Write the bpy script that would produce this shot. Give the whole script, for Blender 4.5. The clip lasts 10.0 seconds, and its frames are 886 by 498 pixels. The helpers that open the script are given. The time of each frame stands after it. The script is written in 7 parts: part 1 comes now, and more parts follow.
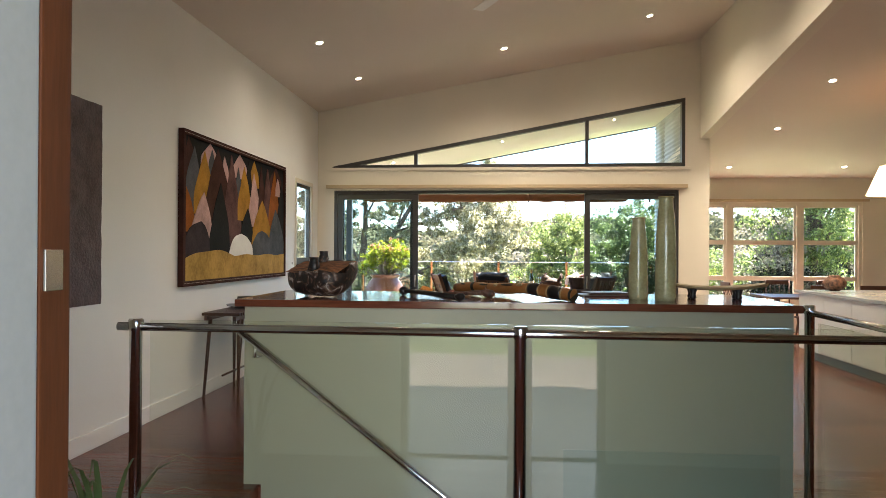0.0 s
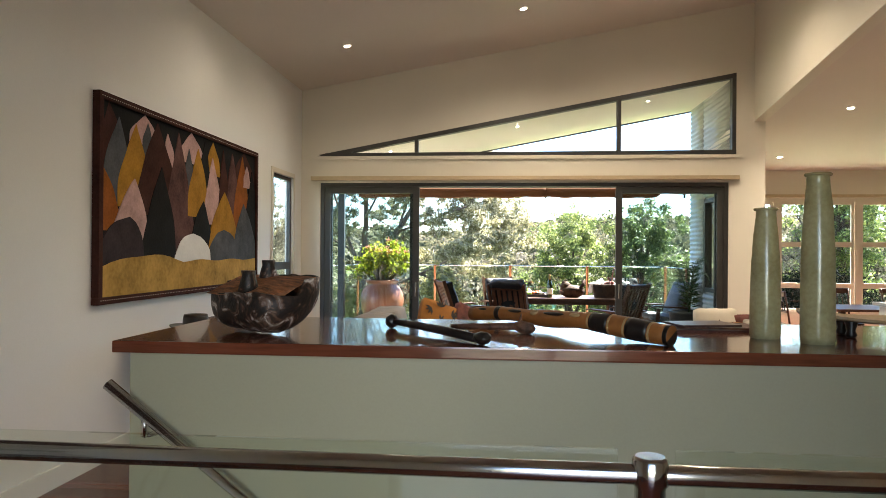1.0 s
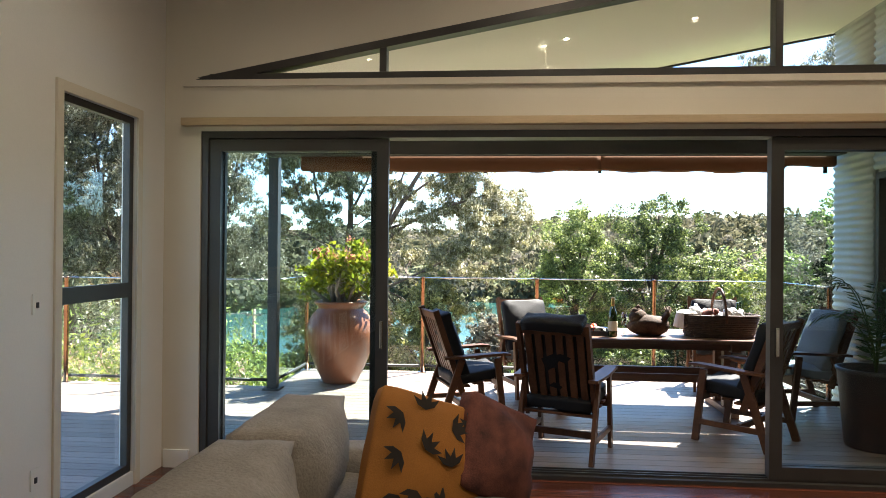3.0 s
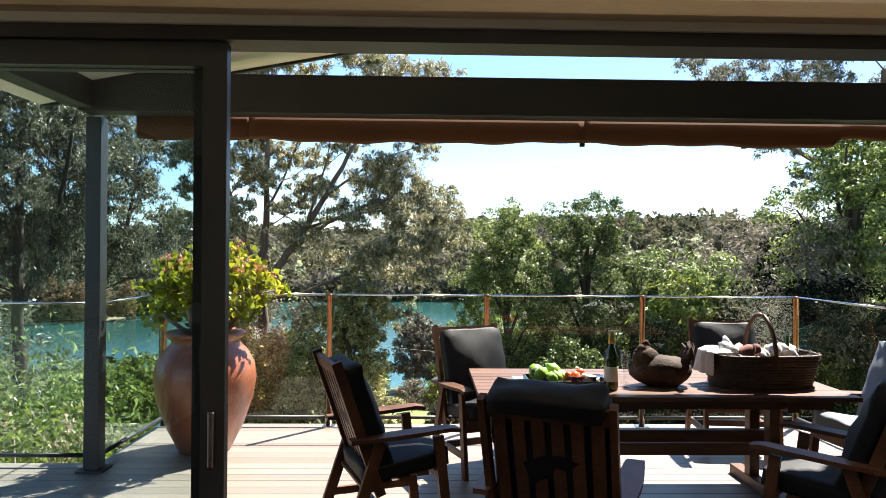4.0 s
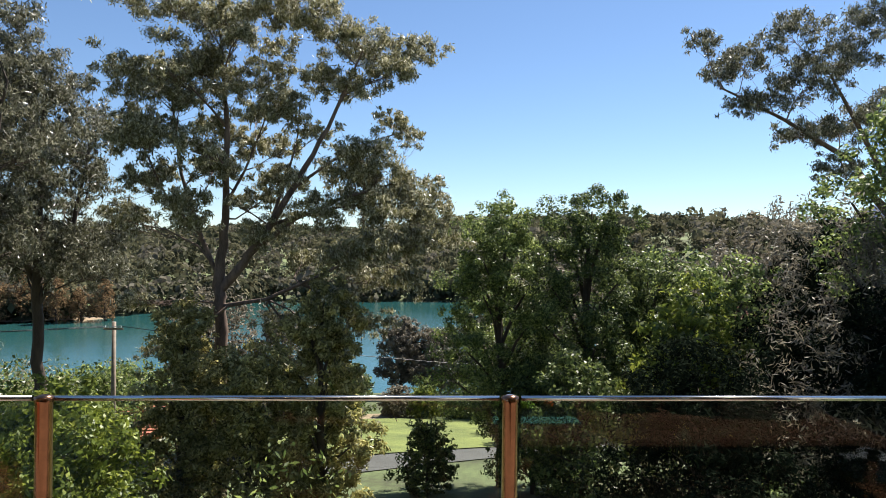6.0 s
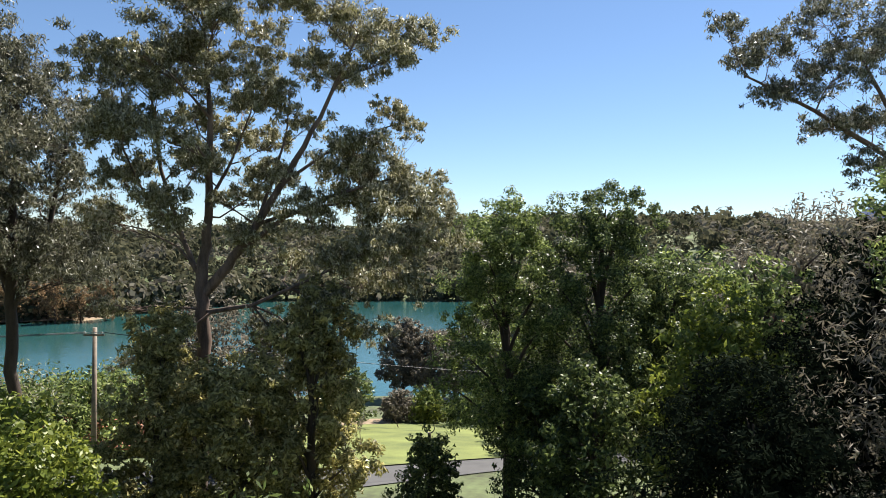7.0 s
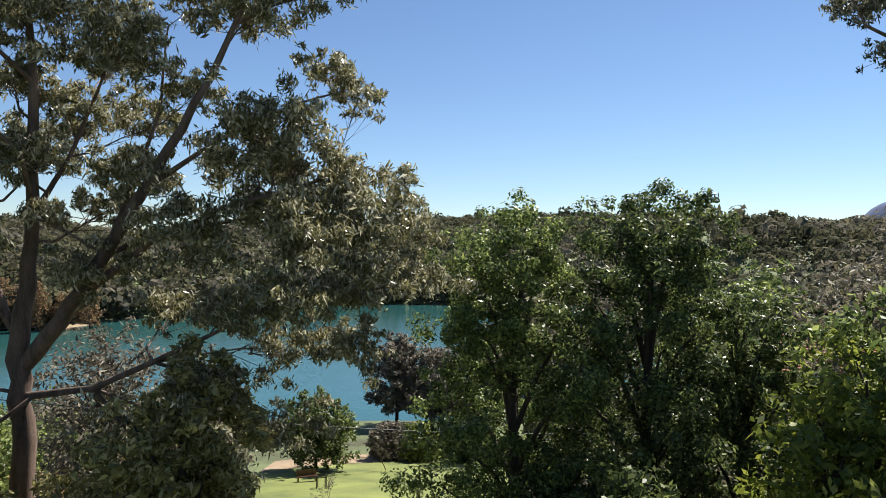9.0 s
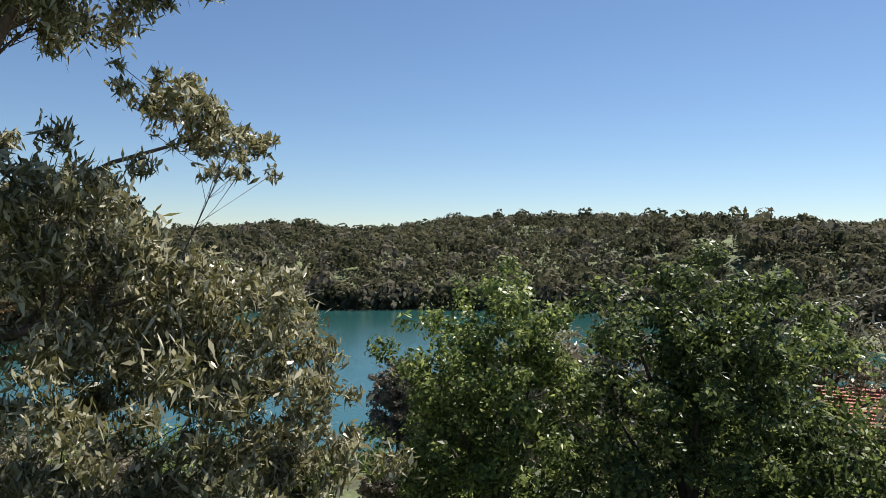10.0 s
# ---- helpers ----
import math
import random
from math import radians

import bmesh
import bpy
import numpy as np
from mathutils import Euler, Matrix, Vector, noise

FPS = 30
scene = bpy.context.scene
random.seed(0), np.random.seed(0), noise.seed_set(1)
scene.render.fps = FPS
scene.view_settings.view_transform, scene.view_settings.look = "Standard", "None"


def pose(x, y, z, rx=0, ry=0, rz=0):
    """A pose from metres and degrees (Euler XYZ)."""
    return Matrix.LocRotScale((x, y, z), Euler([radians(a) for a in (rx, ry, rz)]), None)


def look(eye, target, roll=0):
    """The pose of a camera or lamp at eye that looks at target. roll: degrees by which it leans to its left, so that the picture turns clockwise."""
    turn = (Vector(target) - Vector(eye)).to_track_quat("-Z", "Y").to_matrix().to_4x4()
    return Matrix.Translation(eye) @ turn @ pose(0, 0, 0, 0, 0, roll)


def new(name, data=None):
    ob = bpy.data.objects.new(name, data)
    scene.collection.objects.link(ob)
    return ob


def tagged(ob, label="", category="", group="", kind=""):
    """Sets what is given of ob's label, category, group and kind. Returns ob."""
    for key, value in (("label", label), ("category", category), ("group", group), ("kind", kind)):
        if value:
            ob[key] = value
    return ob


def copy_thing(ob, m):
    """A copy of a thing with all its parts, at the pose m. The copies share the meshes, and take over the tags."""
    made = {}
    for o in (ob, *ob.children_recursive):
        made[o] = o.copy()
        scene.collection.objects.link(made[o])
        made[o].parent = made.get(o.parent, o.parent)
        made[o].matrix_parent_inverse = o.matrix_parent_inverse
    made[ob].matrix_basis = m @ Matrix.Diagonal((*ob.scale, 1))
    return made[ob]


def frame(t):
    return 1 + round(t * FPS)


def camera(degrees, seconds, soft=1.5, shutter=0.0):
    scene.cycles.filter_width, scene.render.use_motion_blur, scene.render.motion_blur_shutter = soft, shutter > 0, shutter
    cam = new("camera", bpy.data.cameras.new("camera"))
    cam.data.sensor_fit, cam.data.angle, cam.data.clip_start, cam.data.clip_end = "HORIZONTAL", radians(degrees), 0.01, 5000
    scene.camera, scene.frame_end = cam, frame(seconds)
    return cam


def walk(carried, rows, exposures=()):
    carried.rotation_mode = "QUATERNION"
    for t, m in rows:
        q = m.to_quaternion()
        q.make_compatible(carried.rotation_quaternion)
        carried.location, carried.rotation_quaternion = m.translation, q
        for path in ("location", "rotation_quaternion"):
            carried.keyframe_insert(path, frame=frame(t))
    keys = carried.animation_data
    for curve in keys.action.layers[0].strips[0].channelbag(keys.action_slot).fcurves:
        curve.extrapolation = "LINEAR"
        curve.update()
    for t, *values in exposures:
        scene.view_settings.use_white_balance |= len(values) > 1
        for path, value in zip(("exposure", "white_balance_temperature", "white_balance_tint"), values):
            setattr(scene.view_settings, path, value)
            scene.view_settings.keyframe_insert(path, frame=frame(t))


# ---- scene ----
cam = camera(65.0, 10.0, soft=0.7)
METRES, EYE, TILT, LEAN, TURN = 34.5, 1.45, 0.0, 0.0, 4.8
ROWS = [
    (0, 0, 0, 0, -0, 0.23, -0.33),
    (0.5, -0.0002, 0.0226, 0.0008, 0.13, 0.25, -0.39),
    (1, -0.0009, 0.0488, 0.0012, 0.26, 0.25, -0.41),
    (1.5, -0, 0.0775, 0.0011, 0.42, 0.24, -0.44),
    (2, 0.0001, 0.1098, 0.0011, 0.58, 0.27, -0.54),
    (3.5, 0.0001, 0.2156, 0.0053, -2.17, 0.11, -0.55),
    (4, 0.0027, 0.2505, 0.0057, -6.22, 0.14, -0.45),
    (4.5, 0.0068, 0.2845, 0.0056, -7.71, 0.15, -0.6),
    (5, 0.0109, 0.3141, 0.0053, -7.62, 0.14, -0.56),
    (5.5, 0.0159, 0.342, 0.0059, -7.4, 0.1, -0.54),
    (7, 0.0307, 0.4467, 0.01, -6.94, -0.03, -0.51),
    (7.5, 0.0383, 0.4967, 0.0101, -6.77, -0.06, -0.51),
    (8, 0.0466, 0.5641, 0.0137, -6.62, -0.06, -0.48),
    (8.5, 0.0607, 0.6518, 0.0232, -6.58, -0.1, -0.35),
    (9, 0.0967, 0.7559, 0.043, -6.45, -0.16, -0.4),
    (9.5, 0.1363, 0.8635, 0.0733, -5.97, -0.14, -0.48),
    (10, 0.1661, 0.9612, 0.1138, -4.81, -0.38, -0.72),
]
walk(cam, [(t, pose(0, 0, EYE, TILT, LEAN, TURN) @ pose(METRES * x, METRES * y, METRES * z, 90 + pitch, roll, yaw)) for t, x, y, z, yaw, pitch, roll in ROWS],
     exposures=[(0.0, 4.16), (1.2, 3.96), (2.2, 3.62), (3.3, 3.06), (4.0, 2.32), (4.8, 1.76), (5.5, 1.36), (7.5, 1.35), (8.8, 1.20), (10.0, 0.92)])

# ---- world and light ----
SUN_EL, SUN_AZ = 55.0, 43.0     # degrees up; degrees from +y towards +x
world = bpy.data.worlds.new("world")
scene.world = world
world.use_nodes = True
_wn = world.node_tree.nodes
_sky = _wn.new("ShaderNodeTexSky")
_sky.sky_type = 'NISHITA'
_sky.sun_disc = False
_sky.sun_elevation, _sky.sun_rotation = radians(SUN_EL), radians(SUN_AZ)
_sky.air_density, _sky.dust_density, _sky.ozone_density = 0.9, 0.05, 5.0
_wn["Background"].inputs["Strength"].default_value = 0.058
world.node_tree.links.new(_sky.outputs[0], _wn["Background"].inputs[0])
sun = new("sun", bpy.data.lights.new("sun", 'SUN'))
sun.data.energy, sun.data.angle, sun.data.color = 5.0, radians(0.53), (1.0, 0.95, 0.86)
_d = Vector((math.sin(radians(SUN_AZ)) * math.cos(radians(SUN_EL)), math.cos(radians(SUN_AZ)) * math.cos(radians(SUN_EL)), math.sin(radians(SUN_EL))))
sun.matrix_world = look(_d * 60, (0, 0, 0))
# added area lamp outside the open entrance, brightens the interior in place of daylight
entry_fill = new("entrance_fill", bpy.data.lights.new("entrance_fill", 'AREA'))
entry_fill.data.shape, entry_fill.data.size, entry_fill.data.size_y, entry_fill.data.energy, entry_fill.data.color = 'RECTANGLE', 3.2, 2.6, 14.0, (0.97, 0.97, 0.95)
entry_fill.matrix_world = look((0.7, -2.1, 1.9), (-1.8, 6.0, 1.6))


# ---- materials ----
def shader(name):
    m = bpy.data.materials.new(name)
    m.use_nodes = True
    return m, m.node_tree.nodes, m.node_tree.links, m.node_tree.nodes["Principled BSDF"]


def paint(name, color, rough=0.5, vary=0.12, scale=3.0, fine=60.0, bump=0.05, metal=0.0, stretch=(1, 1, 1), tint=None, rand=0.0, island=False, spec=0.5, coat=0.0):
    """Two scales of noise over one base colour, with fine relief; rand varies piece by piece."""
    m, n, l, b = shader(name)
    tc = n.new("ShaderNodeTexCoord")
    mp = n.new("ShaderNodeMapping")
    mp.inputs["Scale"].default_value = stretch
    l.new(tc.outputs["Object"], mp.inputs[0])
    big, small = n.new("ShaderNodeTexNoise"), n.new("ShaderNodeTexNoise")
    big.inputs["Scale"].default_value, small.inputs["Scale"].default_value = scale, fine
    big.inputs["Detail"].default_value, small.inputs["Detail"].default_value = 4, 3
    for t in (big, small):
        l.new(mp.outputs[0], t.inputs["Vector"])
    dark = [c * (1 - 2 * vary) for c in color]
    lite = [min(1, c * (1 + vary)) for c in (tint or color)]
    r1 = n.new("ShaderNodeValToRGB")
    r1.color_ramp.elements[0].color, r1.color_ramp.elements[1].color = (*dark, 1), (*lite, 1)
    r1.color_ramp.elements[0].position, r1.color_ramp.elements[1].position = 0.3, 0.7
    add = n.new("ShaderNodeMath")
    add.operation = 'MULTIPLY_ADD'
    add.inputs[1].default_value = 0.35
    l.new(small.outputs[0], add.inputs[0])
    sc = n.new("ShaderNodeMath")
    sc.operation = 'MULTIPLY'
    sc.inputs[1].default_value = 0.65
    l.new(big.outputs[0], sc.inputs[0])
    l.new(sc.outputs[0], add.inputs[2])
    l.new(add.outputs[0], r1.inputs[0])
    out = r1.outputs[0]
    if rand:
        src = n.new("ShaderNodeNewGeometry").outputs["Random Per Island"] if island else n.new("ShaderNodeObjectInfo").outputs["Random"]
        hv = n.new("ShaderNodeHueSaturation")
        mr = n.new("ShaderNodeMapRange")
        mr.inputs[3].default_value, mr.inputs[4].default_value = 1 - rand, 1 + rand
        l.new(src, mr.inputs[0])
        l.new(mr.outputs[0], hv.inputs["Value"])
        l.new(out, hv.inputs["Color"])
        out = hv.outputs[0]
    l.new(out, b.inputs["Base Color"])
    b.inputs["Roughness"].default_value, b.inputs["Metallic"].default_value = rough, metal
    b.inputs["Specular IOR Level"].default_value = spec
    b.inputs["Coat Weight"].default_value = coat
    if bump:
        bp = n.new("ShaderNodeBump")
        bp.inputs["Strength"].default_value, bp.inputs["Distance"].default_value = bump, 0.01
        l.new(small.outputs[0], bp.inputs["Height"])
        l.new(bp.outputs[0], b.inputs["Normal"])
    return m


def leafy(name, color, second, rough=0.45, glow=0.35, rand=0.45, spec=0.3):
    """Leaf: diffuse with light passing through, each leaf its own tone between two colours; a wide spread also paints
    in sunlit and shadowed leaves.
    """
    m, n, l, b = shader(name)
    g = n.new("ShaderNodeNewGeometry")
    rp = n.new("ShaderNodeValToRGB")
    e = rp.color_ramp.elements
    e[0].color, e[1].color = (*[c * (1 - rand) for c in color], 1), (*second, 1)
    mid = rp.color_ramp.elements.new(0.5)
    mid.color = (*color, 1)
    l.new(g.outputs["Random Per Island"], rp.inputs[0])
    l.new(rp.outputs[0], b.inputs["Base Color"])
    b.inputs["Roughness"].default_value = rough
    b.inputs["Specular IOR Level"].default_value = spec
    tr = n.new("ShaderNodeBsdfTranslucent")
    l.new(rp.outputs[0], tr.inputs[0])
    mx = n.new("ShaderNodeMixShader")
    mx.inputs[0].default_value = glow
    l.new(b.outputs[0], mx.inputs[1])
    l.new(tr.outputs[0], mx.inputs[2])
    l.new(mx.outputs[0], n["Material Output"].inputs[0])
    return m


def clear(name, color, rough=0.0, gloss=0.035):
    """Sheet glass: light passes straight, with a reflection that grows at grazing angles."""
    m, n, l, b = shader(name)
    n.remove(b)
    tr, gl, mx, lw = n.new("ShaderNodeBsdfTransparent"), n.new("ShaderNodeBsdfGlossy"), n.new("ShaderNodeMixShader"), n.new("ShaderNodeLayerWeight")
    tr.inputs[0].default_value = (*color, 1)
    gl.inputs["Roughness"].default_value = rough
    lw.inputs[0].default_value = 0.5
    pw, ad = n.new("ShaderNodeMath"), n.new("ShaderNodeMath")
    pw.operation, ad.operation = 'POWER', 'MULTIPLY_ADD'
    pw.inputs[1].default_value = 4.5
    ad.inputs[1].default_value, ad.inputs[2].default_value = 0.85, gloss
    l.new(lw.outputs["Facing"], pw.inputs[0])
    l.new(pw.outputs[0], ad.inputs[0])
    l.new(ad.outputs[0], mx.inputs[0])
    l.new(tr.outputs[0], mx.inputs[1])
    l.new(gl.outputs[0], mx.inputs[2])
    l.new(mx.outputs[0], n["Material Output"].inputs[0])
    return m


def glow(name, color, strength):
    m, n, l, b = shader(name)
    b.inputs["Base Color"].default_value = (*color, 1)
    b.inputs["Emission Color"].default_value, b.inputs["Emission Strength"].default_value = (*color, 1), strength
    return m


M_WALL = paint("wall_paint", (0.74, 0.68, 0.57), 0.6, 0.04, 0.8, 120, 0.03)
M_WHITE = paint("white_paint", (0.83, 0.82, 0.79), 0.55, 0.03, 0.8, 120, 0.03)
M_CEIL = paint("ceiling_paint", (0.70, 0.62, 0.54), 0.65, 0.03, 0.6, 90, 0.02)
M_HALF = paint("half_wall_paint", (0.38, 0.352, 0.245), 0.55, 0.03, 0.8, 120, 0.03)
M_SOFFIT = paint("soffit_paint", (0.82, 0.77, 0.66), 0.7, 0.04, 1.0, 90, 0.03)
M_FLOOR = paint("jarrah_floor", (0.15, 0.046, 0.025), 0.22, 0.3, 2.0, 30, 0.04, stretch=(0.25, 3, 3), rand=0.35, spec=0.35, coat=0.05)
M_TOP = paint("jarrah_top", (0.17, 0.045, 0.022), 0.16, 0.3, 2.0, 24, 0.02, stretch=(0.3, 4, 4), coat=0.4)
M_ALU = paint("bronze_frame", (0.065, 0.061, 0.057), 0.42, 0.1, 4, 80, 0.02, metal=0.4)
M_TIMBERTRIM = paint("pale_timber", (0.55, 0.42, 0.26), 0.5, 0.1, 3, 40, 0.03, stretch=(0.4, 3, 3))
M_GREYFRAME = paint("grey_frame", (0.20, 0.185, 0.16), 0.45, 0.06, 2, 60, 0.02)
M_DOORWOOD = paint("stained_jamb", (0.06, 0.018, 0.006), 0.5, 0.25, 2, 30, 0.04, stretch=(4, 4, 0.4), spec=0.1)
M_STEEL = paint("polished_steel", (0.62, 0.60, 0.57), 0.16, 0.05, 4, 60, 0.0, metal=1.0)
M_GLASS = clear("window_glass", (0.965, 0.985, 0.975))
M_DOORGLASS = clear("tinted_door_glass", (0.77, 0.86, 0.865))
M_RAILGLASS = clear("rail_glass", (0.955, 0.975, 0.945))
M_DECK = paint("weathered_deck", (0.215, 0.168, 0.138), 0.42, 0.22, 2.5, 26, 0.12, stretch=(0.25, 4, 4), rand=0.22, spec=0.6)
M_BEAM = paint("painted_beam", (0.022, 0.021, 0.021), 0.5, 0.15, 2, 60, 0.05)
M_COPPER = paint("copper_post", (0.30, 0.15, 0.085), 0.2, 0.25, 6, 60, 0.05, metal=1.0)
M_CLAD = paint("corrugated_steel", (0.42, 0.42, 0.40), 0.45, 0.08, 2, 40, 0.03, metal=0.3)
M_GROUND = paint("garden_ground", (0.10, 0.085, 0.05), 0.95, 0.35, 0.15, 2.0, 0.6, tint=(0.10, 0.13, 0.05))
M_LAWN = paint("lawn", (0.095, 0.125, 0.025), 0.9, 0.25, 0.35, 12, 0.5, tint=(0.15, 0.17, 0.04))
M_ROAD = paint("asphalt", (0.075, 0.072, 0.072), 0.9, 0.15, 0.6, 20, 0.3)
M_BARK = paint("gum_bark", (0.080, 0.046, 0.032), 0.85, 0.35, 1.5, 14, 0.5, stretch=(3, 3, 0.5), tint=(0.15, 0.10, 0.075))
M_BARK_DARK = paint("dark_bark", (0.07, 0.05, 0.038), 0.9, 0.3, 1.5, 14, 0.5, stretch=(3, 3, 0.5))
M_ROOFTILE = paint("terracotta_roof", (0.42, 0.15, 0.10), 0.8, 0.2, 2, 12, 0.4, rand=0.15)
M_BULB = glow("bulb", (1.0, 0.86, 0.66), 6.5)
M_LOWSLAB = paint("dark_olive", (0.30, 0.31, 0.22), 0.5, 0.05, 1, 80, 0.02)
M_GUM = leafy("gum_leaf", (0.195, 0.182, 0.078), (0.56, 0.53, 0.40), 0.32, 0.44, 0.65, 0.4)
M_GUMDARK = leafy("dark_gum_leaf", (0.105, 0.104, 0.058), (0.32, 0.31, 0.24), 0.34, 0.36, 0.65, 0.4)
M_OLIVE = leafy("olive_leaf", (0.290, 0.265, 0.090), (0.70, 0.62, 0.30), 0.34, 0.58, 0.65, 0.4)
M_WATTLE = leafy("wattle_leaf", (0.116, 0.160, 0.048), (0.37, 0.42, 0.13), 0.40, 0.46, 0.6, 0.25)
M_DARKTREE = leafy("dark_tree_leaf", (0.074, 0.104, 0.035), (0.25, 0.29, 0.09), 0.40, 0.44, 0.6, 0.25)
# near black: the shade on these backlit trees is put into the leaf colour
M_SHADE_LEAF = leafy("shaded_cypress_leaf", (0.010, 0.014, 0.009), (0.019, 0.025, 0.015), 1.0, 0.10, 0.4, 0.0)
M_LIME = leafy("lime_leaf", (0.15, 0.19, 0.034), (0.32, 0.34, 0.06), 0.42, 0.48)
M_FARDARK = leafy("far_dark_leaf", (0.066, 0.068, 0.040), (0.105, 0.105, 0.060), 0.8, 0.38, 0.15, 0.05)
M_FAROLIVE = leafy("far_olive_leaf", (0.105, 0.100, 0.058), (0.150, 0.138, 0.082), 0.8, 0.38, 0.15, 0.05)
M_FARGREY = leafy("far_grey_leaf", (0.145, 0.132, 0.10), (0.21, 0.19, 0.145), 0.8, 0.38, 0.3, 0.05)
M_CASU = leafy("casuarina_leaf", (0.15, 0.13, 0.095), (0.27, 0.23, 0.17), 0.6, 0.35)
M_CANVAS = leafy("awning_canvas", (0.15, 0.078, 0.044), (0.20, 0.11, 0.065), 0.8, 0.36, 0.1, 0.1)
M_RUSSET = leafy("russet_leaf", (0.20, 0.125, 0.065), (0.34, 0.23, 0.12), 0.7, 0.3, 0.4, 0.1)
M_RED = leafy("flower", (0.55, 0.20, 0.14), (0.75, 0.38, 0.28), 0.6, 0.3, 0.2)


def water_material():
    m, n, l, b = shader("lake_water")
    tc, mp, nz = n.new("ShaderNodeTexCoord"), n.new("ShaderNodeMapping"), n.new("ShaderNodeTexNoise")
    mp.inputs["Scale"].default_value = (0.02, 0.05, 1)
    l.new(tc.outputs["Object"], mp.inputs[0])
    l.new(mp.outputs[0], nz.inputs["Vector"])
    rp = n.new("ShaderNodeValToRGB")
    rp.color_ramp.elements[0].color, rp.color_ramp.elements[1].color = (0.016, 0.066, 0.064, 1), (0.022, 0.084, 0.086, 1)
    l.new(nz.outputs[0], rp.inputs[0])
    l.new(rp.outputs[0], b.inputs["Base Color"])
    b.inputs["Roughness"].default_value = 0.07
    rip = n.new("ShaderNodeTexNoise")
    rip.inputs["Scale"].default_value = 1.6
    l.new(tc.outputs["Object"], rip.inputs["Vector"])
    bp = n.new("ShaderNodeBump")
    bp.inputs["Strength"].default_value, bp.inputs["Distance"].default_value = 0.45, 0.12
    l.new(rip.outputs[0], bp.inputs["Height"])
    l.new(bp.outputs[0], b.inputs["Normal"])
    return m


M_WATER = water_material()


# ---- mesh helpers ----
def box(bm, x0, x1, y0, y1, z0, z1, bevel=0.0):
    r = bmesh.ops.create_cube(bm, size=1.0, matrix=Matrix.LocRotScale(((x0 + x1) / 2, (y0 + y1) / 2, (z0 + z1) / 2), None, (abs(x1 - x0), abs(y1 - y0), abs(z1 - z0))))
    if bevel:
        es = list({e for v in r["verts"] for e in v.link_edges})
        bmesh.ops.bevel(bm, geom=es, offset=bevel, segments=2, profile=0.7, affect='EDGES', clamp_overlap=True)
    return bm


def boxes(*rows, bevel=0.0):
    bm = bmesh.new()
    for r in rows:
        box(bm, *r, bevel=bevel)
    return bm


def tube(bm, pts, radii, sides=10, cap=True):
    """A tapered tube along points."""
    pts = [Vector(p) for p in pts]
    radii = radii if hasattr(radii, "__len__") else [radii] * len(pts)
    rings, up = [], Vector((0.123, 0.987, 0.1)).normalized()
    for i, p in enumerate(pts):
        d = (pts[min(i + 1, len(pts) - 1)] - pts[max(i - 1, 0)]).normalized()
        a = d.cross(up)
        if a.length < 0.05:
            a = d.cross(Vector((1, 0, 0)))
        a.normalize()
        b = d.cross(a).normalized()
        up = a.cross(d).normalized() if abs(d.dot(up)) > 0.98 else up
        rings.append([bm.verts.new(p + (a * math.cos(2 * math.pi * k / sides) + b * math.sin(2 * math.pi * k / sides)) * radii[i]) for k in range(sides)])
    for r0, r1 in zip(rings, rings[1:]):
        for k in range(sides):
            f = bm.faces.new((r0[k], r0[(k + 1) % sides], r1[(k + 1) % sides], r1[k]))
            f.smooth = True
    if cap:
        bm.faces.new(rings[0][::-1])
        bm.faces.new(rings[-1])
    return bm


def lathe(bm, prof, sides=32, centre=(0, 0, 0)):
    """A turned shape from (radius, height) pairs."""
    c = Vector(centre)
    rings = [[bm.verts.new(c + Vector((r * math.cos(2 * math.pi * k / sides), r * math.sin(2 * math.pi * k / sides), z))) for k in range(sides)] for r, z in prof]
    for r0, r1 in zip(rings, rings[1:]):
        for k in range(sides):
            f = bm.faces.new((r0[k], r0[(k + 1) % sides], r1[(k + 1) % sides], r1[k]))
            f.smooth = True
    bm.faces.new(rings[0][::-1])
    bm.faces.new(rings[-1])
    return bm


def ball(bm, centre, size, rot=(0, 0, 0), sub=3, lump=0.0, seed=0):
    r = bmesh.ops.create_icosphere(bm, subdivisions=sub, radius=1.0)
    m = Matrix.LocRotScale(centre, Euler([radians(a) for a in rot]), size)
    for v in r["verts"]:
        k = 1 + lump * noise.noise(v.co * 1.7 + Vector((seed, seed * 2.3, 0)))
        v.co = m @ (v.co * k)
        for f in v.link_faces:
            f.smooth = True
    return bm


def prism(bm, outline, depth0, depth1, axis='y'):
    """An outline of two coordinates, drawn out along an axis."""
    def at(a, b, d):
        return {'x': (d, a, b), 'y': (a, d, b), 'z': (a, b, d)}[axis]
    r0 = [bm.verts.new(at(a, b, depth0)) for a, b in outline]
    r1 = [bm.verts.new(at(a, b, depth1)) for a, b in outline]
    k = len(outline)
    bm.faces.new(r0)
    bm.faces.new(r1[::-1])
    for i in range(k):
        bm.faces.new((r0[i], r1[i], r1[(i + 1) % k], r0[(i + 1) % k]))
    bmesh.ops.recalc_face_normals(bm, faces=bm.faces[:])
    return bm


def finish(name, bm, material):
    me = bpy.data.meshes.new(name)
    bmesh.ops.recalc_face_normals(bm, faces=bm.faces[:])
    bm.to_mesh(me)
    bm.free()
    me.materials.append(material)
    return new(name, me)


def part(name, bm, material, parent, label=""):
    ob = finish(name, bm, material)
    ob.parent = parent
    return tagged(ob, label)


def solid(name, bm, material, label, category, kind="", group=""):
    return tagged(finish(name, bm, material), label, category, group, kind)


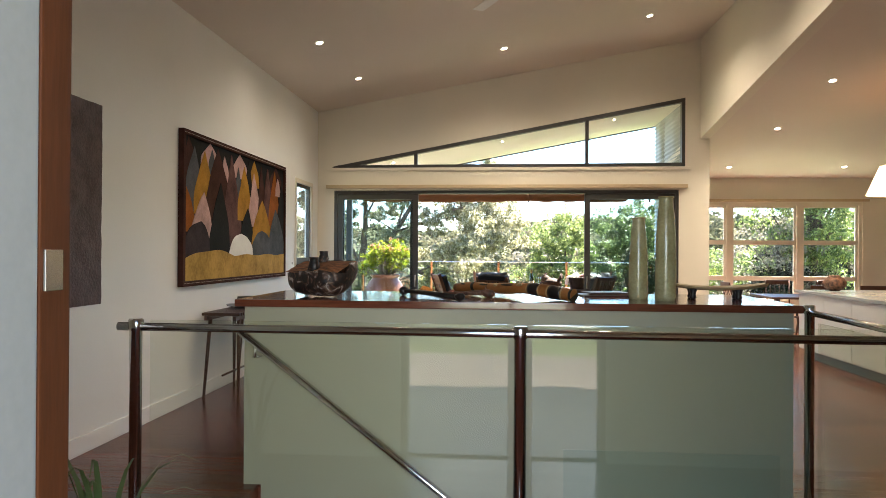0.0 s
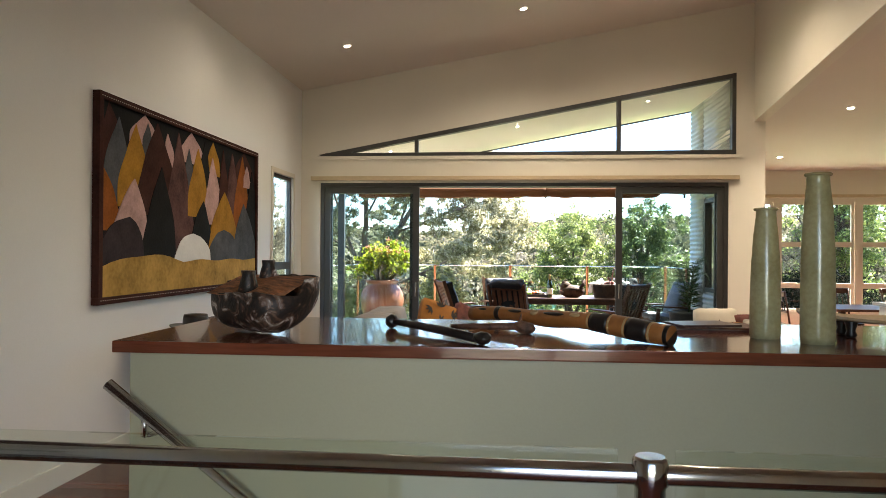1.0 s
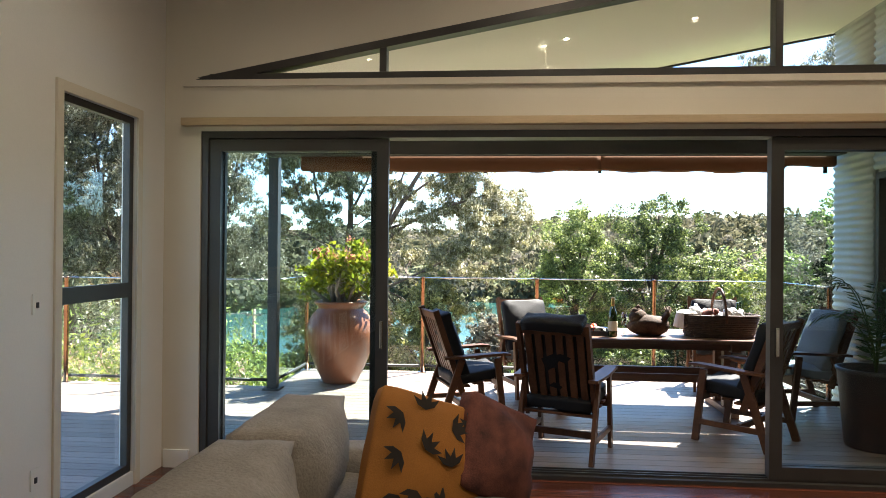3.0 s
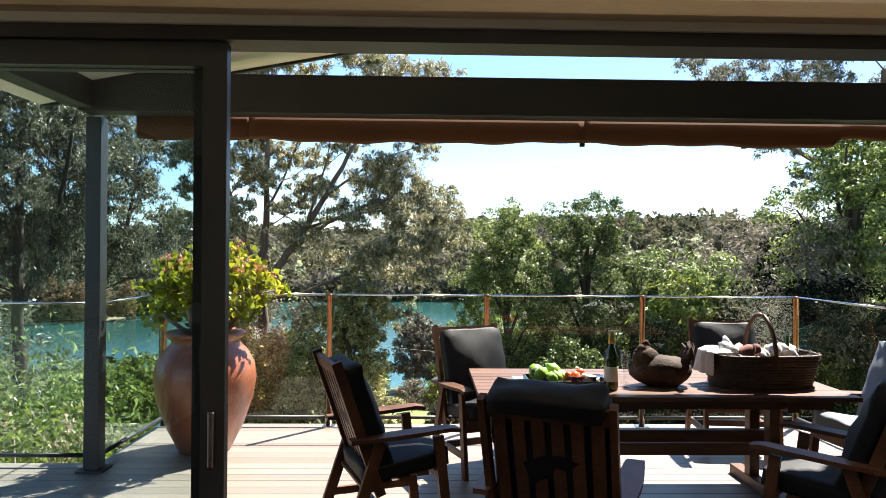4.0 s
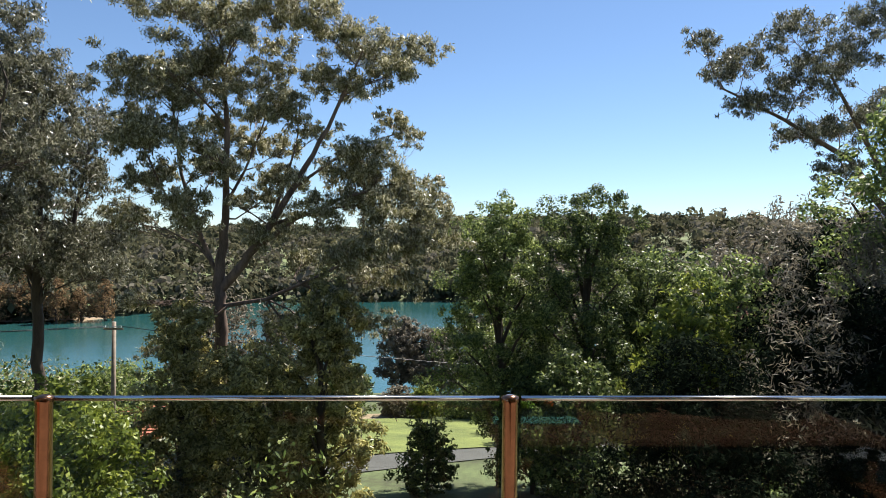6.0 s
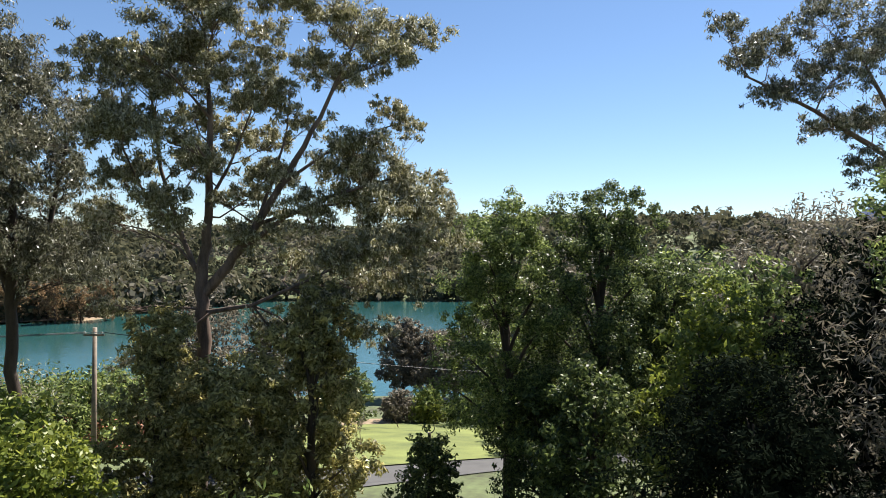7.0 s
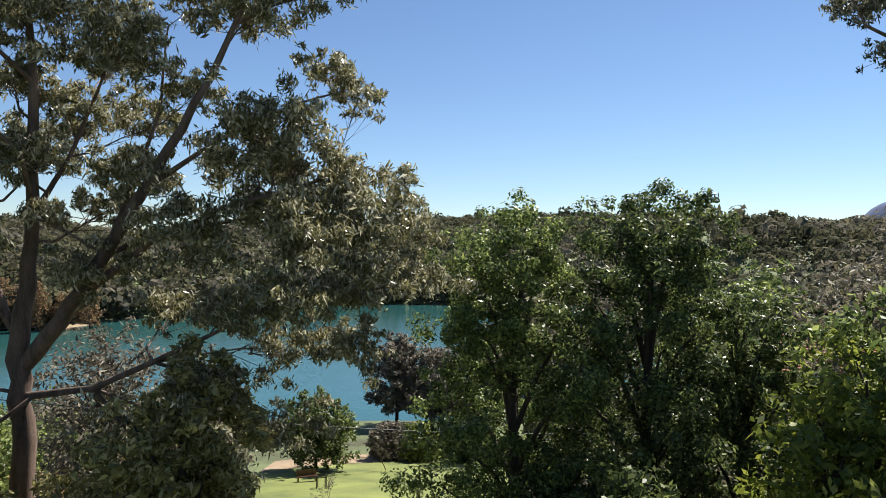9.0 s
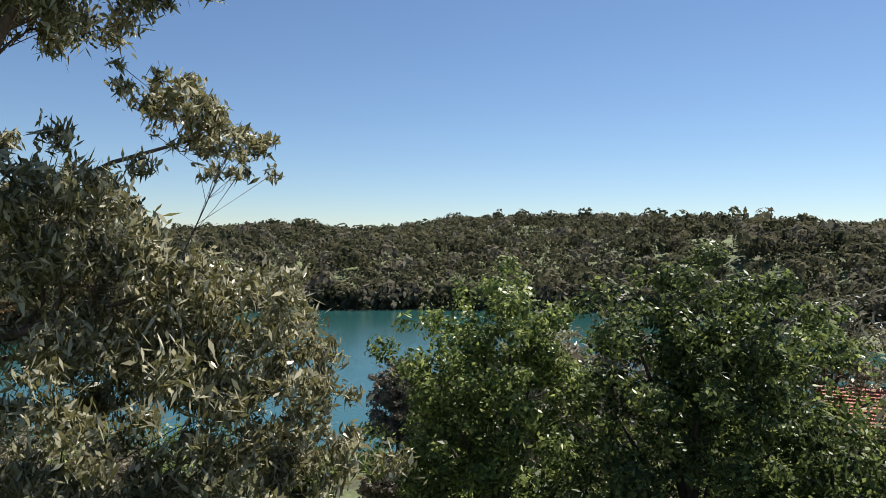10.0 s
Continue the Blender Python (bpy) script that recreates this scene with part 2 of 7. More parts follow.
def thing(name, label, category, m=None, group="", kind=""):
    ob = new(name)
    ob.empty_display_size = 0.1
    if m is not None:
        ob.matrix_basis = m
    return tagged(ob, label, category, group, kind)


def structure(name, bm, material, label, category):
    return solid(name, bm, material, label, category, "structure")


def mesh_from(name, verts, faces, material, smooth=False):
    me = bpy.data.meshes.new(name)
    me.from_pydata([tuple(v) for v in verts], [], [tuple(f) for f in faces])
    me.materials.append(material)
    if smooth:
        me.polygons.foreach_set("use_smooth", [True] * len(me.polygons))
    me.update()
    return me


def quads_mesh(name, q, material):
    """A mesh of loose quads from an array of n x 4 x 3."""
    n = len(q)
    me = bpy.data.meshes.new(name)
    me.vertices.add(4 * n)
    me.vertices.foreach_set("co", np.ascontiguousarray(q, dtype=np.float32).ravel())
    me.loops.add(4 * n)
    me.loops.foreach_set("vertex_index", np.arange(4 * n, dtype=np.int32))
    me.polygons.add(n)
    me.polygons.foreach_set("loop_start", np.arange(0, 4 * n, 4, dtype=np.int32))
    me.materials.append(material)
    me.update(calc_edges=True)
    return me


def leaf_quads(rng, centres, length, width, droop=0.0, vary=0.35):
    """One pointed leaf (a diamond) at each centre, turned at random, hanging by droop."""
    n = len(centres)
    d = rng.normal(size=(n, 3))
    d[:, 2] -= droop
    d /= np.linalg.norm(d, axis=1, keepdims=True)
    s = np.cross(d, rng.normal(size=(n, 3)))
    s /= np.linalg.norm(s, axis=1, keepdims=True) + 1e-9
    ln = length * (1 + vary * rng.normal(size=(n, 1))).clip(0.4, 1.9) / 2
    wd = width * (1 + vary * rng.normal(size=(n, 1))).clip(0.4, 1.9) / 2
    return np.stack([centres - d * ln, centres + s * wd - d * ln * 0.2, centres + d * ln, centres - s * wd - d * ln * 0.2], axis=1)

# ---- house: structure ----
XL, XR, YF, YB = -2.97, 3.06, 1.0, 11.05      # left wall, bulkhead, front wall, back wall
SL = 0.178                                     # fall of the raking roof per metre


def roof_z(x):
    return 3.70 + SL * (x - XL)


def low_z(y):
    return 3.29 - 0.135 * (y - 10.55)


# left wall with its tall side window opening (y 9.86 to 10.66)
SW0, SW1, SWB, SWT = 9.86, 10.66, 0.09, 2.45
structure("wall_west", boxes((XL - 0.1, XL, YF, SW0, -0.1, 3.75), (XL - 0.1, XL, SW1, YB + 0.2, -0.1, 3.75), (XL - 0.1, XL, SW0, SW1, SWT, 3.75), (XL - 0.1, XL, SW0, SW1, -0.1, SWB)), M_WHITE, "white painted plaster side wall", "wall")
# back wall: door opening, raking clerestory opening
DX0, DX1, DH = -2.70, 2.74, 2.43
CX0, CX1, CZ = -2.745, 2.83, 2.795


def clere_z(x):
    return CZ + 0.02 + (x - CX0) * 0.1875


bm = boxes((XL - 0.2, DX0, YB, YB + 0.2, -0.1, CZ), (DX1, 3.20, YB, YB + 0.2, -0.1, CZ), (DX0, DX1, YB, YB + 0.2, DH, CZ))
prism(bm, [(XL, CZ), (CX0, CZ), (CX1, clere_z(CX1)), (CX1, roof_z(CX1) + 0.1), (XL, roof_z(XL) + 0.1)], YB, YB + 0.2)
prism(bm, [(CX1, CZ), (3.20, CZ), (3.20, roof_z(3.20) + 0.1), (CX1, roof_z(CX1) + 0.1)], YB, YB + 0.2)
structure("wall_north", bm, M_WALL, "warm cream painted wall with a wide door and a raking window", "wall")
# bulkhead over the kitchen side
bm = bmesh.new()
prism(bm, [(YF, low_z(YF)), (YB, low_z(YB)), (YB, roof_z(XR) + 0.1), (YF, roof_z(XR) + 0.1)], XR, XR + 0.14, 'x')
structure("wall_bulkhead", bm, M_WALL, "cream bulkhead between the raked ceiling and the kitchen ceiling", "wall")
bm = bmesh.new()
prism(bm, [(XL - 0.2, roof_z(XL - 0.2)), (XR + 0.14, roof_z(XR + 0.14)), (XR + 0.14, roof_z(XR + 0.14) + 0.15), (XL - 0.2, roof_z(XL - 0.2) + 0.15)], YF - 0.2, YB + 0.1)
structure("ceiling", bm, M_CEIL, "raked plaster ceiling painted warm pale beige", "ceiling")
# kitchen and dining side
KX, KY = 7.6, 13.6
bm = bmesh.new()
prism(bm, [(YF, low_z(YF)), (KY + 0.2, low_z(KY + 0.2)), (KY + 0.2, low_z(KY + 0.2) + 0.12), (YF, low_z(YF) + 0.12)], XR + 0.14, KX + 0.2, 'x')
prism(bm, [(YB + 0.2, low_z(YB + 0.2)), (KY + 0.2, low_z(KY + 0.2)), (KY + 0.2, low_z(KY + 0.2) + 0.12), (YB + 0.2, low_z(YB + 0.2) + 0.12)], XR - 0.1, XR + 0.139, 'x')
structure("ceiling_kitchen", bm, M_CEIL, "sloping plaster ceiling over kitchen and dining", "ceiling")
structure("wall_east", boxes((KX, KX + 0.2, YF, KY + 0.2, -0.1, 4.7)), M_WALL, "cream painted side wall of the kitchen", "wall")
WX0, WX1, WB, WT = 3.60, 6.72, 0.50, 2.42
structure("wall_dining", boxes((3.20, WX0, KY, KY + 0.2, -0.1, 3.0), (WX1, KX, KY, KY + 0.2, -0.1, 3.0), (WX0, WX1, KY, KY + 0.2, -0.1, WB), (WX0, WX1, KY, KY + 0.2, WT, 3.0)), M_WALL, "cream painted end wall of the dining room", "wall")
# the dining room's outer wall towards the deck, with a window
AX = 2.98
structure("wall_dining_west", boxes((AX + 0.03, 3.20, YB + 0.2, 11.75, -0.1, 3.4), (AX + 0.03, 3.20, 13.0, KY + 0.2, -0.1, 3.4), (AX + 0.03, 3.20, 11.75, 13.0, -0.1, 0.9), (AX + 0.03, 3.20, 11.75, 13.0, 2.35, 3.4), (AX + 0.03, 3.20, YB + 0.2, KY + 0.2, 3.4, 4.6)), M_WALL, "outer wall of the dining room beside the deck", "wall")
# corrugated cladding: a wavy sheet in three pieces round the window


def corrugated(bm, y0, y1, z0, z1):
    n = int((z1 - z0) / 0.019)
    a = []
    for i in range(n + 1):
        z = z0 + (z1 - z0) * i / n
        w = 0.012 * math.sin(2 * math.pi * z / 0.076)
        a.append((bm.verts.new((AX - 0.014 + w, y0, z)), bm.verts.new((AX - 0.014 + w, y1, z)), bm.verts.new((AX + 0.028, y0, z)), bm.verts.new((AX + 0.028, y1, z))))
    for p, q in zip(a, a[1:]):
        f = bm.faces.new((p[0], p[1], q[1], q[0]))
        f.smooth = True
        bm.faces.new((p[1], p[3], q[3], q[1]))
        bm.faces.new((p[0], q[0], q[2], p[2]))


bm = bmesh.new()
corrugated(bm, YB + 0.2, 11.72, 0.02, 4.5)
corrugated(bm, 13.03, KY + 0.22, 0.02, 4.5)
corrugated(bm, 11.72, 13.03, 2.38, 4.5)
corrugated(bm, 11.72, 13.03, 0.02, 0.87)
structure("cladding", bm, M_CLAD, "grey corrugated steel cladding beside the deck", "cladding")
# front wall with the open entrance
EX0, EX1, EH = -0.70, 0.72, 2.35
structure("wall_south", boxes((XL - 0.2, EX0, YF - 0.12, YF, -0.1, 4.9), (EX1, KX + 0.2, YF - 0.12, YF, -0.1, 4.9), (EX0, EX1, YF - 0.12, YF, EH, 4.9)), M_WALL, "front wall with the entrance opening", "wall")
structure("porch_floor", boxes((-3.2, 3.5, -4.0, YF - 0.12, -0.1, 0.0)), M_DECK, "timber entrance porch", "floor")

# sub-floor with the stair void
VX0, VX1, VY0, VY1 = -1.50, 1.78, 2.95, 4.22
structure("floor", boxes((XL - 0.2, KX + 0.2, YF - 0.12, VY0, -0.25, -0.02), (XL - 0.2, VX0, VY0, VY1, -0.25, -0.02), (VX1, KX + 0.2, VY0, VY1, -0.25, -0.02), (XL - 0.2, KX + 0.2, VY1, YB + 0.2, -0.25, -0.02), (3.0, KX + 0.2, YB + 0.2, KY + 0.2, -0.25, -0.02)), M_FLOOR, "dark red timber floor", "floor")
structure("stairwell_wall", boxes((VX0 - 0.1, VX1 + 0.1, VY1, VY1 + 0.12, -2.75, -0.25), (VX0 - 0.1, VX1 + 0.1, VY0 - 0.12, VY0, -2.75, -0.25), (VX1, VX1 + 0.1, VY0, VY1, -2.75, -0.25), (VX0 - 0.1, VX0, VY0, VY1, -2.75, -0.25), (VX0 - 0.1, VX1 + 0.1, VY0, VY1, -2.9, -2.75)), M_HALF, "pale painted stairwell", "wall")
structure("baseboard", boxes((XL, XL + 0.018, YF, SW0 - 0.05, 0.0, 0.13), (XL + 0.02, DX0 - 0.06, YB - 0.018, YB, 0.0, 0.13), bevel=0.004), M_WHITE, "white painted skirting board", "skirting")

# ground: falls from the house to the road and lawn, on to the lake and up the far hills


def ground_h(x, y):
    x, y = np.asarray(x, float), np.asarray(y, float)
    z = np.interp(y, [-400, -20, 12, 17, 30, 50, 60, 94, 110, 121, 135], [20, 1, -2.2, -3.2, -6.8, -11.2, -12.2, -18.0, -19.2, -20.3, -23])
    shore = np.interp(x, [-400, -160, -100, -60, 60, 110, 170, 400], [200, 205, 222, 300, 312, 268, 190, 165])
    far = np.interp(y - shore, [-30, 0, 20, 90, 210, 420, 900, 3000], [-23, -20.1, -15.5, -1.0, 11.5, 19.0, 27.0, 27.0])
    far = far - 7.0 * np.clip((60 - x) / 200, 0, 1) * np.clip((y - shore) / 160, 0, 1)
    far = far + 4.0 * np.sin(x * 0.012 + 0.7) * np.clip((y - shore) / 200, 0, 1) + 3 * np.sin(x * 0.031 + y * 0.01) * np.clip((y - shore) / 200, 0, 1)
    side = np.interp(np.abs(x), [60, 160, 400], [0, 1, 1]) * np.where(x > 0, 1.0, 0.35)
    z = np.maximum(z, -23) + side * np.interp(y, [60, 110, 160], [0, 4, 6])
    return np.maximum(z, far)


gx = np.concatenate([np.linspace(-2500, -320, 14), np.linspace(-300, -62, 32), np.linspace(-60, 60, 49), np.linspace(62, 300, 32), np.linspace(320, 2500, 14)])
gy = np.concatenate([np.linspace(-400, -10, 10), np.linspace(-6, 120, 64), np.linspace(126, 640, 90), np.linspace(680, 3200, 20)])
GX, GY = np.meshgrid(gx, gy)
GZ = ground_h(GX, GY)
gv = np.stack([GX, GY, GZ], axis=-1).reshape(-1, 3)
nx = len(gx)
gf = [(j * nx + i, j * nx + i + 1, (j + 1) * nx + i + 1, (j + 1) * nx + i) for j in range(len(gy) - 1) for i in range(nx - 1)]
tagged(new("ground", mesh_from("ground", gv, gf, M_GROUND, True)), "sloping bush ground falling to the lake", "ground", kind="structure")
bm = bmesh.new()
bmesh.ops.create_grid(bm, x_segments=1, y_segments=1, size=0.5, matrix=Matrix.LocRotScale((0, 262, -20.0), None, (3000, 340, 1)))
structure("water", bm, M_WATER, "calm turquoise lake water", "lake")


def draped(name, x0, x1, fy0, fy1, n, lift, material, label, category):
    """A sheet laid on the ground between two edges given as functions of x."""
    v, f = [], []
    for i in range(n + 1):
        x = x0 + (x1 - x0) * i / n
        for k in range(9):
            y = fy0(x) + (fy1(x) - fy0(x)) * k / 8
            v.append((x, y, float(ground_h(x, y)) + lift))
    for i in range(n):
        for k in range(8):
            a = i * 9 + k
            f.append((a, a + 9, a + 10, a + 1))
    return tagged(new(name, mesh_from(name, v, f, material, True)), label, category, kind="structure")


def lane_y(x):
    return 54.2 + 0.5 * max(0.0, x + 4.0) - 0.012 * max(0.0, x - 2.0) ** 2


draped("lawn", -15.0, 12.0, lambda x: lane_y(x) + 5.1, lambda x: 93.0 - 0.045 * (x + 1.0) ** 2, 22, 0.10, M_LAWN, "sunlit mown lawn beside the lake", "lawn")
draped("road", -40, 40, lane_y, lambda x: lane_y(x) + 4.8, 40, 0.06, M_ROAD, "grey asphalt lane", "road")
M_SAND = paint("bare_sandy_soil", (0.26, 0.19, 0.12), 0.95, 0.2, 0.6, 8, 0.4)
draped("path", -13.0, -3.0, lambda x: 93.4 - 0.045 * (x + 1.0) ** 2, lambda x: 97.0 - 0.03 * (x + 3.0) ** 2, 12, 0.08, M_SAND, "bare sandy strip behind the lawn", "path")


# ---- trees ----
def branch_out(rng, bm, start, direction, length, radius, depth, tips, spread=0.6, lift=0.25, bend=0.18, sides=7, segs=5):
    """A limb that bends and divides; gathers the tips for the crown."""
    p, d = np.array(start, float), np.array(direction, float)
    d /= np.linalg.norm(d)
    pts, rad = [p.copy()], [radius]
    for i in range(segs):
        d = d + rng.normal(size=3) * bend
        d[2] += lift * 0.12
        d /= np.linalg.norm(d)
        p = p + d * length / segs
        pts.append(p.copy())
        rad.append(radius * (1 - 0.55 * (i + 1) / segs))
        if depth <= 1:
            tips.append(p.copy())
    tube(bm, pts, rad, sides=max(4, sides), cap=False)
    if depth > 0:
        k = 3 if depth > 1 else 4
        for j in range(k):
            at = pts[-1] if j == 0 else pts[rng.integers(segs // 2, segs + 1)]
            nd = d + rng.normal(size=3) * spread
            nd[2] += lift
            branch_out(rng, bm, at, nd, length * rng.uniform(0.55, 0.8), rad[-1] * 0.75, depth - 1, tips, spread, lift, bend, sides - 1, max(3, segs - 1))


def crown_leaves(rng, tips, per, ball_r, length, width, droop, flat=0.7):
    tips = np.array(tips)
    c = np.repeat(tips, per, axis=0)
    off = rng.normal(size=c.shape)
    off /= np.linalg.norm(off, axis=1, keepdims=True)
    off *= (rng.random((len(c), 1)) ** 0.45) * ball_r
    off[:, 2] *= flat
    keep = c + off
    return leaf_quads(rng, keep, length, width, droop)


def bush_tree(seed, x, y, top, wide, label, leaf, n, length, width, droop=0.3, bark=None, lobes=9, base_frac=0.25, name="tree", zb=None, cone=0.85):
    """A full crown of leaf clumps on a trunk with limbs: clumps fill an uneven egg."""
    rng = np.random.default_rng(seed)
    z0 = float(ground_h(x, y)) if zb is None else zb
    h = top - z0
    t = thing(name, label, "tree", pose(x, y, z0))
    bm = bmesh.new()
    lean = rng.normal(size=2) * 0.03 * h
    pts = [(lean[0] * k * k, lean[1] * k * k, h * 0.9 * k - 0.3 * (k == 0)) for k in (0, 0.25, 0.5, 0.75, 1)]
    r0 = 0.018 * h + 0.05
    tube(bm, pts, [r0, r0 * 0.8, r0 * 0.6, r0 * 0.35, r0 * 0.12], sides=9, cap=False)
    part("trunk", bm, bark or M_BARK_DARK, t)
    cents, sizes = [], []
    for i in range(lobes):
        k = (i + 0.5) / lobes
        zz = h * (base_frac + (1 - base_frac) * k)
        shape = math.sin(math.pi * min(1, (0.16 + 0.84 * k) ** cone)) ** 0.65 if k > 0.05 else 0.6
        shape = max(shape, 0.55 if k > 0.5 else 0.4)
        a = i * 2.4 + rng.uniform(-0.5, 0.5)
        rr = wide / 2 * shape * rng.uniform(0.35, 0.8)
        cents.append((math.cos(a) * rr + lean[0] * k, math.sin(a) * rr + lean[1] * k, zz - 0.04 * h))
        sizes.append(wide * rng.uniform(0.24, 0.36) * (0.7 + 0.3 * shape))
    for c in cents:
        s = h * 0.9 * max(0.15, (c[2] / h - 0.12))
        mid = (c[0] * 0.45, c[1] * 0.45, (s + c[2]) / 2)
        bm = bmesh.new()
        tube(bm, [(lean[0] * (s / h) ** 2, lean[1] * (s / h) ** 2, s * 0.9), mid, c], [r0 * 0.35, r0 * 0.25, r0 * 0.1], sides=5, cap=False)
        part("limb", bm, bark or M_BARK_DARK, t)
    cents, sizes = np.array(cents), np.array(sizes)
    # clumps on each lobe, leaves on each clump
    k = 26
    ci = np.repeat(np.arange(lobes), k)
    off = rng.normal(size=(len(ci), 3))
    off /= np.linalg.norm(off, axis=1, keepdims=True)
    cl = cents[ci] + off * sizes[ci, None] * rng.uniform(0.4, 0.98, size=(len(ci), 1)) * np.array([1, 1, 0.85])
    big = rng.uniform(0.4, 1.3, len(cl))
    li = rng.choice(len(cl), n, p=big ** 2 / np.sum(big ** 2))
    o2 = rng.normal(size=(n, 3))
    o2 /= np.linalg.norm(o2, axis=1, keepdims=True)
    nr = o2 * 0.7 + off[li] * 0.4 + np.array([0, 0, 0.3]) + rng.normal(size=(n, 3)) * 0.55
    o2 = o2 * (0.21 * sizes[ci[li], None]) * big[li, None] * (0.35 + 0.75 * rng.random((n, 1)) ** 0.7) * np.array([1, 1, 0.85])
    nr /= np.linalg.norm(nr, axis=1, keepdims=True)
    u = np.cross(nr, rng.normal(size=(n, 3)))
    u /= np.linalg.norm(u, axis=1, keepdims=True) + 1e-9
    v = np.cross(nr, u)
    ln, wd = length / 2 * rng.uniform(0.6, 1.4, (n, 1)), width / 2 * rng.uniform(0.6, 1.4, (n, 1))
    c = cl[li] + o2
    q = np.stack([c - u * ln, c + v * wd - u * ln * 0.15, c + u * ln, c - v * wd - u * ln * 0.15], axis=1)
    ob = new("crown", quads_mesh("crown", q, leaf))
    ob.parent = t
    return t


def up(x, y):
    return float(ground_h(x, y))


def clump_tree(seed, base, label, stems, lobes, leaf, per, length, width, bark, name="gum_tree", droop=1.1, flat=0.75, fork=0.0, slim=1.0):
    """A gum: bare curved limbs from its stems, each ending in loose tufts of hanging leaves.
    stems: lists of (x, y, z, radius), the trunk first; lobes: (x, y, z, radius) from the base."""
    rng = np.random.default_rng(seed)
    t = thing(name, label, "tree", pose(*base))
    roots = []
    for k, st in enumerate(stems):
        bm = bmesh.new()
        s = np.array(st, float)
        s[:, 3] *= slim
        tt = np.linspace(0, 1, len(s))
        uu = np.linspace(0, 1, 4 * len(s))
        fine = np.stack([np.interp(uu, tt, s[:, c]) for c in range(4)], axis=1)
        fine[1:-1, :2] += rng.normal(size=(len(fine) - 2, 2)) * fine[1:-1, 3:4] * 0.25
        tube(bm, fine[:, :3], fine[:, 3], sides=12, cap=False)
        part("trunk" if k == 0 else "stem", bm, bark, t)
        roots.append(fine[fine[:, 2] > fork])
    roots = np.concatenate(roots)
    cl, rad = [], []
    for x, y, z, r in lobes:
        e = np.array([x, y, z - 0.2 * r])
        d = e - roots[:, :3]
        flat_d = np.hypot(d[:, 0], d[:, 1])
        cost = np.linalg.norm(d, axis=1) + 4.0 * np.clip(0.35 * flat_d + 0.2 - d[:, 2], 0, None)
        i = int(np.argmin(cost))
        a, d, ln = roots[i, :3], d[i], np.linalg.norm(d[i])
        side = rng.normal(size=3) * 0.09 * ln
        m1 = a + d * 0.3 + np.array([0, 0, 0.05 * ln]) + side
        m2 = a + d * 0.65 + np.array([0, 0, 0.07 * ln]) + side * 0.8
        r0 = min(roots[i, 3] * 0.6, 0.02 + 0.014 * ln)
        bm = bmesh.new()
        tube(bm, [a, m1, m2, e], [r0, r0 * 0.75, r0 * 0.5, r0 * 0.25], sides=7, cap=False)
        for k in range(16):
            f = rng.uniform(0.25, 1.0)
            st = m1 + (e - m1) * f
            tp = np.array([x, y, z]) + rng.normal(size=3) * r * np.array([0.6, 0.6, 0.42])
            tube(bm, [st, (st + tp) / 2 + rng.normal(size=3) * 0.1 * r, tp], [r0 * 0.28, r0 * 0.18, 0.008], sides=4, cap=False)
            cl.append(tp)
            rad.append(rng.uniform(0.13, 0.27) * r)
        part("limb", bm, bark, t)
        for k in range(26):
            o = rng.normal(size=3)
            o[2] = abs(o[2]) - 0.45
            o /= np.linalg.norm(o)
            cl.append(np.array([x, y, z]) + o * r * np.array([1.0, 1.0, flat]) * rng.uniform(0.55, 1.1))
            rad.append(rng.uniform(0.11, 0.25) * r)
    cl, rad = np.array(cl), np.array(rad)
    n = int(per * np.sum(rad ** 2) * 6)
    w = rad ** 2 / np.sum(rad ** 2)
    i = rng.choice(len(cl), n, p=w)
    o = rng.normal(size=(n, 3)) * rad[i, None] * np.array([0.55, 0.55, 0.42])
    o[:, 2] -= 0.15 * np.linalg.norm(o[:, :2], axis=1)
    ob = new("crown", quads_mesh("crown", leaf_quads(rng, cl[i] + o, length, width, droop), leaf))
    ob.parent = t
    return t


def random_lobes(seed, z0, z1, spread, n, r0, r1, sideways=(0, 0)):
    r = random.Random(seed)
    out = []
    for i in range(n):
        k = (i + 0.5) / n
        a, d = i * 2.4 + r.uniform(-0.4, 0.4), spread * math.sqrt(r.uniform(0.15, 1)) * (0.55 + 0.45 * math.sin(math.pi * min(1, k + 0.15)))
        out.append((math.cos(a) * d + sideways[0] * k, math.sin(a) * d + sideways[1] * k, z0 + (z1 - z0) * k, r.uniform(r0, r1)))
    return out


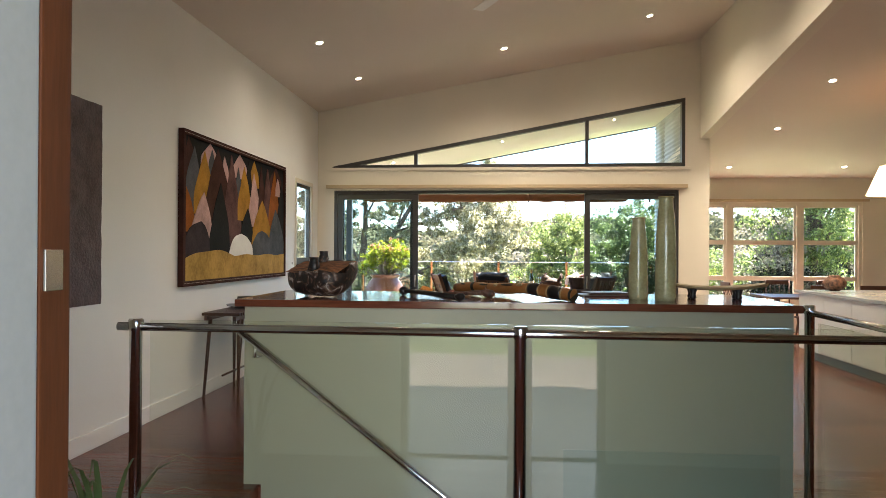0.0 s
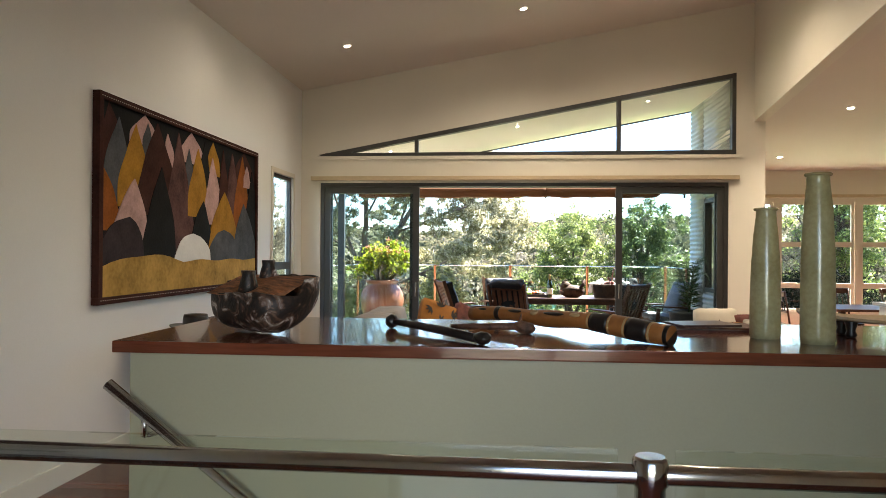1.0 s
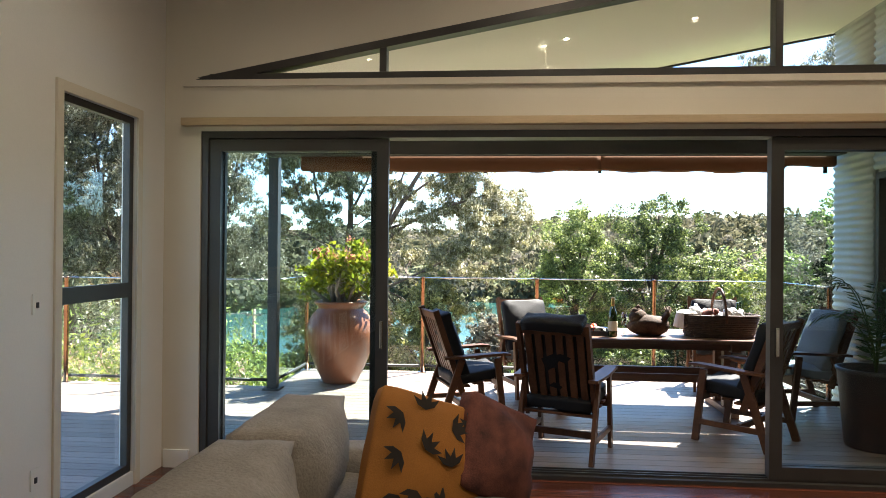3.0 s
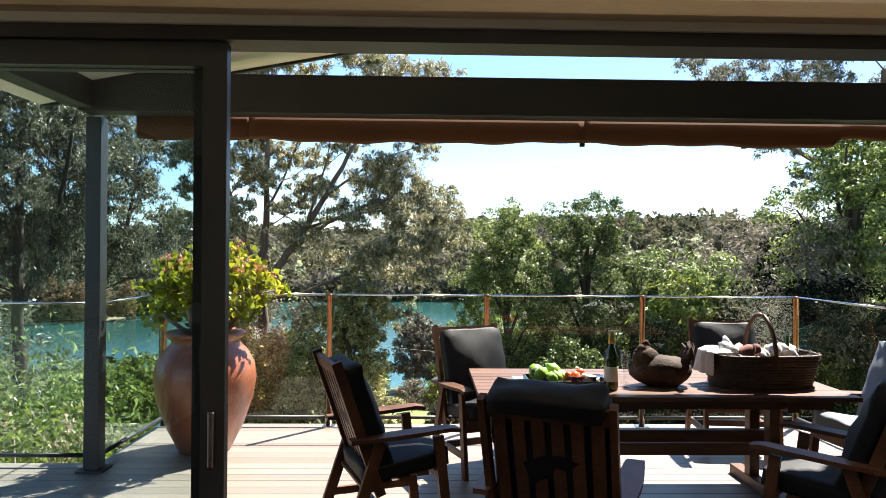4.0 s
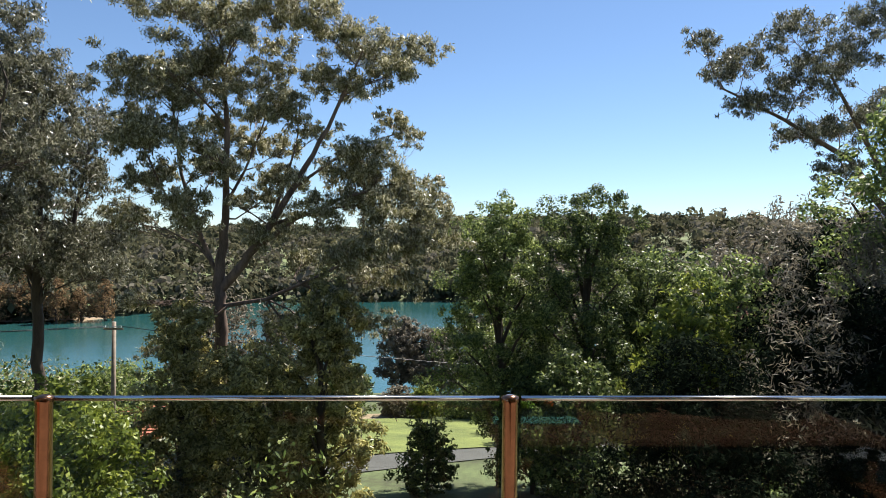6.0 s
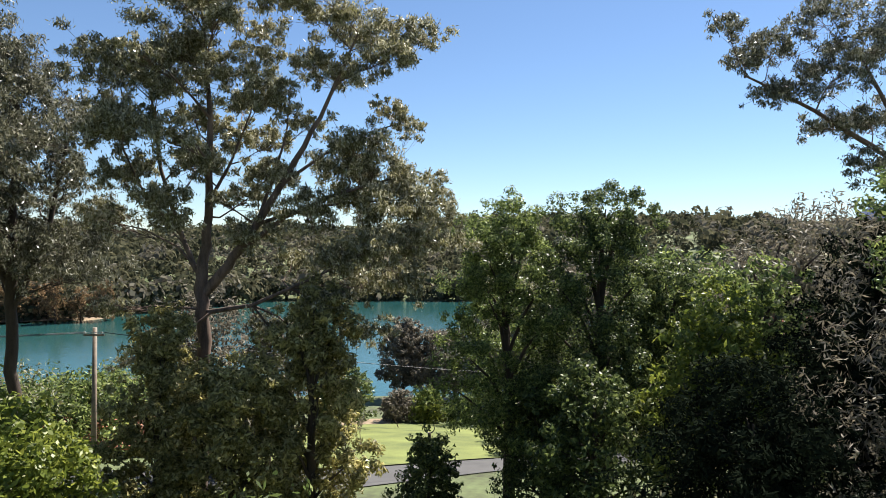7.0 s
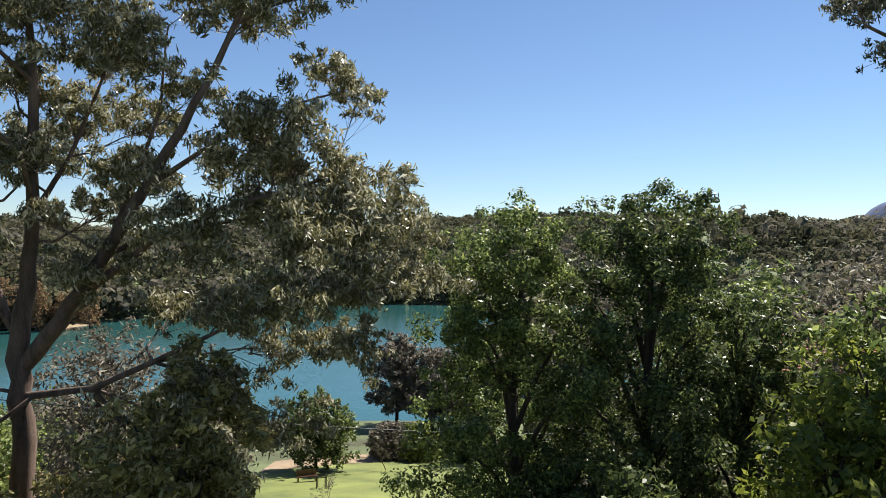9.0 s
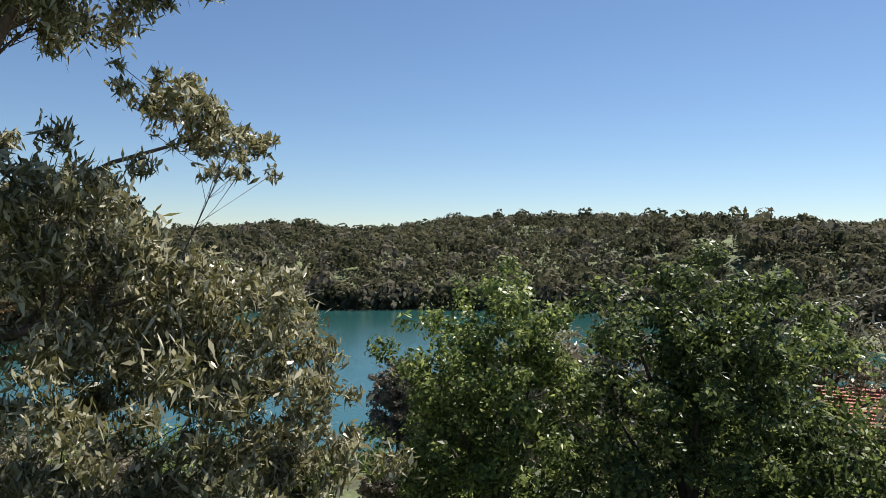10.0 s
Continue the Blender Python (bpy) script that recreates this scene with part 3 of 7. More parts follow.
# tall gum with a forked trunk
gb = (-8.9, 44.0, up(-8.9, 44.0))
G = -gb[2]
GUM_LOBES = (
    # wide umbrella on the long bough
    (9.3, -0.4, 3.3, 1.0), (8.3, 0.4, 4.3, 1.2), (6.9, -0.6, 5.0, 1.2), (5.4, 0.3, 5.3, 1.1), (7.7, -1.2, 3.2, 1.3), (9.8, 0.2, 2.2, 0.8), (6.2, 1.0, 3.7, 1.2),
    (8.7, -1.0, 1.9, 1.1), (4.3, -1.0, 3.3, 1.0), (7.1, -1.6, 1.7, 1.2), (5.6, -0.8, 1.4, 1.1), (6.7, 0.6, 0.4, 1.1), (5.0, -1.4, -0.4, 1.1), (8.3, -0.2, 0.4, 0.9), (3.6, 0.8, 1.2, 0.8),
    # tufts and masses against the sky
    (8.25, 1.0, 6.9, 0.66), (7.5, 0.6, 7.6, 0.7), (6.1, -1.0, 5.9, 0.95), (5.4, 0.4, 8.9, 1.1), (7.4, -0.3, 9.6, 1.2), (8.2, 0.5, 10.6, 1.1), (6.4, 0.6, 11.0, 1.3), (4.6, -0.6, 11.4, 1.3), (4.0, 0.6, 6.9, 0.7),
    (1.8, 0.6, 9.4, 1.2), (0.2, -0.5, 8.6, 1.0), (2.8, -0.4, 8.0, 0.9), (-1.2, 0.4, 9.8, 1.4), (-2.8, -0.3, 8.6, 1.2), (-0.6, 0.8, 7.2, 0.8), (1.1, 0.9, 6.2, 0.7),
    (-2.4, 0.3, 5.0, 0.8), (-3.6, -0.5, 6.4, 1.0), (-1.6, -0.6, 3.6, 0.6), (-4.2, 0.4, 3.0, 0.9), (2.4, 0.7, 4.9, 0.7), (0.9, -0.8, 3.6, 0.5),
    (3.4, -1.3, 12.4, 1.7), (-2.6, 0.8, 12.8, 1.8), (0.6, 0.2, 11.8, 1.5),
    # low boughs
    (2.6, -0.5, -1.4, 0.8), (3.9, 0.4, -2.2, 1.0), (-2.4, 0.2, -2.8, 0.9), (-3.8, 0.5, -0.8, 0.8), (6.6, -0.4, -1.6, 1.0), (4.9, -0.6, -2.9, 1.1))
clump_tree(11, gb, "tall gum tree with forked trunk and drooping grey-green leaves",
           [[(0, 0, -0.5, 0.42), (-0.05, 0, 3, 0.37), (0.05, 0, G - 2, 0.34), (0.0, 0, G + 0.3, 0.30), (0.15, 0.1, G + 3, 0.21), (0.2, 0.1, G + 7.5, 0.13), (-0.2, 0.2, G + 11.5, 0.05)],
            [(0.05, 0, G - 0.1, 0.28), (1.6, -0.3, G + 1.7, 0.23), (3.2, -0.5, G + 4.3, 0.17), (4.8, -0.3, G + 7.2, 0.11), (6.2, 0.0, G + 10.6, 0.05)],
            [(1.6, -0.3, G + 1.7, 0.15), (3.4, -0.6, G + 3.0, 0.11), (5.4, -0.7, G + 3.9, 0.08), (7.6, -0.4, G + 4.6, 0.04)],
            [(0.0, 0, G + 0.2, 0.15), (-1.0, 0.3, G + 2.3, 0.12), (-1.9, 0.4, G + 5.0, 0.09), (-2.4, 0.6, G + 8.5, 0.05)],
            [(0.0, 0, G - 0.9, 0.14), (2.2, -0.9, G - 0.5, 0.10), (4.6, -1.2, G + 0.6, 0.07), (6.6, -1.0, G + 1.6, 0.03)],
            [(2.2, -0.4, G + 2.7, 0.10), (2.7, 0.1, G + 4.4, 0.08), (3.2, 0.5, G + 6.4, 0.05), (3.4, 0.5, G + 8.6, 0.025)],
            [(3.2, -0.5, G + 4.3, 0.10), (4.8, 0.1, G + 5.6, 0.07), (6.6, 0.5, G + 6.6, 0.045), (8.3, 0.9, G + 7.2, 0.02)],
            [(-1.0, 0.3, G + 2.3, 0.08), (-2.4, 0.1, G + 3.9, 0.06), (-3.4, -0.2, G + 6.2, 0.035)],
            [(0.15, 0.1, G + 3.6, 0.10), (0.9, 0.5, G + 5.2, 0.07), (1.7, 0.7, G + 7.4, 0.04), (1.9, 0.7, G + 9.4, 0.02)],
            [(2.2, -0.4, G + 2.7, 0.10), (4.2, -0.1, G + 3.4, 0.07), (6.2, 0.2, G + 3.7, 0.05), (8.4, 0.2, G + 3.8, 0.02)]],
           [(x, y, G + z, r * (0.92 if z < 2 else 1.15 if x > 4 and z < 6 else 1.04)) for x, y, z, r in GUM_LOBES] + random_lobes(12, G + 4.5, G + 12.5, 4.2, 14, 0.6, 1.1, (1.2, 0)) + random_lobes(13, G + 2.0, G + 10.0, 3.4, 14, 0.7, 1.15, (-2.8, 0)),
           M_GUM, 330, 0.185, 0.048, M_BARK, fork=G - 0.9, slim=0.8)
# gum at the other edge of the garden, reaching into the sky
clump_tree(21, (27.0, 50.0, up(27, 50)), "tall gum tree with hanging clumps of dark leaves",
           [[(0, 0, -0.5, 0.45), (0.3, 0, 8, 0.36), (0.1, 0, 14, 0.3), (0, 0, 24, 0.14)], [(0.1, 0, 13, 0.22), (-3.5, 0, 18, 0.16), (-7.4, -0.6, 20.0, 0.10), (-11.2, -1, 21.6, 0.05)], [(0.1, 0, 14, 0.2), (-2.3, 0, 18.5, 0.14), (-5, -0.6, 22.5, 0.07)]],
           [(dx + 0.2, dy - 0.5, dz - 1.2, dr * 0.9) for dx, dy, dz, dr in ((-12.6, -1, 25.0, 1.0), (-11.3, 0, 23.8, 1.2), (-9.6, 0.6, 24.6, 1.5), (-9.0, -0.6, 22.3, 1.4), (-7.0, 0.4, 26.0, 1.8), (-6.6, -0.5, 23.2, 1.7), (-7.0, 0.3, 20.6, 1.3), (-4.6, 0, 24.6, 2.0), (-4.0, 1, 21.0, 1.9), (-5.2, -1, 18.4, 1.3), (-2, 0, 27, 2.2), (-1, 1, 22, 2), (2, 0, 25, 2.2), (3, -1, 21, 2), (-10.4, -0.4, 21.9, 0.8))],
           M_GUMDARK, 170, 0.22, 0.058, M_BARK, fork=11.0)
# gums at the lake view's other side
for s, x, y, hh in ((31, -20.5, 43.0, 11.0), (32, -30.0, 52.0, 15.0), (33, -20.5, 51.0, 10.0), (34, -37.0, 44.0, 12.0), (35, -26.0, 38.0, 11.0)):
    H0 = -up(x, y)
    clump_tree(s, (x, y, up(x, y)), "tall dark gum tree with upright limbs",
               [[(0, 0, -0.5, 0.36), (0.1, 0, H0 * 0.5, 0.3), (0, 0, H0, 0.25), (0.3, 0, H0 + hh, 0.08)], [(0, 0, H0 - 1.5, 0.18), (1.6, 0.4, H0 + 2.5, 0.13), (2.6, 0.5, H0 + hh * 0.8, 0.06)], [(0, 0, H0 - 0.5, 0.16), (-1.6, -0.3, H0 + 3, 0.12), (-2.4, -0.3, H0 + hh * 0.85, 0.05)]],
               random_lobes(s, H0 + 0.3, H0 + hh + 1.5, 4.6, 32, 1.0, 1.9),
               M_GUMDARK, 140, 0.23, 0.06, M_BARK_DARK, fork=H0 * 0.5)

# crowns: seed, x, y, top, width, leaf, count, leaf length, leaf width, name, label
for s, x, y, top, wide, leaf, n, ll, lw, nm, lb in (
        (41, 4.6, 51.0, 4.3, 5.8, M_WATTLE, 60000, 0.125, 0.048, "wattle_tree", "feathery mid-green wattle tree on the bank"),
        (42, 9.1, 51.0, 4.9, 6.6, M_DARKTREE, 64000, 0.13, 0.05, "paperbark_tree", "dense dark green rounded tree"),
        (43, 12.3, 50.0, 1.5, 4.4, M_DARKTREE, 22000, 0.15, 0.055, "paperbark_tree", "dark green tree with a bushy crown"),
        (44, 15.5, 47.5, 1.2, 6.0, M_WATTLE, 11000, 0.24, 0.08, "wattle_tree", "mid-green tree on the bank"),
        (45, 11.6, 44.0, -0.6, 4.6, M_LIME, 6500, 0.22, 0.08, "lime_tree", "sunlit yellow-green bushy tree"),
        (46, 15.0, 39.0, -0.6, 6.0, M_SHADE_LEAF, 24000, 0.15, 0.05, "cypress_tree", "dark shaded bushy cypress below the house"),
        (47, 7.3, 44.0, -3.2, 4.4, M_DARKTREE, 10000, 0.18, 0.07, "shrub_tree", "dark bushy tree with thin trunks"),
        (48, -4.1, 41.5, 0.5, 3.8, M_OLIVE, 30000, 0.16, 0.048, "young_gum_tree", "low spreading gum with olive leaves"),
        (49, -9.7, 41.3, -0.5, 3.6, M_OLIVE, 26000, 0.16, 0.048, "young_gum_tree", "olive green understorey gum"),
        (50, -6.7, 40.0, -2.2, 4.4, M_OLIVE, 28000, 0.16, 0.048, "young_gum_tree", "dark olive gum below the tall gum"),
        (51, -14.5, 40.0, -4.0, 5.0, M_LIME, 10000, 0.2, 0.07, "shrub_tree", "green bushy tree below the deck"),
        (52, -10.6, 34.0, -3.2, 4.6, M_LIME, 20000, 0.15, 0.06, "lime_tree", "bright green shrub tree below the deck"),
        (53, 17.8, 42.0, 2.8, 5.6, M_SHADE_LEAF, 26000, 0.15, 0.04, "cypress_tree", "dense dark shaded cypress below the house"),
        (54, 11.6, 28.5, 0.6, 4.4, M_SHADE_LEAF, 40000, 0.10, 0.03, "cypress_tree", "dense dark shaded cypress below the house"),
        (55, 18.5, 52.0, 3.2, 7.5, M_CASU, 11000, 0.3, 0.06, "casuarina_tree", "grey-brown wispy casuarina on the bank"),
        (56, 28.0, 58.0, 4.5, 9.0, M_CASU, 12000, 0.32, 0.06, "casuarina_tree", "grey-brown wispy casuarina on the bank"),
        (57, -2.0, 114.0, -8.6, 6.5, M_CASU, 11000, 0.5, 0.11, "casuarina_tree", "grey casuarina on the lake shore"),
        (58, 3.6, 112.0, -10.2, 7.5, M_CASU, 11000, 0.5, 0.11, "casuarina_tree", "grey casuarina on the lake shore"),
        (59, 9.0, 106.0, -7.5, 8.0, M_GUMDARK, 10000, 0.5, 0.14, "shore_tree", "dark tree on the lake shore"),
        (60, 16.0, 100.0, -5.0, 10.0, M_WATTLE, 10000, 0.5, 0.15, "shore_tree", "green tree on the lake shore"),
        (76, -13.5, 58.0, -1.3, 6.5, M_CASU, 9000, 0.26, 0.06, "casuarina_tree", "brownish casuarina behind the tall gum"),
        (77, -9.6, 60.0, -2.4, 5.0, M_CASU, 8000, 0.26, 0.06, "casuarina_tree", "brownish casuarina behind the tall gum"),
        (70, 15.0, 80.0, 0.6, 9.0, M_CASU, 9000, 0.42, 0.1, "casuarina_tree", "pale grey flat-topped tree above the shore"),
        (71, 22.5, 74.0, 1.6, 10.0, M_WATTLE, 10000, 0.4, 0.12, "shore_tree", "olive green spreading tree above the shore"),
        (72, 30.0, 82.0, 0.8, 11.0, M_GUMDARK, 9000, 0.42, 0.12, "shore_tree", "dark olive tree above the shore"),
        (73, 42.0, 86.0, 1.0, 12.0, M_GUM, 9000, 0.42, 0.12, "shore_tree", "olive gum above the shore"),
        (74, 12.0, 97.0, -1.6, 9.0, M_GUM, 8000, 0.45, 0.12, "shore_tree", "olive tree on the lake shore"),
        (75, 54.0, 92.0, 1.0, 13.0, M_WATTLE, 9000, 0.45, 0.13, "shore_tree", "green tree above the shore"),
        (61, 24.0, 88.0, -3.0, 11.0, M_DARKTREE, 7000, 0.5, 0.15, "shore_tree", "dark tree on the lake shore"),
        (62, -13.0, 62.0, -7.0, 6.0, M_OLIVE, 8000, 0.30, 0.08, "young_gum_tree", "olive gum beyond the lane"),
        (63, -24.0, 66.0, -8.5, 9.0, M_WATTLE, 8000, 0.30, 0.09, "wattle_tree", "green tree beyond the lane"),
        (64, -34.0, 60.0, -2.0, 10.0, M_GUMDARK, 8000, 0.35, 0.1, "young_gum_tree", "dark gum beyond the lane"),
        (65, 36.0, 66.0, 2.5, 11.0, M_DARKTREE, 8000, 0.4, 0.12, "shore_tree", "dark tree among the bush"),
        (66, -28.0, 34.0, 1.0, 8.0, M_GUMDARK, 10000, 0.22, 0.07, "young_gum_tree", "dark gum beside the garden"),
        (67, 1.2, 94.5, -14.6, 3.8, M_LIME, 6000, 0.25, 0.09, "garden_shrub", "pale green garden shrub by the lawn"),
        (68, -2.4, 95.5, -14.9, 3.6, M_CASU, 6000, 0.25, 0.09, "garden_shrub", "greyish garden shrub by the lawn"),
        (69, 0.45, 48.6, -7.2, 2.6, M_DARKTREE, 7000, 0.16, 0.06, "garden_shrub", "young green shrub beside the lane"),
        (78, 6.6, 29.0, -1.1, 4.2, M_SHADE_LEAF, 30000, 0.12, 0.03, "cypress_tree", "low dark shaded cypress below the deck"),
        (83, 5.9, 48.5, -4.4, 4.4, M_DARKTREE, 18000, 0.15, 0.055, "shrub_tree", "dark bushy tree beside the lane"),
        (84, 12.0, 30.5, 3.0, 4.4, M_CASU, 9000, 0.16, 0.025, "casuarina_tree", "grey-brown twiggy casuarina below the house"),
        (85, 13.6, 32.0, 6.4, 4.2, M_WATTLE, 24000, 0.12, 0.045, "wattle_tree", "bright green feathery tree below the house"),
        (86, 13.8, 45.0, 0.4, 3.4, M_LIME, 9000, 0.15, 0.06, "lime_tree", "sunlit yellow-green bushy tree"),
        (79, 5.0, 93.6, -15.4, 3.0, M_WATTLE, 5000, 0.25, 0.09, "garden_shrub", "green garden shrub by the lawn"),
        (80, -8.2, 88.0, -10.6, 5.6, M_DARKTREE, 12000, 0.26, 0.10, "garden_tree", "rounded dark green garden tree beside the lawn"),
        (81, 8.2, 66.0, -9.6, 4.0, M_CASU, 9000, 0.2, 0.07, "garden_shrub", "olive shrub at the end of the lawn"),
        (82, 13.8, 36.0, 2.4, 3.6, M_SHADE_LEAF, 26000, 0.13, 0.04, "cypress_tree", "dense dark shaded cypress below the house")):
    bush_tree(s, x, y, top, wide * 1.2, lb, leaf, int(n * 0.95), ll * 1.35, lw * 1.65, name=nm, base_frac=0.12 if "shrub" in nm or "young" in nm else 0.62 if s == 85 else 0.25, lobes=20)

for k in range(9):
    x = -132.0 + 5.2 * k
    bush_tree(140 + k, x, 212.0 + 3.0 * (k % 3) + 0.12 * (x + 110), -6.0 - 3.0 * (k % 2) - 0.5 * max(0, k - 4), 8.0, "russet brown casuarina on the sandy point across the lake", M_RUSSET, 2600, 0.7, 0.22, name="casuarina_tree", lobes=12)
draped("beach", -140, -84, lambda x: 213.5 + 0.42 * max(-20.0, x + 112.0), lambda x: 219.5 + 0.42 * max(-20.0, x + 112.0), 20, 0.9, M_SAND, "pale sandy shore across the lake", "beach")

# woods on the far hills and the bush on the near slopes: nobody could count them
def dome_quads(rng, centres, radii, k, size):
    """Leaf masses laid over the tops of round crowns."""
    n = len(centres) * k
    o = rng.normal(size=(n, 3))
    o[:, 2] = np.abs(o[:, 2]) * 1.1 - 0.45
    o /= np.linalg.norm(o, axis=1, keepdims=True)
    c = np.repeat(centres, k, axis=0) + o * (np.repeat(radii, k) * rng.uniform(0.72, 1.06, n))[:, None] * np.array([1, 1, 0.85])
    nr = o + rng.normal(size=(n, 3)) * 0.28
    nr /= np.linalg.norm(nr, axis=1, keepdims=True)
    u = np.cross(nr, rng.normal(size=(n, 3)))
    u /= np.linalg.norm(u, axis=1, keepdims=True)
    v = np.cross(nr, u)
    s = (size * np.repeat(radii, k) * rng.uniform(0.6, 1.3, n))[:, None]
    return np.stack([c - u * s, c - v * s * 0.6, c + u * s, c + v * s * 0.6], axis=1)


def shore_y(x):
    return np.interp(x, [-400, -160, -100, -60, 60, 110, 170, 400], [200, 205, 222, 300, 312, 268, 190, 165])


rng = np.random.default_rng(5)
N = 6500
wy = 200 + 560 * rng.random(N * 4) ** 1.3
wx = rng.uniform(-1, 1, N * 4) * (60 + wy * 0.72)
ok = wy > shore_y(wx) + 1
wx, wy = wx[ok][:N], wy[ok][:N]
sx_ = rng.uniform(-260, 200, 700)
wx, wy = np.concatenate([wx, sx_]), np.concatenate([wy, shore_y(sx_) + rng.uniform(-3, 7, 700)])
px_, py_ = rng.choice([-1.0, 1.0], 2600) * rng.uniform(62, 300, 2600), rng.uniform(92, 190, 2600)
dry = (ground_h(px_, py_) > -20.3) & ((px_ > 0) | (py_ > 118))
wx, wy = np.concatenate([wx, px_[dry]]), np.concatenate([wy, py_[dry]])
wr = rng.uniform(2.2, 4.6, len(wx)) * np.where(rng.random(len(wx)) < 0.08, 1.35, 1.0)
wz = ground_h(wx, wy) + rng.uniform(3.5, 7.5, len(wx)) + np.where(wr > 4.6, 2.5, 0)
q = dome_quads(rng, np.stack([wx, wy, wz], axis=1), wr, 36, 0.3)
low = dome_quads(rng, np.stack([wx, wy, wz - 3.0], axis=1), wr * 0.8, 8, 0.5)
pick = rng.random(len(wx))
for nm, lo, hi, mat, lb in (("far_woods", 0, 0.42, M_FARDARK, "dark eucalypt woods on the far hills"), ("far_woods_olive", 0.42, 0.8, M_FAROLIVE, "olive eucalypt woods on the far hills"), ("far_woods_grey", 0.8, 1.01, M_FARGREY, "grey-green casuarinas on the far shore")):
    sel = (pick >= lo) & (pick < hi)
    tagged(new(nm, quads_mesh(nm, np.concatenate([q[np.repeat(sel, 36)], low[np.repeat(sel, 8)]]), mat)), lb, "woods", kind="stuff")
# understorey on the slope between the house and the lake
N = 900
bx_, by_ = rng.uniform(-75, 85, N * 3), 25 + 86 * rng.random(N * 3) ** 0.8
clearing = (np.abs(bx_ + 0.5) < 9.5 + 0.06 * by_) & (by_ > 46) | (np.abs(bx_ - 1.5) < 5) & (by_ > 28) | (np.abs(by_ - 54.5) < 4)
bx_, by_ = bx_[~clearing][:N], by_[~clearing][:N]
br = rng.uniform(0.9, 2.2, N) * np.where(by_ > 60, 1.5, 1.0)
bz = ground_h(bx_, by_) + br * rng.uniform(0.5, 1.3, N)
pick = rng.random(N)
for nm, lo, hi, mat, lb in (("understorey", 0, 0.45, M_DARKTREE, "dark understorey bushes on the slope"), ("understorey_green", 0.45, 0.75, M_WATTLE, "green understorey bushes on the slope"), ("understorey_olive", 0.75, 1.01, M_GUM, "olive understorey bushes on the slope")):
    sel = (pick >= lo) & (pick < hi)
    c, r = np.stack([bx_, by_, bz], axis=1)[sel], br[sel]
    i = rng.integers(0, len(c), 250 * len(c))
    o = rng.normal(size=(len(i), 3))
    o /= np.linalg.norm(o, axis=1, keepdims=True)
    pts = c[i] + o * (r[i] * rng.uniform(0.55, 1.05, len(i)))[:, None]
    tagged(new(nm, quads_mesh(nm, leaf_quads(rng, pts, 0.16 + 0.0042 * (pts[:, 1:2] - 20), 0.068 + 0.0018 * (pts[:, 1:2] - 20), 0.3), mat)), lb, "bushes", kind="stuff")

# ---- openings: windows and doors ----


def bar_frame(bm, x0, x1, z0, z1, y0, y1, w):
    box(bm, x0, x1, y0, y1, z1 - w, z1)
    box(bm, x0, x1, y0, y1, z0, z0 + w)
    box(bm, x0, x0 + w, y0, y1, z0 + w, z1 - w)
    box(bm, x1 - w, x1, y0, y1, z0 + w, z1 - w)
    return bm


def pane(name, bm, parent, label="clear glass"):
    ob = part(name, bm, M_GLASS, parent, label)
    ob.visible_shadow = False
    return ob


# clerestory
win = thing("window_1", "raking clerestory window in dark frames above the doors", "window", kind="structure")
bm = bmesh.new()
w = 0.06
prism(bm, [(CX0, CZ), (CX1, CZ), (CX1, CZ + w), (CX0 + 0.12, CZ + w * 0.7)], YB - 0.01, YB + 0.10)
prism(bm, [(CX0 + 0.02, clere_z(CX0)), (CX1, clere_z(CX1)), (CX1, clere_z(CX1) - w), (CX0 + 0.25, clere_z(CX0 + 0.25) - w)], YB - 0.008, YB + 0.098)
box(bm, CX1 - 0.05, CX1, YB - 0.006, YB + 0.096, CZ + w, clere_z(CX1) - w * 0.9)
for x in (-1.375, 1.33):
    box(bm, x - 0.025, x + 0.025, YB - 0.004, YB + 0.094, CZ + w - 0.01, clere_z(x) - w + 0.01)
part("window_frame", bm, M_ALU, win)
bm = bmesh.new()
prism(bm, [(CX0 + 0.2, CZ + 0.03), (CX1 - 0.02, CZ + 0.03), (CX1 - 0.02, clere_z(CX1) - 0.03), (CX0 + 0.3, clere_z(CX0 + 0.3) - 0.03)], YB + 0.04, YB + 0.046)
pane("pane", bm, win)
structure("trim", boxes((CX0 - 0.08, CX1 + 0.08, YB - 0.03, YB, CZ - 0.05, CZ - 0.002), bevel=0.004), M_WALL, "cream painted sill below the raking window", "trim")
structure("pelmet", boxes((DX0 - 0.12, DX1 + 0.12, YB - 0.07, YB, DH + 0.03, DH + 0.085), bevel=0.006), M_TIMBERTRIM, "pale timber head trim over the sliding doors", "trim")

# sliding doors: outer frame, three leaves, two of them stacked at the sides
dr = thing("door_1", "wide sliding glass door standing open to the deck", "sliding door", kind="structure")
bm = bmesh.new()
box(bm, DX0, DX1, YB + 0.02, YB + 0.17, DH - 0.05, DH)
box(bm, DX0, DX0 + 0.05, YB + 0.02, YB + 0.17, 0, DH - 0.05)
box(bm, DX1 - 0.05, DX1, YB + 0.02, YB + 0.17, 0, DH - 0.05)
box(bm, DX0, DX1, YB + 0.0, YB + 0.19, -0.02, 0.03)
for y in (0.05, 0.10, 0.15):
    box(bm, DX0 + 0.05, DX1 - 0.05, YB + y - 0.006, YB + y + 0.006, 0.03, 0.045)
part("door_frame", bm, M_ALU, dr, "dark bronze aluminium frame and sill track")
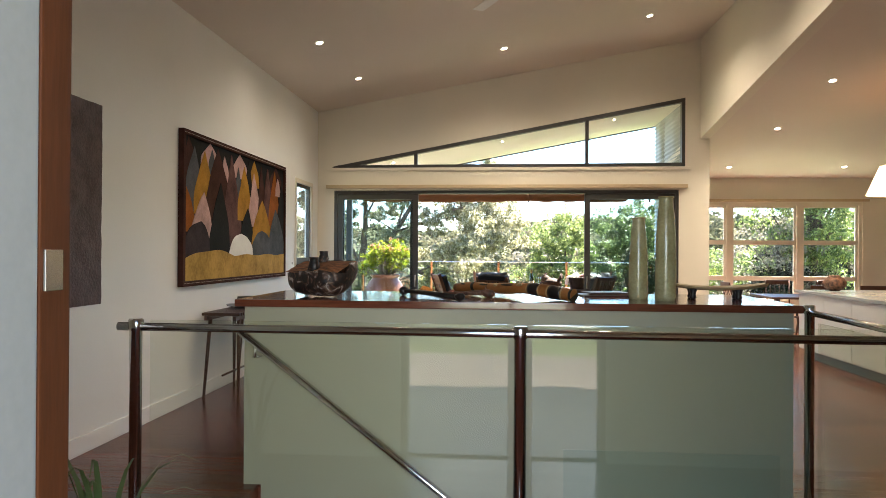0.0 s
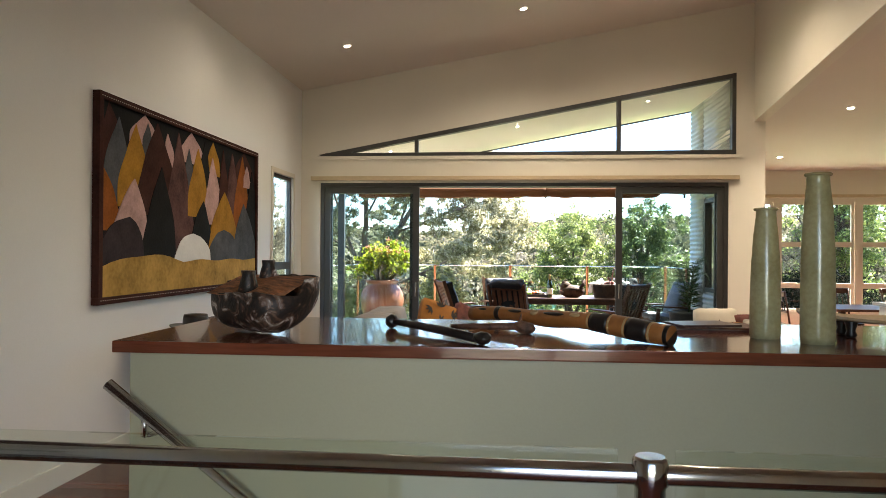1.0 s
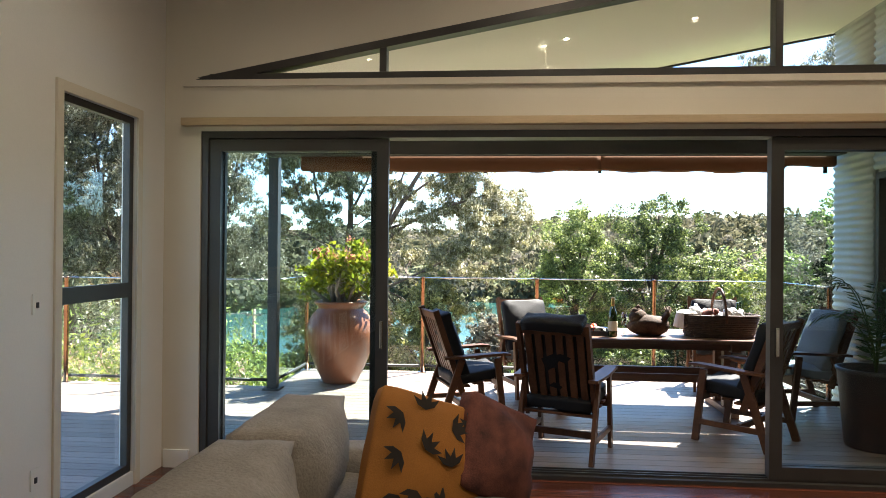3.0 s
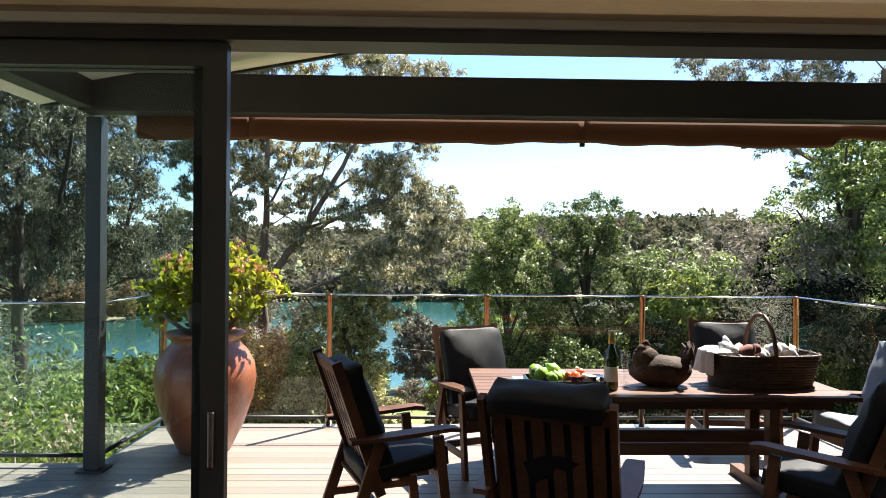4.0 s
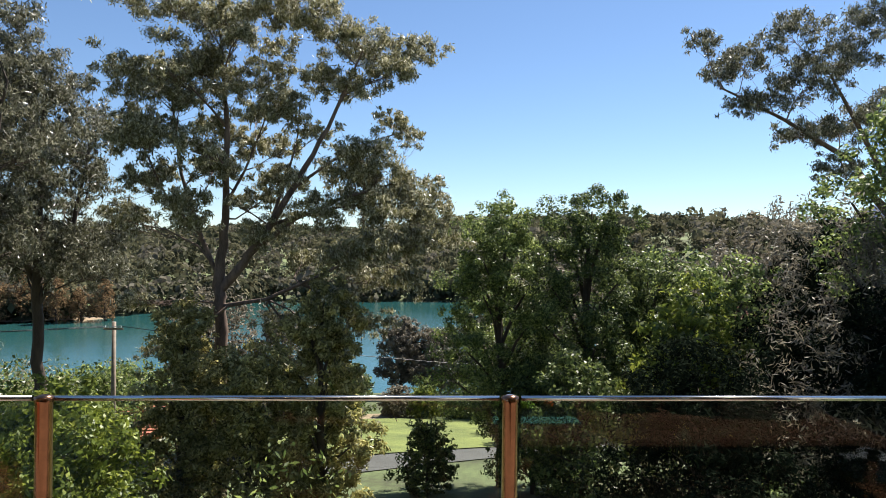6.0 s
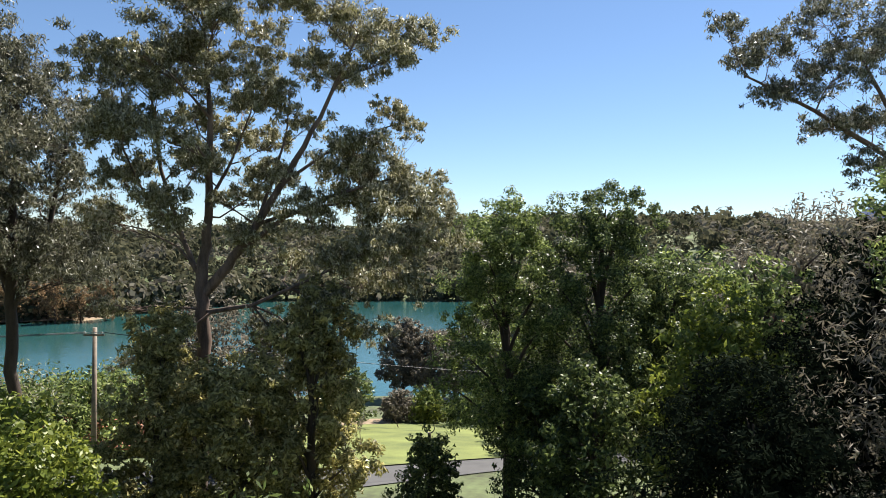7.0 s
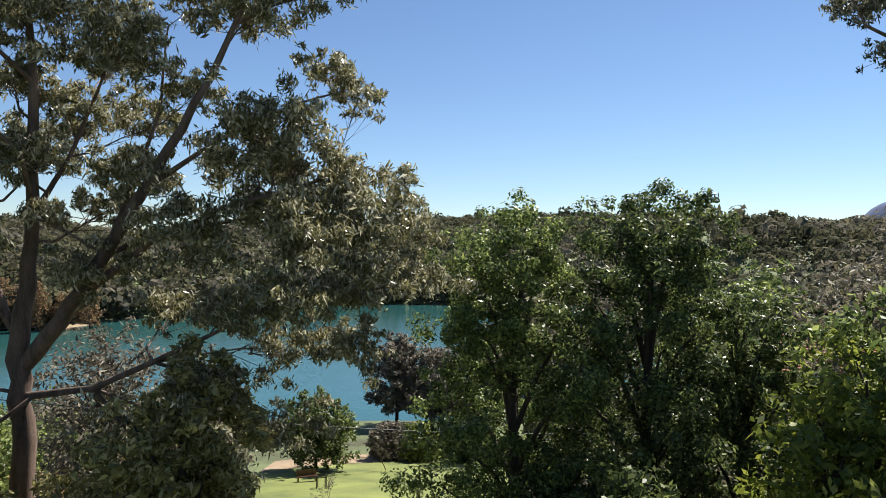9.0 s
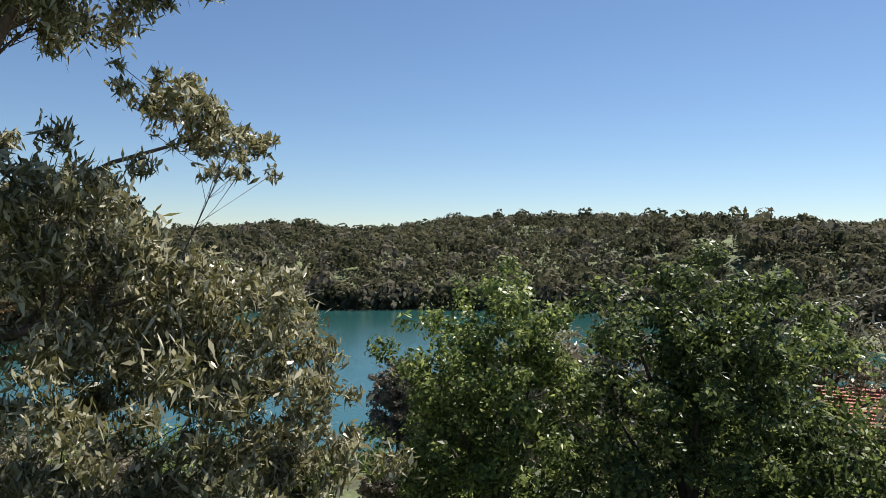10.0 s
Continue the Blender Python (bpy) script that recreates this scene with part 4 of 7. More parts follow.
for k, (x0, x1, y) in enumerate(((DX0 + 0.05, -1.335, 0.06), (DX0 + 0.06, -1.385, 0.12), (1.30, DX1 - 0.05, 0.06), (1.31, DX1 - 0.06, 0.12))):
    leaf = part("door_leaf", bar_frame(bmesh.new(), x0, x1, 0.045, DH - 0.055, YB + y - 0.022, YB + y + 0.022, 0.085), M_ALU, dr)
    if k in (0, 2):
        part("pane", boxes((x0 + 0.08, x1 - 0.08, YB + y - 0.003, YB + y + 0.003, 0.12, DH - 0.13)), M_DOORGLASS, leaf, "lightly tinted glass").visible_shadow = False
        hx = x1 - 0.04 if k == 0 else x0 + 0.04
        part("door_handle", boxes((hx - 0.012, hx + 0.012, YB + y - 0.05, YB + y - 0.022, 0.88, 1.08), bevel=0.006), M_STEEL, leaf, "slim metal pull handle")

# tall side window
sw = thing("window_2", "tall double-hung side window with dark frame", "window", kind="structure")
bm = bmesh.new()
for z0, z1 in ((SWB, 1.30), (1.30, SWT)):
    box(bm, XL - 0.065, XL - 0.02, SW0, SW0 + 0.05, z0, z1)
    box(bm, XL - 0.065, XL - 0.02, SW1 - 0.05, SW1, z0, z1)
    box(bm, XL - 0.065, XL - 0.02, SW0 + 0.05, SW1 - 0.05, z0, z0 + 0.05)
    box(bm, XL - 0.065, XL - 0.02, SW0 + 0.05, SW1 - 0.05, z1 - 0.045, z1)
part("window_frame", bm, M_ALU, sw)
pane("pane", boxes((XL - 0.045, XL - 0.04, SW0 + 0.04, SW1 - 0.04, SWB + 0.04, 1.27)), sw)
pane("pane", boxes((XL - 0.045, XL - 0.04, SW0 + 0.04, SW1 - 0.04, 1.33, SWT - 0.04)), sw)
part("architrave", boxes((XL, XL + 0.015, SW0 - 0.06, SW0, 0.0, SWT + 0.06), (XL, XL + 0.015, SW1, SW1 + 0.06, 0.0, SWT + 0.06), (XL, XL + 0.015, SW0, SW1, SWT, SWT + 0.06), bevel=0.003), M_WALL, sw, "cream painted architrave")

# dining windows: three bays of double-hung sashes
wd = thing("window_3", "row of double-hung dining windows with cream timber frames", "window", kind="structure")
bm = bmesh.new()
bar_frame(bm, WX0, WX1, WB, WT, KY + 0.02, KY + 0.12, 0.06)
for x in (4.31, 5.595):
    box(bm, x - 0.05, x + 0.05, KY + 0.022, KY + 0.118, WB + 0.06, WT - 0.06)
part("window_frame", bm, M_WALL, wd, "cream painted timber frame")
for x0, x1 in ((WX0 + 0.06, 4.26), (4.36, 5.545), (5.645, WX1 - 0.06)):
    for z0, z1 in ((WB + 0.06, 0.98), (0.98, 1.66), (1.66, WT - 0.06)):
        s = part("sash", bar_frame(bmesh.new(), x0, x1, z0, z1, KY + 0.05, KY + 0.09, 0.042), M_WALL, wd)
        pane("pane", boxes((x0 + 0.04, x1 - 0.04, KY + 0.068, KY + 0.073, z0 + 0.04, z1 - 0.04)), s)
structure("pelmet_dining", boxes((WX0 - 0.1, WX1 + 0.1, KY - 0.06, KY, WT + 0.01, WT + 0.06), bevel=0.005), M_TIMBERTRIM, "pale timber blind rail above the dining windows", "trim")
# deck-side window of the dining room
wk = thing("window_4", "dark framed window in the corrugated wall", "window", kind="structure")
bm = bmesh.new()
for y0, y1 in ((11.75, 11.80), (12.35, 12.40), (12.95, 13.0)):
    box(bm, AX - 0.01, AX + 0.10, y0, y1, 0.9, 2.35)
box(bm, AX - 0.01, AX + 0.10, 11.8, 12.95, 2.29, 2.35)
box(bm, AX - 0.01, AX + 0.10, 11.8, 12.95, 0.9, 0.96)
part("window_frame", bm, M_ALU, wk)
pane("pane", boxes((AX + 0.04, AX + 0.046, 11.79, 12.96, 0.95, 2.30)), wk)

# entrance jamb and door leaf
ed = thing("door_2", "timber entrance jamb with a grey door standing open", "entrance door", kind="structure")
part("jamb", boxes((EX0, EX0 + 0.045, YF - 0.06, YF + 0.01, 0, EH), (EX1 - 0.045, EX1, YF - 0.14, YF + 0.01, 0, EH), (EX0 + 0.045, EX1 - 0.045, YF - 0.14, YF + 0.01, EH - 0.045, EH), bevel=0.004), M_DOORWOOD, ed, "reddish stained timber jamb")
part("door_frame", boxes((EX0 - 0.02, EX0 + 0.043, YF - 0.16, YF - 0.062, 0, EH), bevel=0.004), M_GREYFRAME, ed, "grey painted outer frame")
for z in (0.35, 1.42, 2.1):
    part("hinge", boxes((EX0 + 0.0455, EX0 + 0.05, YF - 0.055, YF - 0.015, z - 0.03, z + 0.03), bevel=0.001), M_STEEL, ed, "satin steel hinge plate")

# eave: raking soffit over the deck with its fascia
EY = 13.85


def eave_z(x):
    return clere_z(x) + 0.035


bm = bmesh.new()
prism(bm, [(-3.5, eave_z(-3.5)), (3.5, eave_z(3.5)), (3.5, eave_z(3.5) + 0.16), (-3.5, eave_z(-3.5) + 0.16)], YB + 0.2, EY)
structure("soffit", bm, M_SOFFIT, "cream painted raking soffit over the deck", "soffit")
bm = bmesh.new()
prism(bm, [(-3.5, eave_z(-3.5) - 0.02), (3.5, eave_z(3.5) - 0.02), (3.5, eave_z(3.5) + 0.2), (-3.5, eave_z(-3.5) + 0.2)], EY, EY + 0.03)
structure("fascia", bm, M_BEAM, "dark painted fascia board", "fascia")

# deck
DZ = 0.02
DYE, DXE = 15.08, 2.88
structure("deck_frame", boxes((-3.06, DXE, YB + 0.2, DYE, -0.30, DZ - 0.03), (-9.0, -3.06, YB - 6, 13.9, -0.30, DZ - 0.03)), M_BEAM, "dark joists and bearers under the deck", "deck frame")
structure("veranda_beam", boxes((-3.05, 2.95, 13.50, 13.68, 2.60, 2.87), bevel=0.01), M_BEAM, "deep dark painted veranda beam", "beam")
structure("veranda_beam_side", boxes((-3.10, -2.95, YB + 0.2, 13.50, 2.62, 2.86), bevel=0.01), M_BEAM, "dark painted side beam", "beam")
pst = thing("veranda_post", "dark painted steel veranda post standing on the deck", "post", kind="structure")
part("shaft", boxes((-3.10, -2.99, 13.72, 13.83, DZ, 2.60), bevel=0.008), M_BEAM, pst)
part("foot_plate", boxes((-3.14, -2.95, 13.68, 13.87, DZ, DZ + 0.02), bevel=0.004), M_BEAM, pst)

# rolled awning hanging under the beam
aw = thing("awning", "half rolled rust-brown canvas awning under the veranda beam", "awning")
for x0, x1 in ((-2.73, -1.922), (-1.92, 0.528), (0.53, 2.94)):
    bm = bmesh.new()
    n = 40
    rows = []
    for i in range(n + 1):
        x = x0 + (x1 - x0) * i / n
        sag = 0.012 * math.sin(x * 4.1) * math.sin(x * 1.7 + 1) + 0.006 * math.sin(x * 13)
        zb = 2.44 + sag + (0.05 if x > 2.4 else 0)
        prof = [(13.70, 2.63), (13.73, 2.62), (13.75 + 0.015 * math.sin(x * 9), 2.53), (13.77, zb + 0.02), (13.74, zb), (13.70, zb + 0.02)]
        rows.append([bm.verts.new((x, a, b)) for a, b in prof])
    for r0, r1 in zip(rows, rows[1:]):
        for k in range(6):
            f = bm.faces.new((r0[k], r0[(k + 1) % 6], r1[(k + 1) % 6], r1[k]))
            f.smooth = True
    bm.faces.new(rows[0])
    bm.faces.new(rows[-1])
    part("canvas", bm, M_CANVAS, aw)
for x in (-2.62, -1.921, -0.70, 0.529, 1.75, 2.86):
    part("strap", boxes((x - 0.018, x + 0.018, 13.765, 13.79, 2.43, 2.64), bevel=0.003), M_BEAM, aw, "dark webbing strap")
for x0, x1 in ((-1.85, -0.75), (0.55, 1.6)):
    bm = bmesh.new()
    tube(bm, [(x0, 13.80, 2.61), (x1, 13.80, 2.60)], 0.014, 8)
    part("batten", bm, M_STEEL, aw, "pale metal batten")

# glass balustrade round the deck
RZ = 1.24


def balustrade(name, runs, label):
    t = thing(name, label, "glass balustrade")
    done = set()
    for (x0, y0), (x1, y1), k in runs:
        for i in range(k + 1):
            x, y = x0 + (x1 - x0) * i / k, y0 + (y1 - y0) * i / k
            if (round(x, 2), round(y, 2)) in done:
                continue
            done.add((round(x, 2), round(y, 2)))
            bm = bmesh.new()
            lathe(bm, [(0.026, DZ + 0.008), (0.026, RZ - 0.02), (0.029, RZ - 0.015), (0.029, RZ), (0.01, RZ + 0.006)], 14, (x, y, 0))
            p = part("post", bm, M_COPPER, t)
            part("base_plate", boxes((x - 0.055, x + 0.055, y - 0.055, y + 0.055, DZ, DZ + 0.012), bevel=0.003), M_STEEL, p)
        for i in range(k):
            a, b = Vector((x0 + (x1 - x0) * i / k, y0 + (y1 - y0) * i / k, 0)), Vector((x0 + (x1 - x0) * (i + 1) / k, y0 + (y1 - y0) * (i + 1) / k, 0))
            u = (b - a).normalized()
            a2, b2 = a + u * 0.035, b - u * 0.035
            nrm = Vector((-u.y, u.x, 0)) * 0.005
            bm = bmesh.new()
            lo, hi = Vector((0, 0, 0.12)), Vector((0, 0, RZ - 0.012))
            vs = [bm.verts.new(p) for p in (a2 - nrm + lo, b2 - nrm + lo, b2 - nrm + hi, a2 - nrm + hi, a2 + nrm + lo, b2 + nrm + lo, b2 + nrm + hi, a2 + nrm + hi)]
            for f in ((0, 1, 2, 3), (7, 6, 5, 4), (0, 4, 5, 1), (1, 5, 6, 2), (2, 6, 7, 3), (3, 7, 4, 0)):
                bm.faces.new([vs[j] for j in f])
            g = part("glass_panel", bm, M_RAILGLASS, t, "greenish toughened glass")
            g.visible_shadow = False
            bm = bmesh.new()
            tube(bm, [a2 + Vector((0, 0, RZ - 0.006)), b2 + Vector((0, 0, RZ - 0.006))], 0.009, 8)
            part("top_edge", bm, M_STEEL, t, "slim bright top edge")
            bm = bmesh.new()
            tube(bm, [a2 + Vector((0, 0, 0.105)), b2 + Vector((0, 0, 0.105))], 0.018, 8)
            part("bottom_rail", bm, M_BEAM, t)
    return t


balustrade("balustrade", [((-3.02, 15.05), (-1.51, 15.05), 1), ((-1.51, 15.05), (2.84, 15.05), 3), ((2.84, 15.05), (2.90, 13.75), 1), ((-3.02, 15.05), (-3.05, 13.86), 1), ((-3.05, 13.86), (-8.0, 13.86), 4)], "frameless glass deck balustrade with copper-coloured posts")

# downlights
for x, y in ((-2.0, 9.57), (0.02, 9.5), (1.92, 9.3), (-2.1, 7.85), (1.9, 7.0), (0.0, 7.0)):
    z = roof_z(x)
    L = thing("downlight", "small lit recessed ceiling downlight", "downlight", pose(x, y, z - 0.004, 0, -math.degrees(math.atan(SL)), 0), "ceiling downlights")
    bm = bmesh.new()
    lathe(bm, [(0.032, 0.006), (0.050, 0.002), (0.050, -0.006), (0.034, -0.006)], 20)
    part("trim_ring", bm, M_WHITE, L)
    bm = bmesh.new()
    lathe(bm, [(0.033, -0.0065), (0.030, -0.0095)], 16)
    part("bulb", bm, M_BULB, L, "bright warm bulb")
    s = new("downlight_lamp", bpy.data.lights.new("downlight_lamp", 'SPOT'))
    s.data.energy, s.data.spot_size, s.data.spot_blend, s.data.shadow_soft_size, s.data.color = 12 if x > -1 else 2.2, radians(150), 0.9, 0.04, (1.0, 0.85, 0.65)
    s.matrix_world = pose(x, y, z - 0.03)
for x in (-1.9, 0.0, 1.9):
    L = thing("downlight", "small recessed downlight in the deck soffit", "downlight", pose(x, 12.05, eave_z(x) - 0.002, 0, -math.degrees(math.atan(0.1875)), 0) @ Matrix.Scale(0.65, 4), "soffit downlights")
    bm = bmesh.new()
    lathe(bm, [(0.032, 0.006), (0.055, 0.002), (0.055, -0.006), (0.034, -0.006)], 20)
    part("trim_ring", bm, M_WHITE, L)
    bm = bmesh.new()
    lathe(bm, [(0.033, -0.0065), (0.030, -0.0095)], 16)
    part("bulb", bm, M_BULB, L, "bright warm bulb")
for x, y in ((3.95, 8.7), (4.02, 10.55), (4.03, 12.76), (6.0, 12.76), (6.0, 10.55)):
    z = low_z(y)
    L = thing("downlight", "small lit recessed ceiling downlight", "downlight", pose(x, y, z - 0.004, math.degrees(math.atan(-0.135)), 0, 0), "ceiling downlights")
    bm = bmesh.new()
    lathe(bm, [(0.032, 0.006), (0.050, 0.002), (0.050, -0.006), (0.034, -0.006)], 20)
    part("trim_ring", bm, M_WHITE, L)
    bm = bmesh.new()
    lathe(bm, [(0.033, -0.0065), (0.030, -0.0095)], 16)
    part("bulb", bm, M_BULB, L, "bright warm bulb")
    if x < 5 and y < 12:
        s = new("downlight_lamp", bpy.data.lights.new("downlight_lamp", 'SPOT'))
        s.data.energy, s.data.spot_size, s.data.spot_blend, s.data.shadow_soft_size, s.data.color = 16, radians(140), 0.9, 0.04, (1.0, 0.85, 0.65)
        s.matrix_world = pose(x, y, z - 0.03)

# ---- inside: the things ----
M_VASE = paint("celadon_glaze", (0.42, 0.365, 0.17), 0.25, 0.12, 5, 60, 0.05, tint=(0.48, 0.45, 0.26), coat=0.4)
M_CARVE = paint("burnt_wood", (0.016, 0.009, 0.007), 0.68, 0.7, 22, 40, 0.4, tint=(0.15, 0.07, 0.04))
M_DIDGE = paint("ochre_wood", (0.36, 0.14, 0.038), 0.4, 0.2, 4, 40, 0.08)
M_BLACKWOOD = paint("black_wood", (0.018, 0.014, 0.012), 0.35, 0.2, 6, 60, 0.05)
M_OCHRERING = paint("pale_ochre", (0.45, 0.30, 0.14), 0.6, 0.1, 6, 60, 0.05)
M_STONEBOWL = paint("carved_bowl", (0.36, 0.25, 0.12), 0.5, 0.2, 5, 50, 0.1)
M_SOFA = paint("cream_linen", (0.27, 0.24, 0.205), 0.9, 0.16, 6, 70, 0.6)
M_ORANGE = paint("orange_fabric", (0.30, 0.115, 0.015), 0.85, 0.15, 4, 200, 0.2)
M_MAROON = paint("maroon_fabric", (0.055, 0.012, 0.012), 0.85, 0.4, 9, 200, 0.2, tint=(0.15, 0.045, 0.03))
M_PALECUSH = paint("ivory_fabric", (0.55, 0.50, 0.41), 0.9, 0.06, 4, 200, 0.2)
M_STONE = paint("grey_stone_top", (0.36, 0.37, 0.37), 0.2, 0.06, 4, 80, 0.0)
M_CAB = paint("white_cabinet", (0.66, 0.66, 0.63), 0.4, 0.03, 1, 80, 0.0)
M_KICK = paint("blue_grey_kick", (0.16, 0.20, 0.21), 0.5, 0.05, 2, 80, 0.0)
M_DARKWOOD = paint("dark_furniture_wood", (0.075, 0.030, 0.016), 0.35, 0.25, 3, 40, 0.05, stretch=(1, 1, 1), rand=0.1)
M_GLASSTOP = paint("polished_table", (0.25, 0.24, 0.23), 0.08, 0.05, 2, 60, 0.0, coat=0.6)
M_SHADE = glow("lamp_shade", (1.0, 0.72, 0.42), 0.16)
M_PAGE = paint("magazine", (0.10, 0.05, 0.045), 0.35, 0.3, 8, 60, 0.0)
M_LEAF2 = leafy("strap_leaf", (0.05, 0.09, 0.03), (0.10, 0.14, 0.05), 0.35, 0.25)
M_PLANTER = paint("dark_planter", (0.022, 0.022, 0.024), 0.5, 0.15, 4, 60, 0.05)
M_TEXTURED = paint("purple_hide", (0.105, 0.060, 0.060), 0.6, 0.3, 10, 60, 0.9)

# counter over the stair void
ct = thing("counter", "long painted half wall with a polished red timber top", "counter")
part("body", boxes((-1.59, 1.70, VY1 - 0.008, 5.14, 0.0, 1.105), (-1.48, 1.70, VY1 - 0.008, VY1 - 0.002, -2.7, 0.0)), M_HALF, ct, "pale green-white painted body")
part("timber_top", boxes((-1.64, 1.74, VY1 - 0.05, 5.20, 1.105, 1.15), bevel=0.006), M_TOP, ct, "polished dark red timber slab")
# flat darker olive rectangle set on the lower wall
part("lower_slab", boxes((0.376, 1.627, VY1 - 0.012, VY1 + 0.02, -1.6, 0.272)), M_LOWSLAB, ct, "darker olive rectangle low on the counter")

# stairs down along the counter
stp = thing("staircase", "timber stairs going down beside the counter", "staircase")
for i in range(14):
    x = VX0 + 0.25 * i
    part("tread", boxes((x, x + 0.27, VY0 + 0.04, VY1 - 0.1, -0.18 * (i + 1) - 0.04, -0.18 * (i + 1)), bevel=0.004), M_FLOOR, stp)
hr = thing("handrail", "sloping polished steel stair handrail fixed to the counter wall", "handrail")
bm = bmesh.new()
tube(bm, [(-1.64, VY1 - 0.075, 0.992), (1.25, VY1 - 0.075, -1.23)], 0.022, 14)
part("rail", bm, M_STEEL, hr)
for x in (-1.50, 0.0, 1.1):
    z = 0.992 - 0.769 * (x + 1.64)
    bm = bmesh.new()
    tube(bm, [(x, VY1, z - 0.09), (x, VY1 - 0.06, z - 0.085), (x, VY1 - 0.075, z - 0.02)], 0.009, 8)
    lathe(bm, [(0.03, 0), (0.03, 0.008)], 14, (x, VY1 - 0.03, z - 0.09))
    part("bracket", bm, M_STEEL, hr)

# glass balustrade before the void
sb = thing("stair_balustrade", "glass balustrade with polished steel posts and round top rail", "glass balustrade")


def steel_post(x, y, top):
    bm = bmesh.new()
    lathe(bm, [(0.026, 0.01), (0.026, top - 0.035), (0.031, top - 0.03), (0.031, top + 0.012), (0.025, top + 0.018)], 20, (x, y, 0))
    p = part("post", bm, M_STEEL, sb)
    bm = bmesh.new()
    lathe(bm, [(0.055, 0.0), (0.055, 0.01), (0.03, 0.016)], 20, (x, y, 0))
    part("foot_plate", bm, M_STEEL, p)


for x, y, z in ((-1.58, 2.9, 1.135), (0.08, 2.9, 1.125), (1.76, 2.9, 1.12), (1.75, 4.12, 1.14)):
    steel_post(x, y, z)
for a, b in (((-1.66, 2.9, 1.118), (1.80, 2.9, 1.105)), ((1.75, 4.12, 1.115), (1.77, 2.9, 1.10))):
    bm = bmesh.new()
    tube(bm, [a, b], 0.018, 12)
    part("top_rail", bm, M_STEEL, sb)
for x0, x1 in ((-1.53, 0.03), (0.13, 1.71)):
    g = part("glass_panel", boxes((x0, x1, 2.927, 2.937, 0.08, 1.145)), M_RAILGLASS, sb, "greenish clear glass")
    g.visible_shadow = False
g = part("glass_panel", boxes((1.77, 1.78, 2.97, 4.06, 0.08, 1.06)), M_RAILGLASS, sb, "greenish clear glass")
g.visible_shadow = False

PIG = {"o": paint("pigment_ochre", (0.38, 0.19, 0.025), 0.8, 0.2, 6, 50, 0.2, spec=0.12), "k": paint("pigment_black", (0.012, 0.011, 0.011), 0.8, 0.2, 6, 50, 0.2, spec=0.12), "g": paint("pigment_grey", (0.085, 0.09, 0.10), 0.8, 0.25, 6, 50, 0.2, spec=0.12),
       "p": paint("pigment_pink", (0.50, 0.32, 0.30), 0.8, 0.2, 6, 50, 0.2, spec=0.12), "b": paint("pigment_brown", (0.055, 0.020, 0.015), 0.8, 0.25, 6, 50, 0.2, spec=0.12), "r": paint("pigment_rust", (0.28, 0.085, 0.016), 0.8, 0.2, 6, 50, 0.2, spec=0.12),
       "m": paint("pigment_mauve", (0.115, 0.055, 0.05), 0.8, 0.3, 6, 50, 0.2, spec=0.12), "d": paint("pigment_plum", (0.040, 0.028, 0.030), 0.8, 0.3, 6, 50, 0.2, spec=0.12),
       "w": paint("pigment_white", (0.74, 0.73, 0.71), 0.8, 0.06, 6, 50, 0.2, spec=0.12), "y": paint("pigment_sand", (0.46, 0.28, 0.07), 0.8, 0.25, 5, 30, 0.4, spec=0.12)}

# large painting of pointed hills: a flat canvas with painted shapes in a dark frame
pa = thing("painting", "large painting of pointed hills in ochre, black, grey and pink", "painting")
PY0, PY1, PZ0, PZ1 = 6.17, 9.22, 1.11, 2.58
bm = bmesh.new()
for a in ((PY0, PY1, PZ1 - 0.05, PZ1), (PY0, PY1, PZ0, PZ0 + 0.05), (PY0, PY0 + 0.05, PZ0 + 0.05, PZ1 - 0.05), (PY1 - 0.05, PY1, PZ0 + 0.05, PZ1 - 0.05)):
    box(bm, XL + 0.001, XL + 0.055, *a, bevel=0.004)
part("frame", bm, PIG["b"], pa, "dark stitched frame")
part("canvas", boxes((XL + 0.002, XL + 0.03, PY0 + 0.05, PY1 - 0.05, PZ0 + 0.05, PZ1 - 0.05)), PIG["k"], pa)
# mounds from back to front: pigment, peak along and up, foot from and to, foot height (shares of the canvas)
BACK_HILLS = (("b", 0.033, 1.0, -0.003, 0.111, 0.70), ("p", 0.20, 1.0, 0.121, 0.28, 0.83), ("p", 0.47, 1.0, 0.387, 0.568, 0.80), ("o", 0.626, 0.99, 0.568, 0.684, 0.76), ("b", 0.893, 1.0, 0.783, 1.0, 0.74))
MID_HILLS = (("g", 0.077, 0.94, -0.003, 0.146, 0.48), ("g", 0.214, 0.96, 0.183, 0.246, 0.77), ("r", 0.010, 0.66, -0.021, 0.086, 0.34), ("o", 0.155, 0.93, 0.069, 0.232, 0.47), ("p", 0.322, 0.94, 0.295, 0.364, 0.74),
             ("b", 0.265, 0.98, 0.156, 0.387, 0.44), ("g", 0.453, 0.89, 0.423, 0.492, 0.62), ("m", 0.387, 0.97, 0.301, 0.496, 0.14), ("k", 0.563, 0.97, 0.524, 0.603, 0.67), ("o", 0.515, 0.91, 0.444, 0.592, 0.46),
             ("p", 0.620, 0.88, 0.560, 0.695, 0.42), ("b", 0.706, 0.96, 0.649, 0.783, 0.20), ("m", 0.783, 0.96, 0.731, 0.843, 0.50), ("r", 0.874, 0.96, 0.780, 0.952, 0.30), ("p", 0.916, 0.90, 0.880, 0.952, 0.73), ("k", 0.965, 0.87, 0.896, 1.04, 0.28))
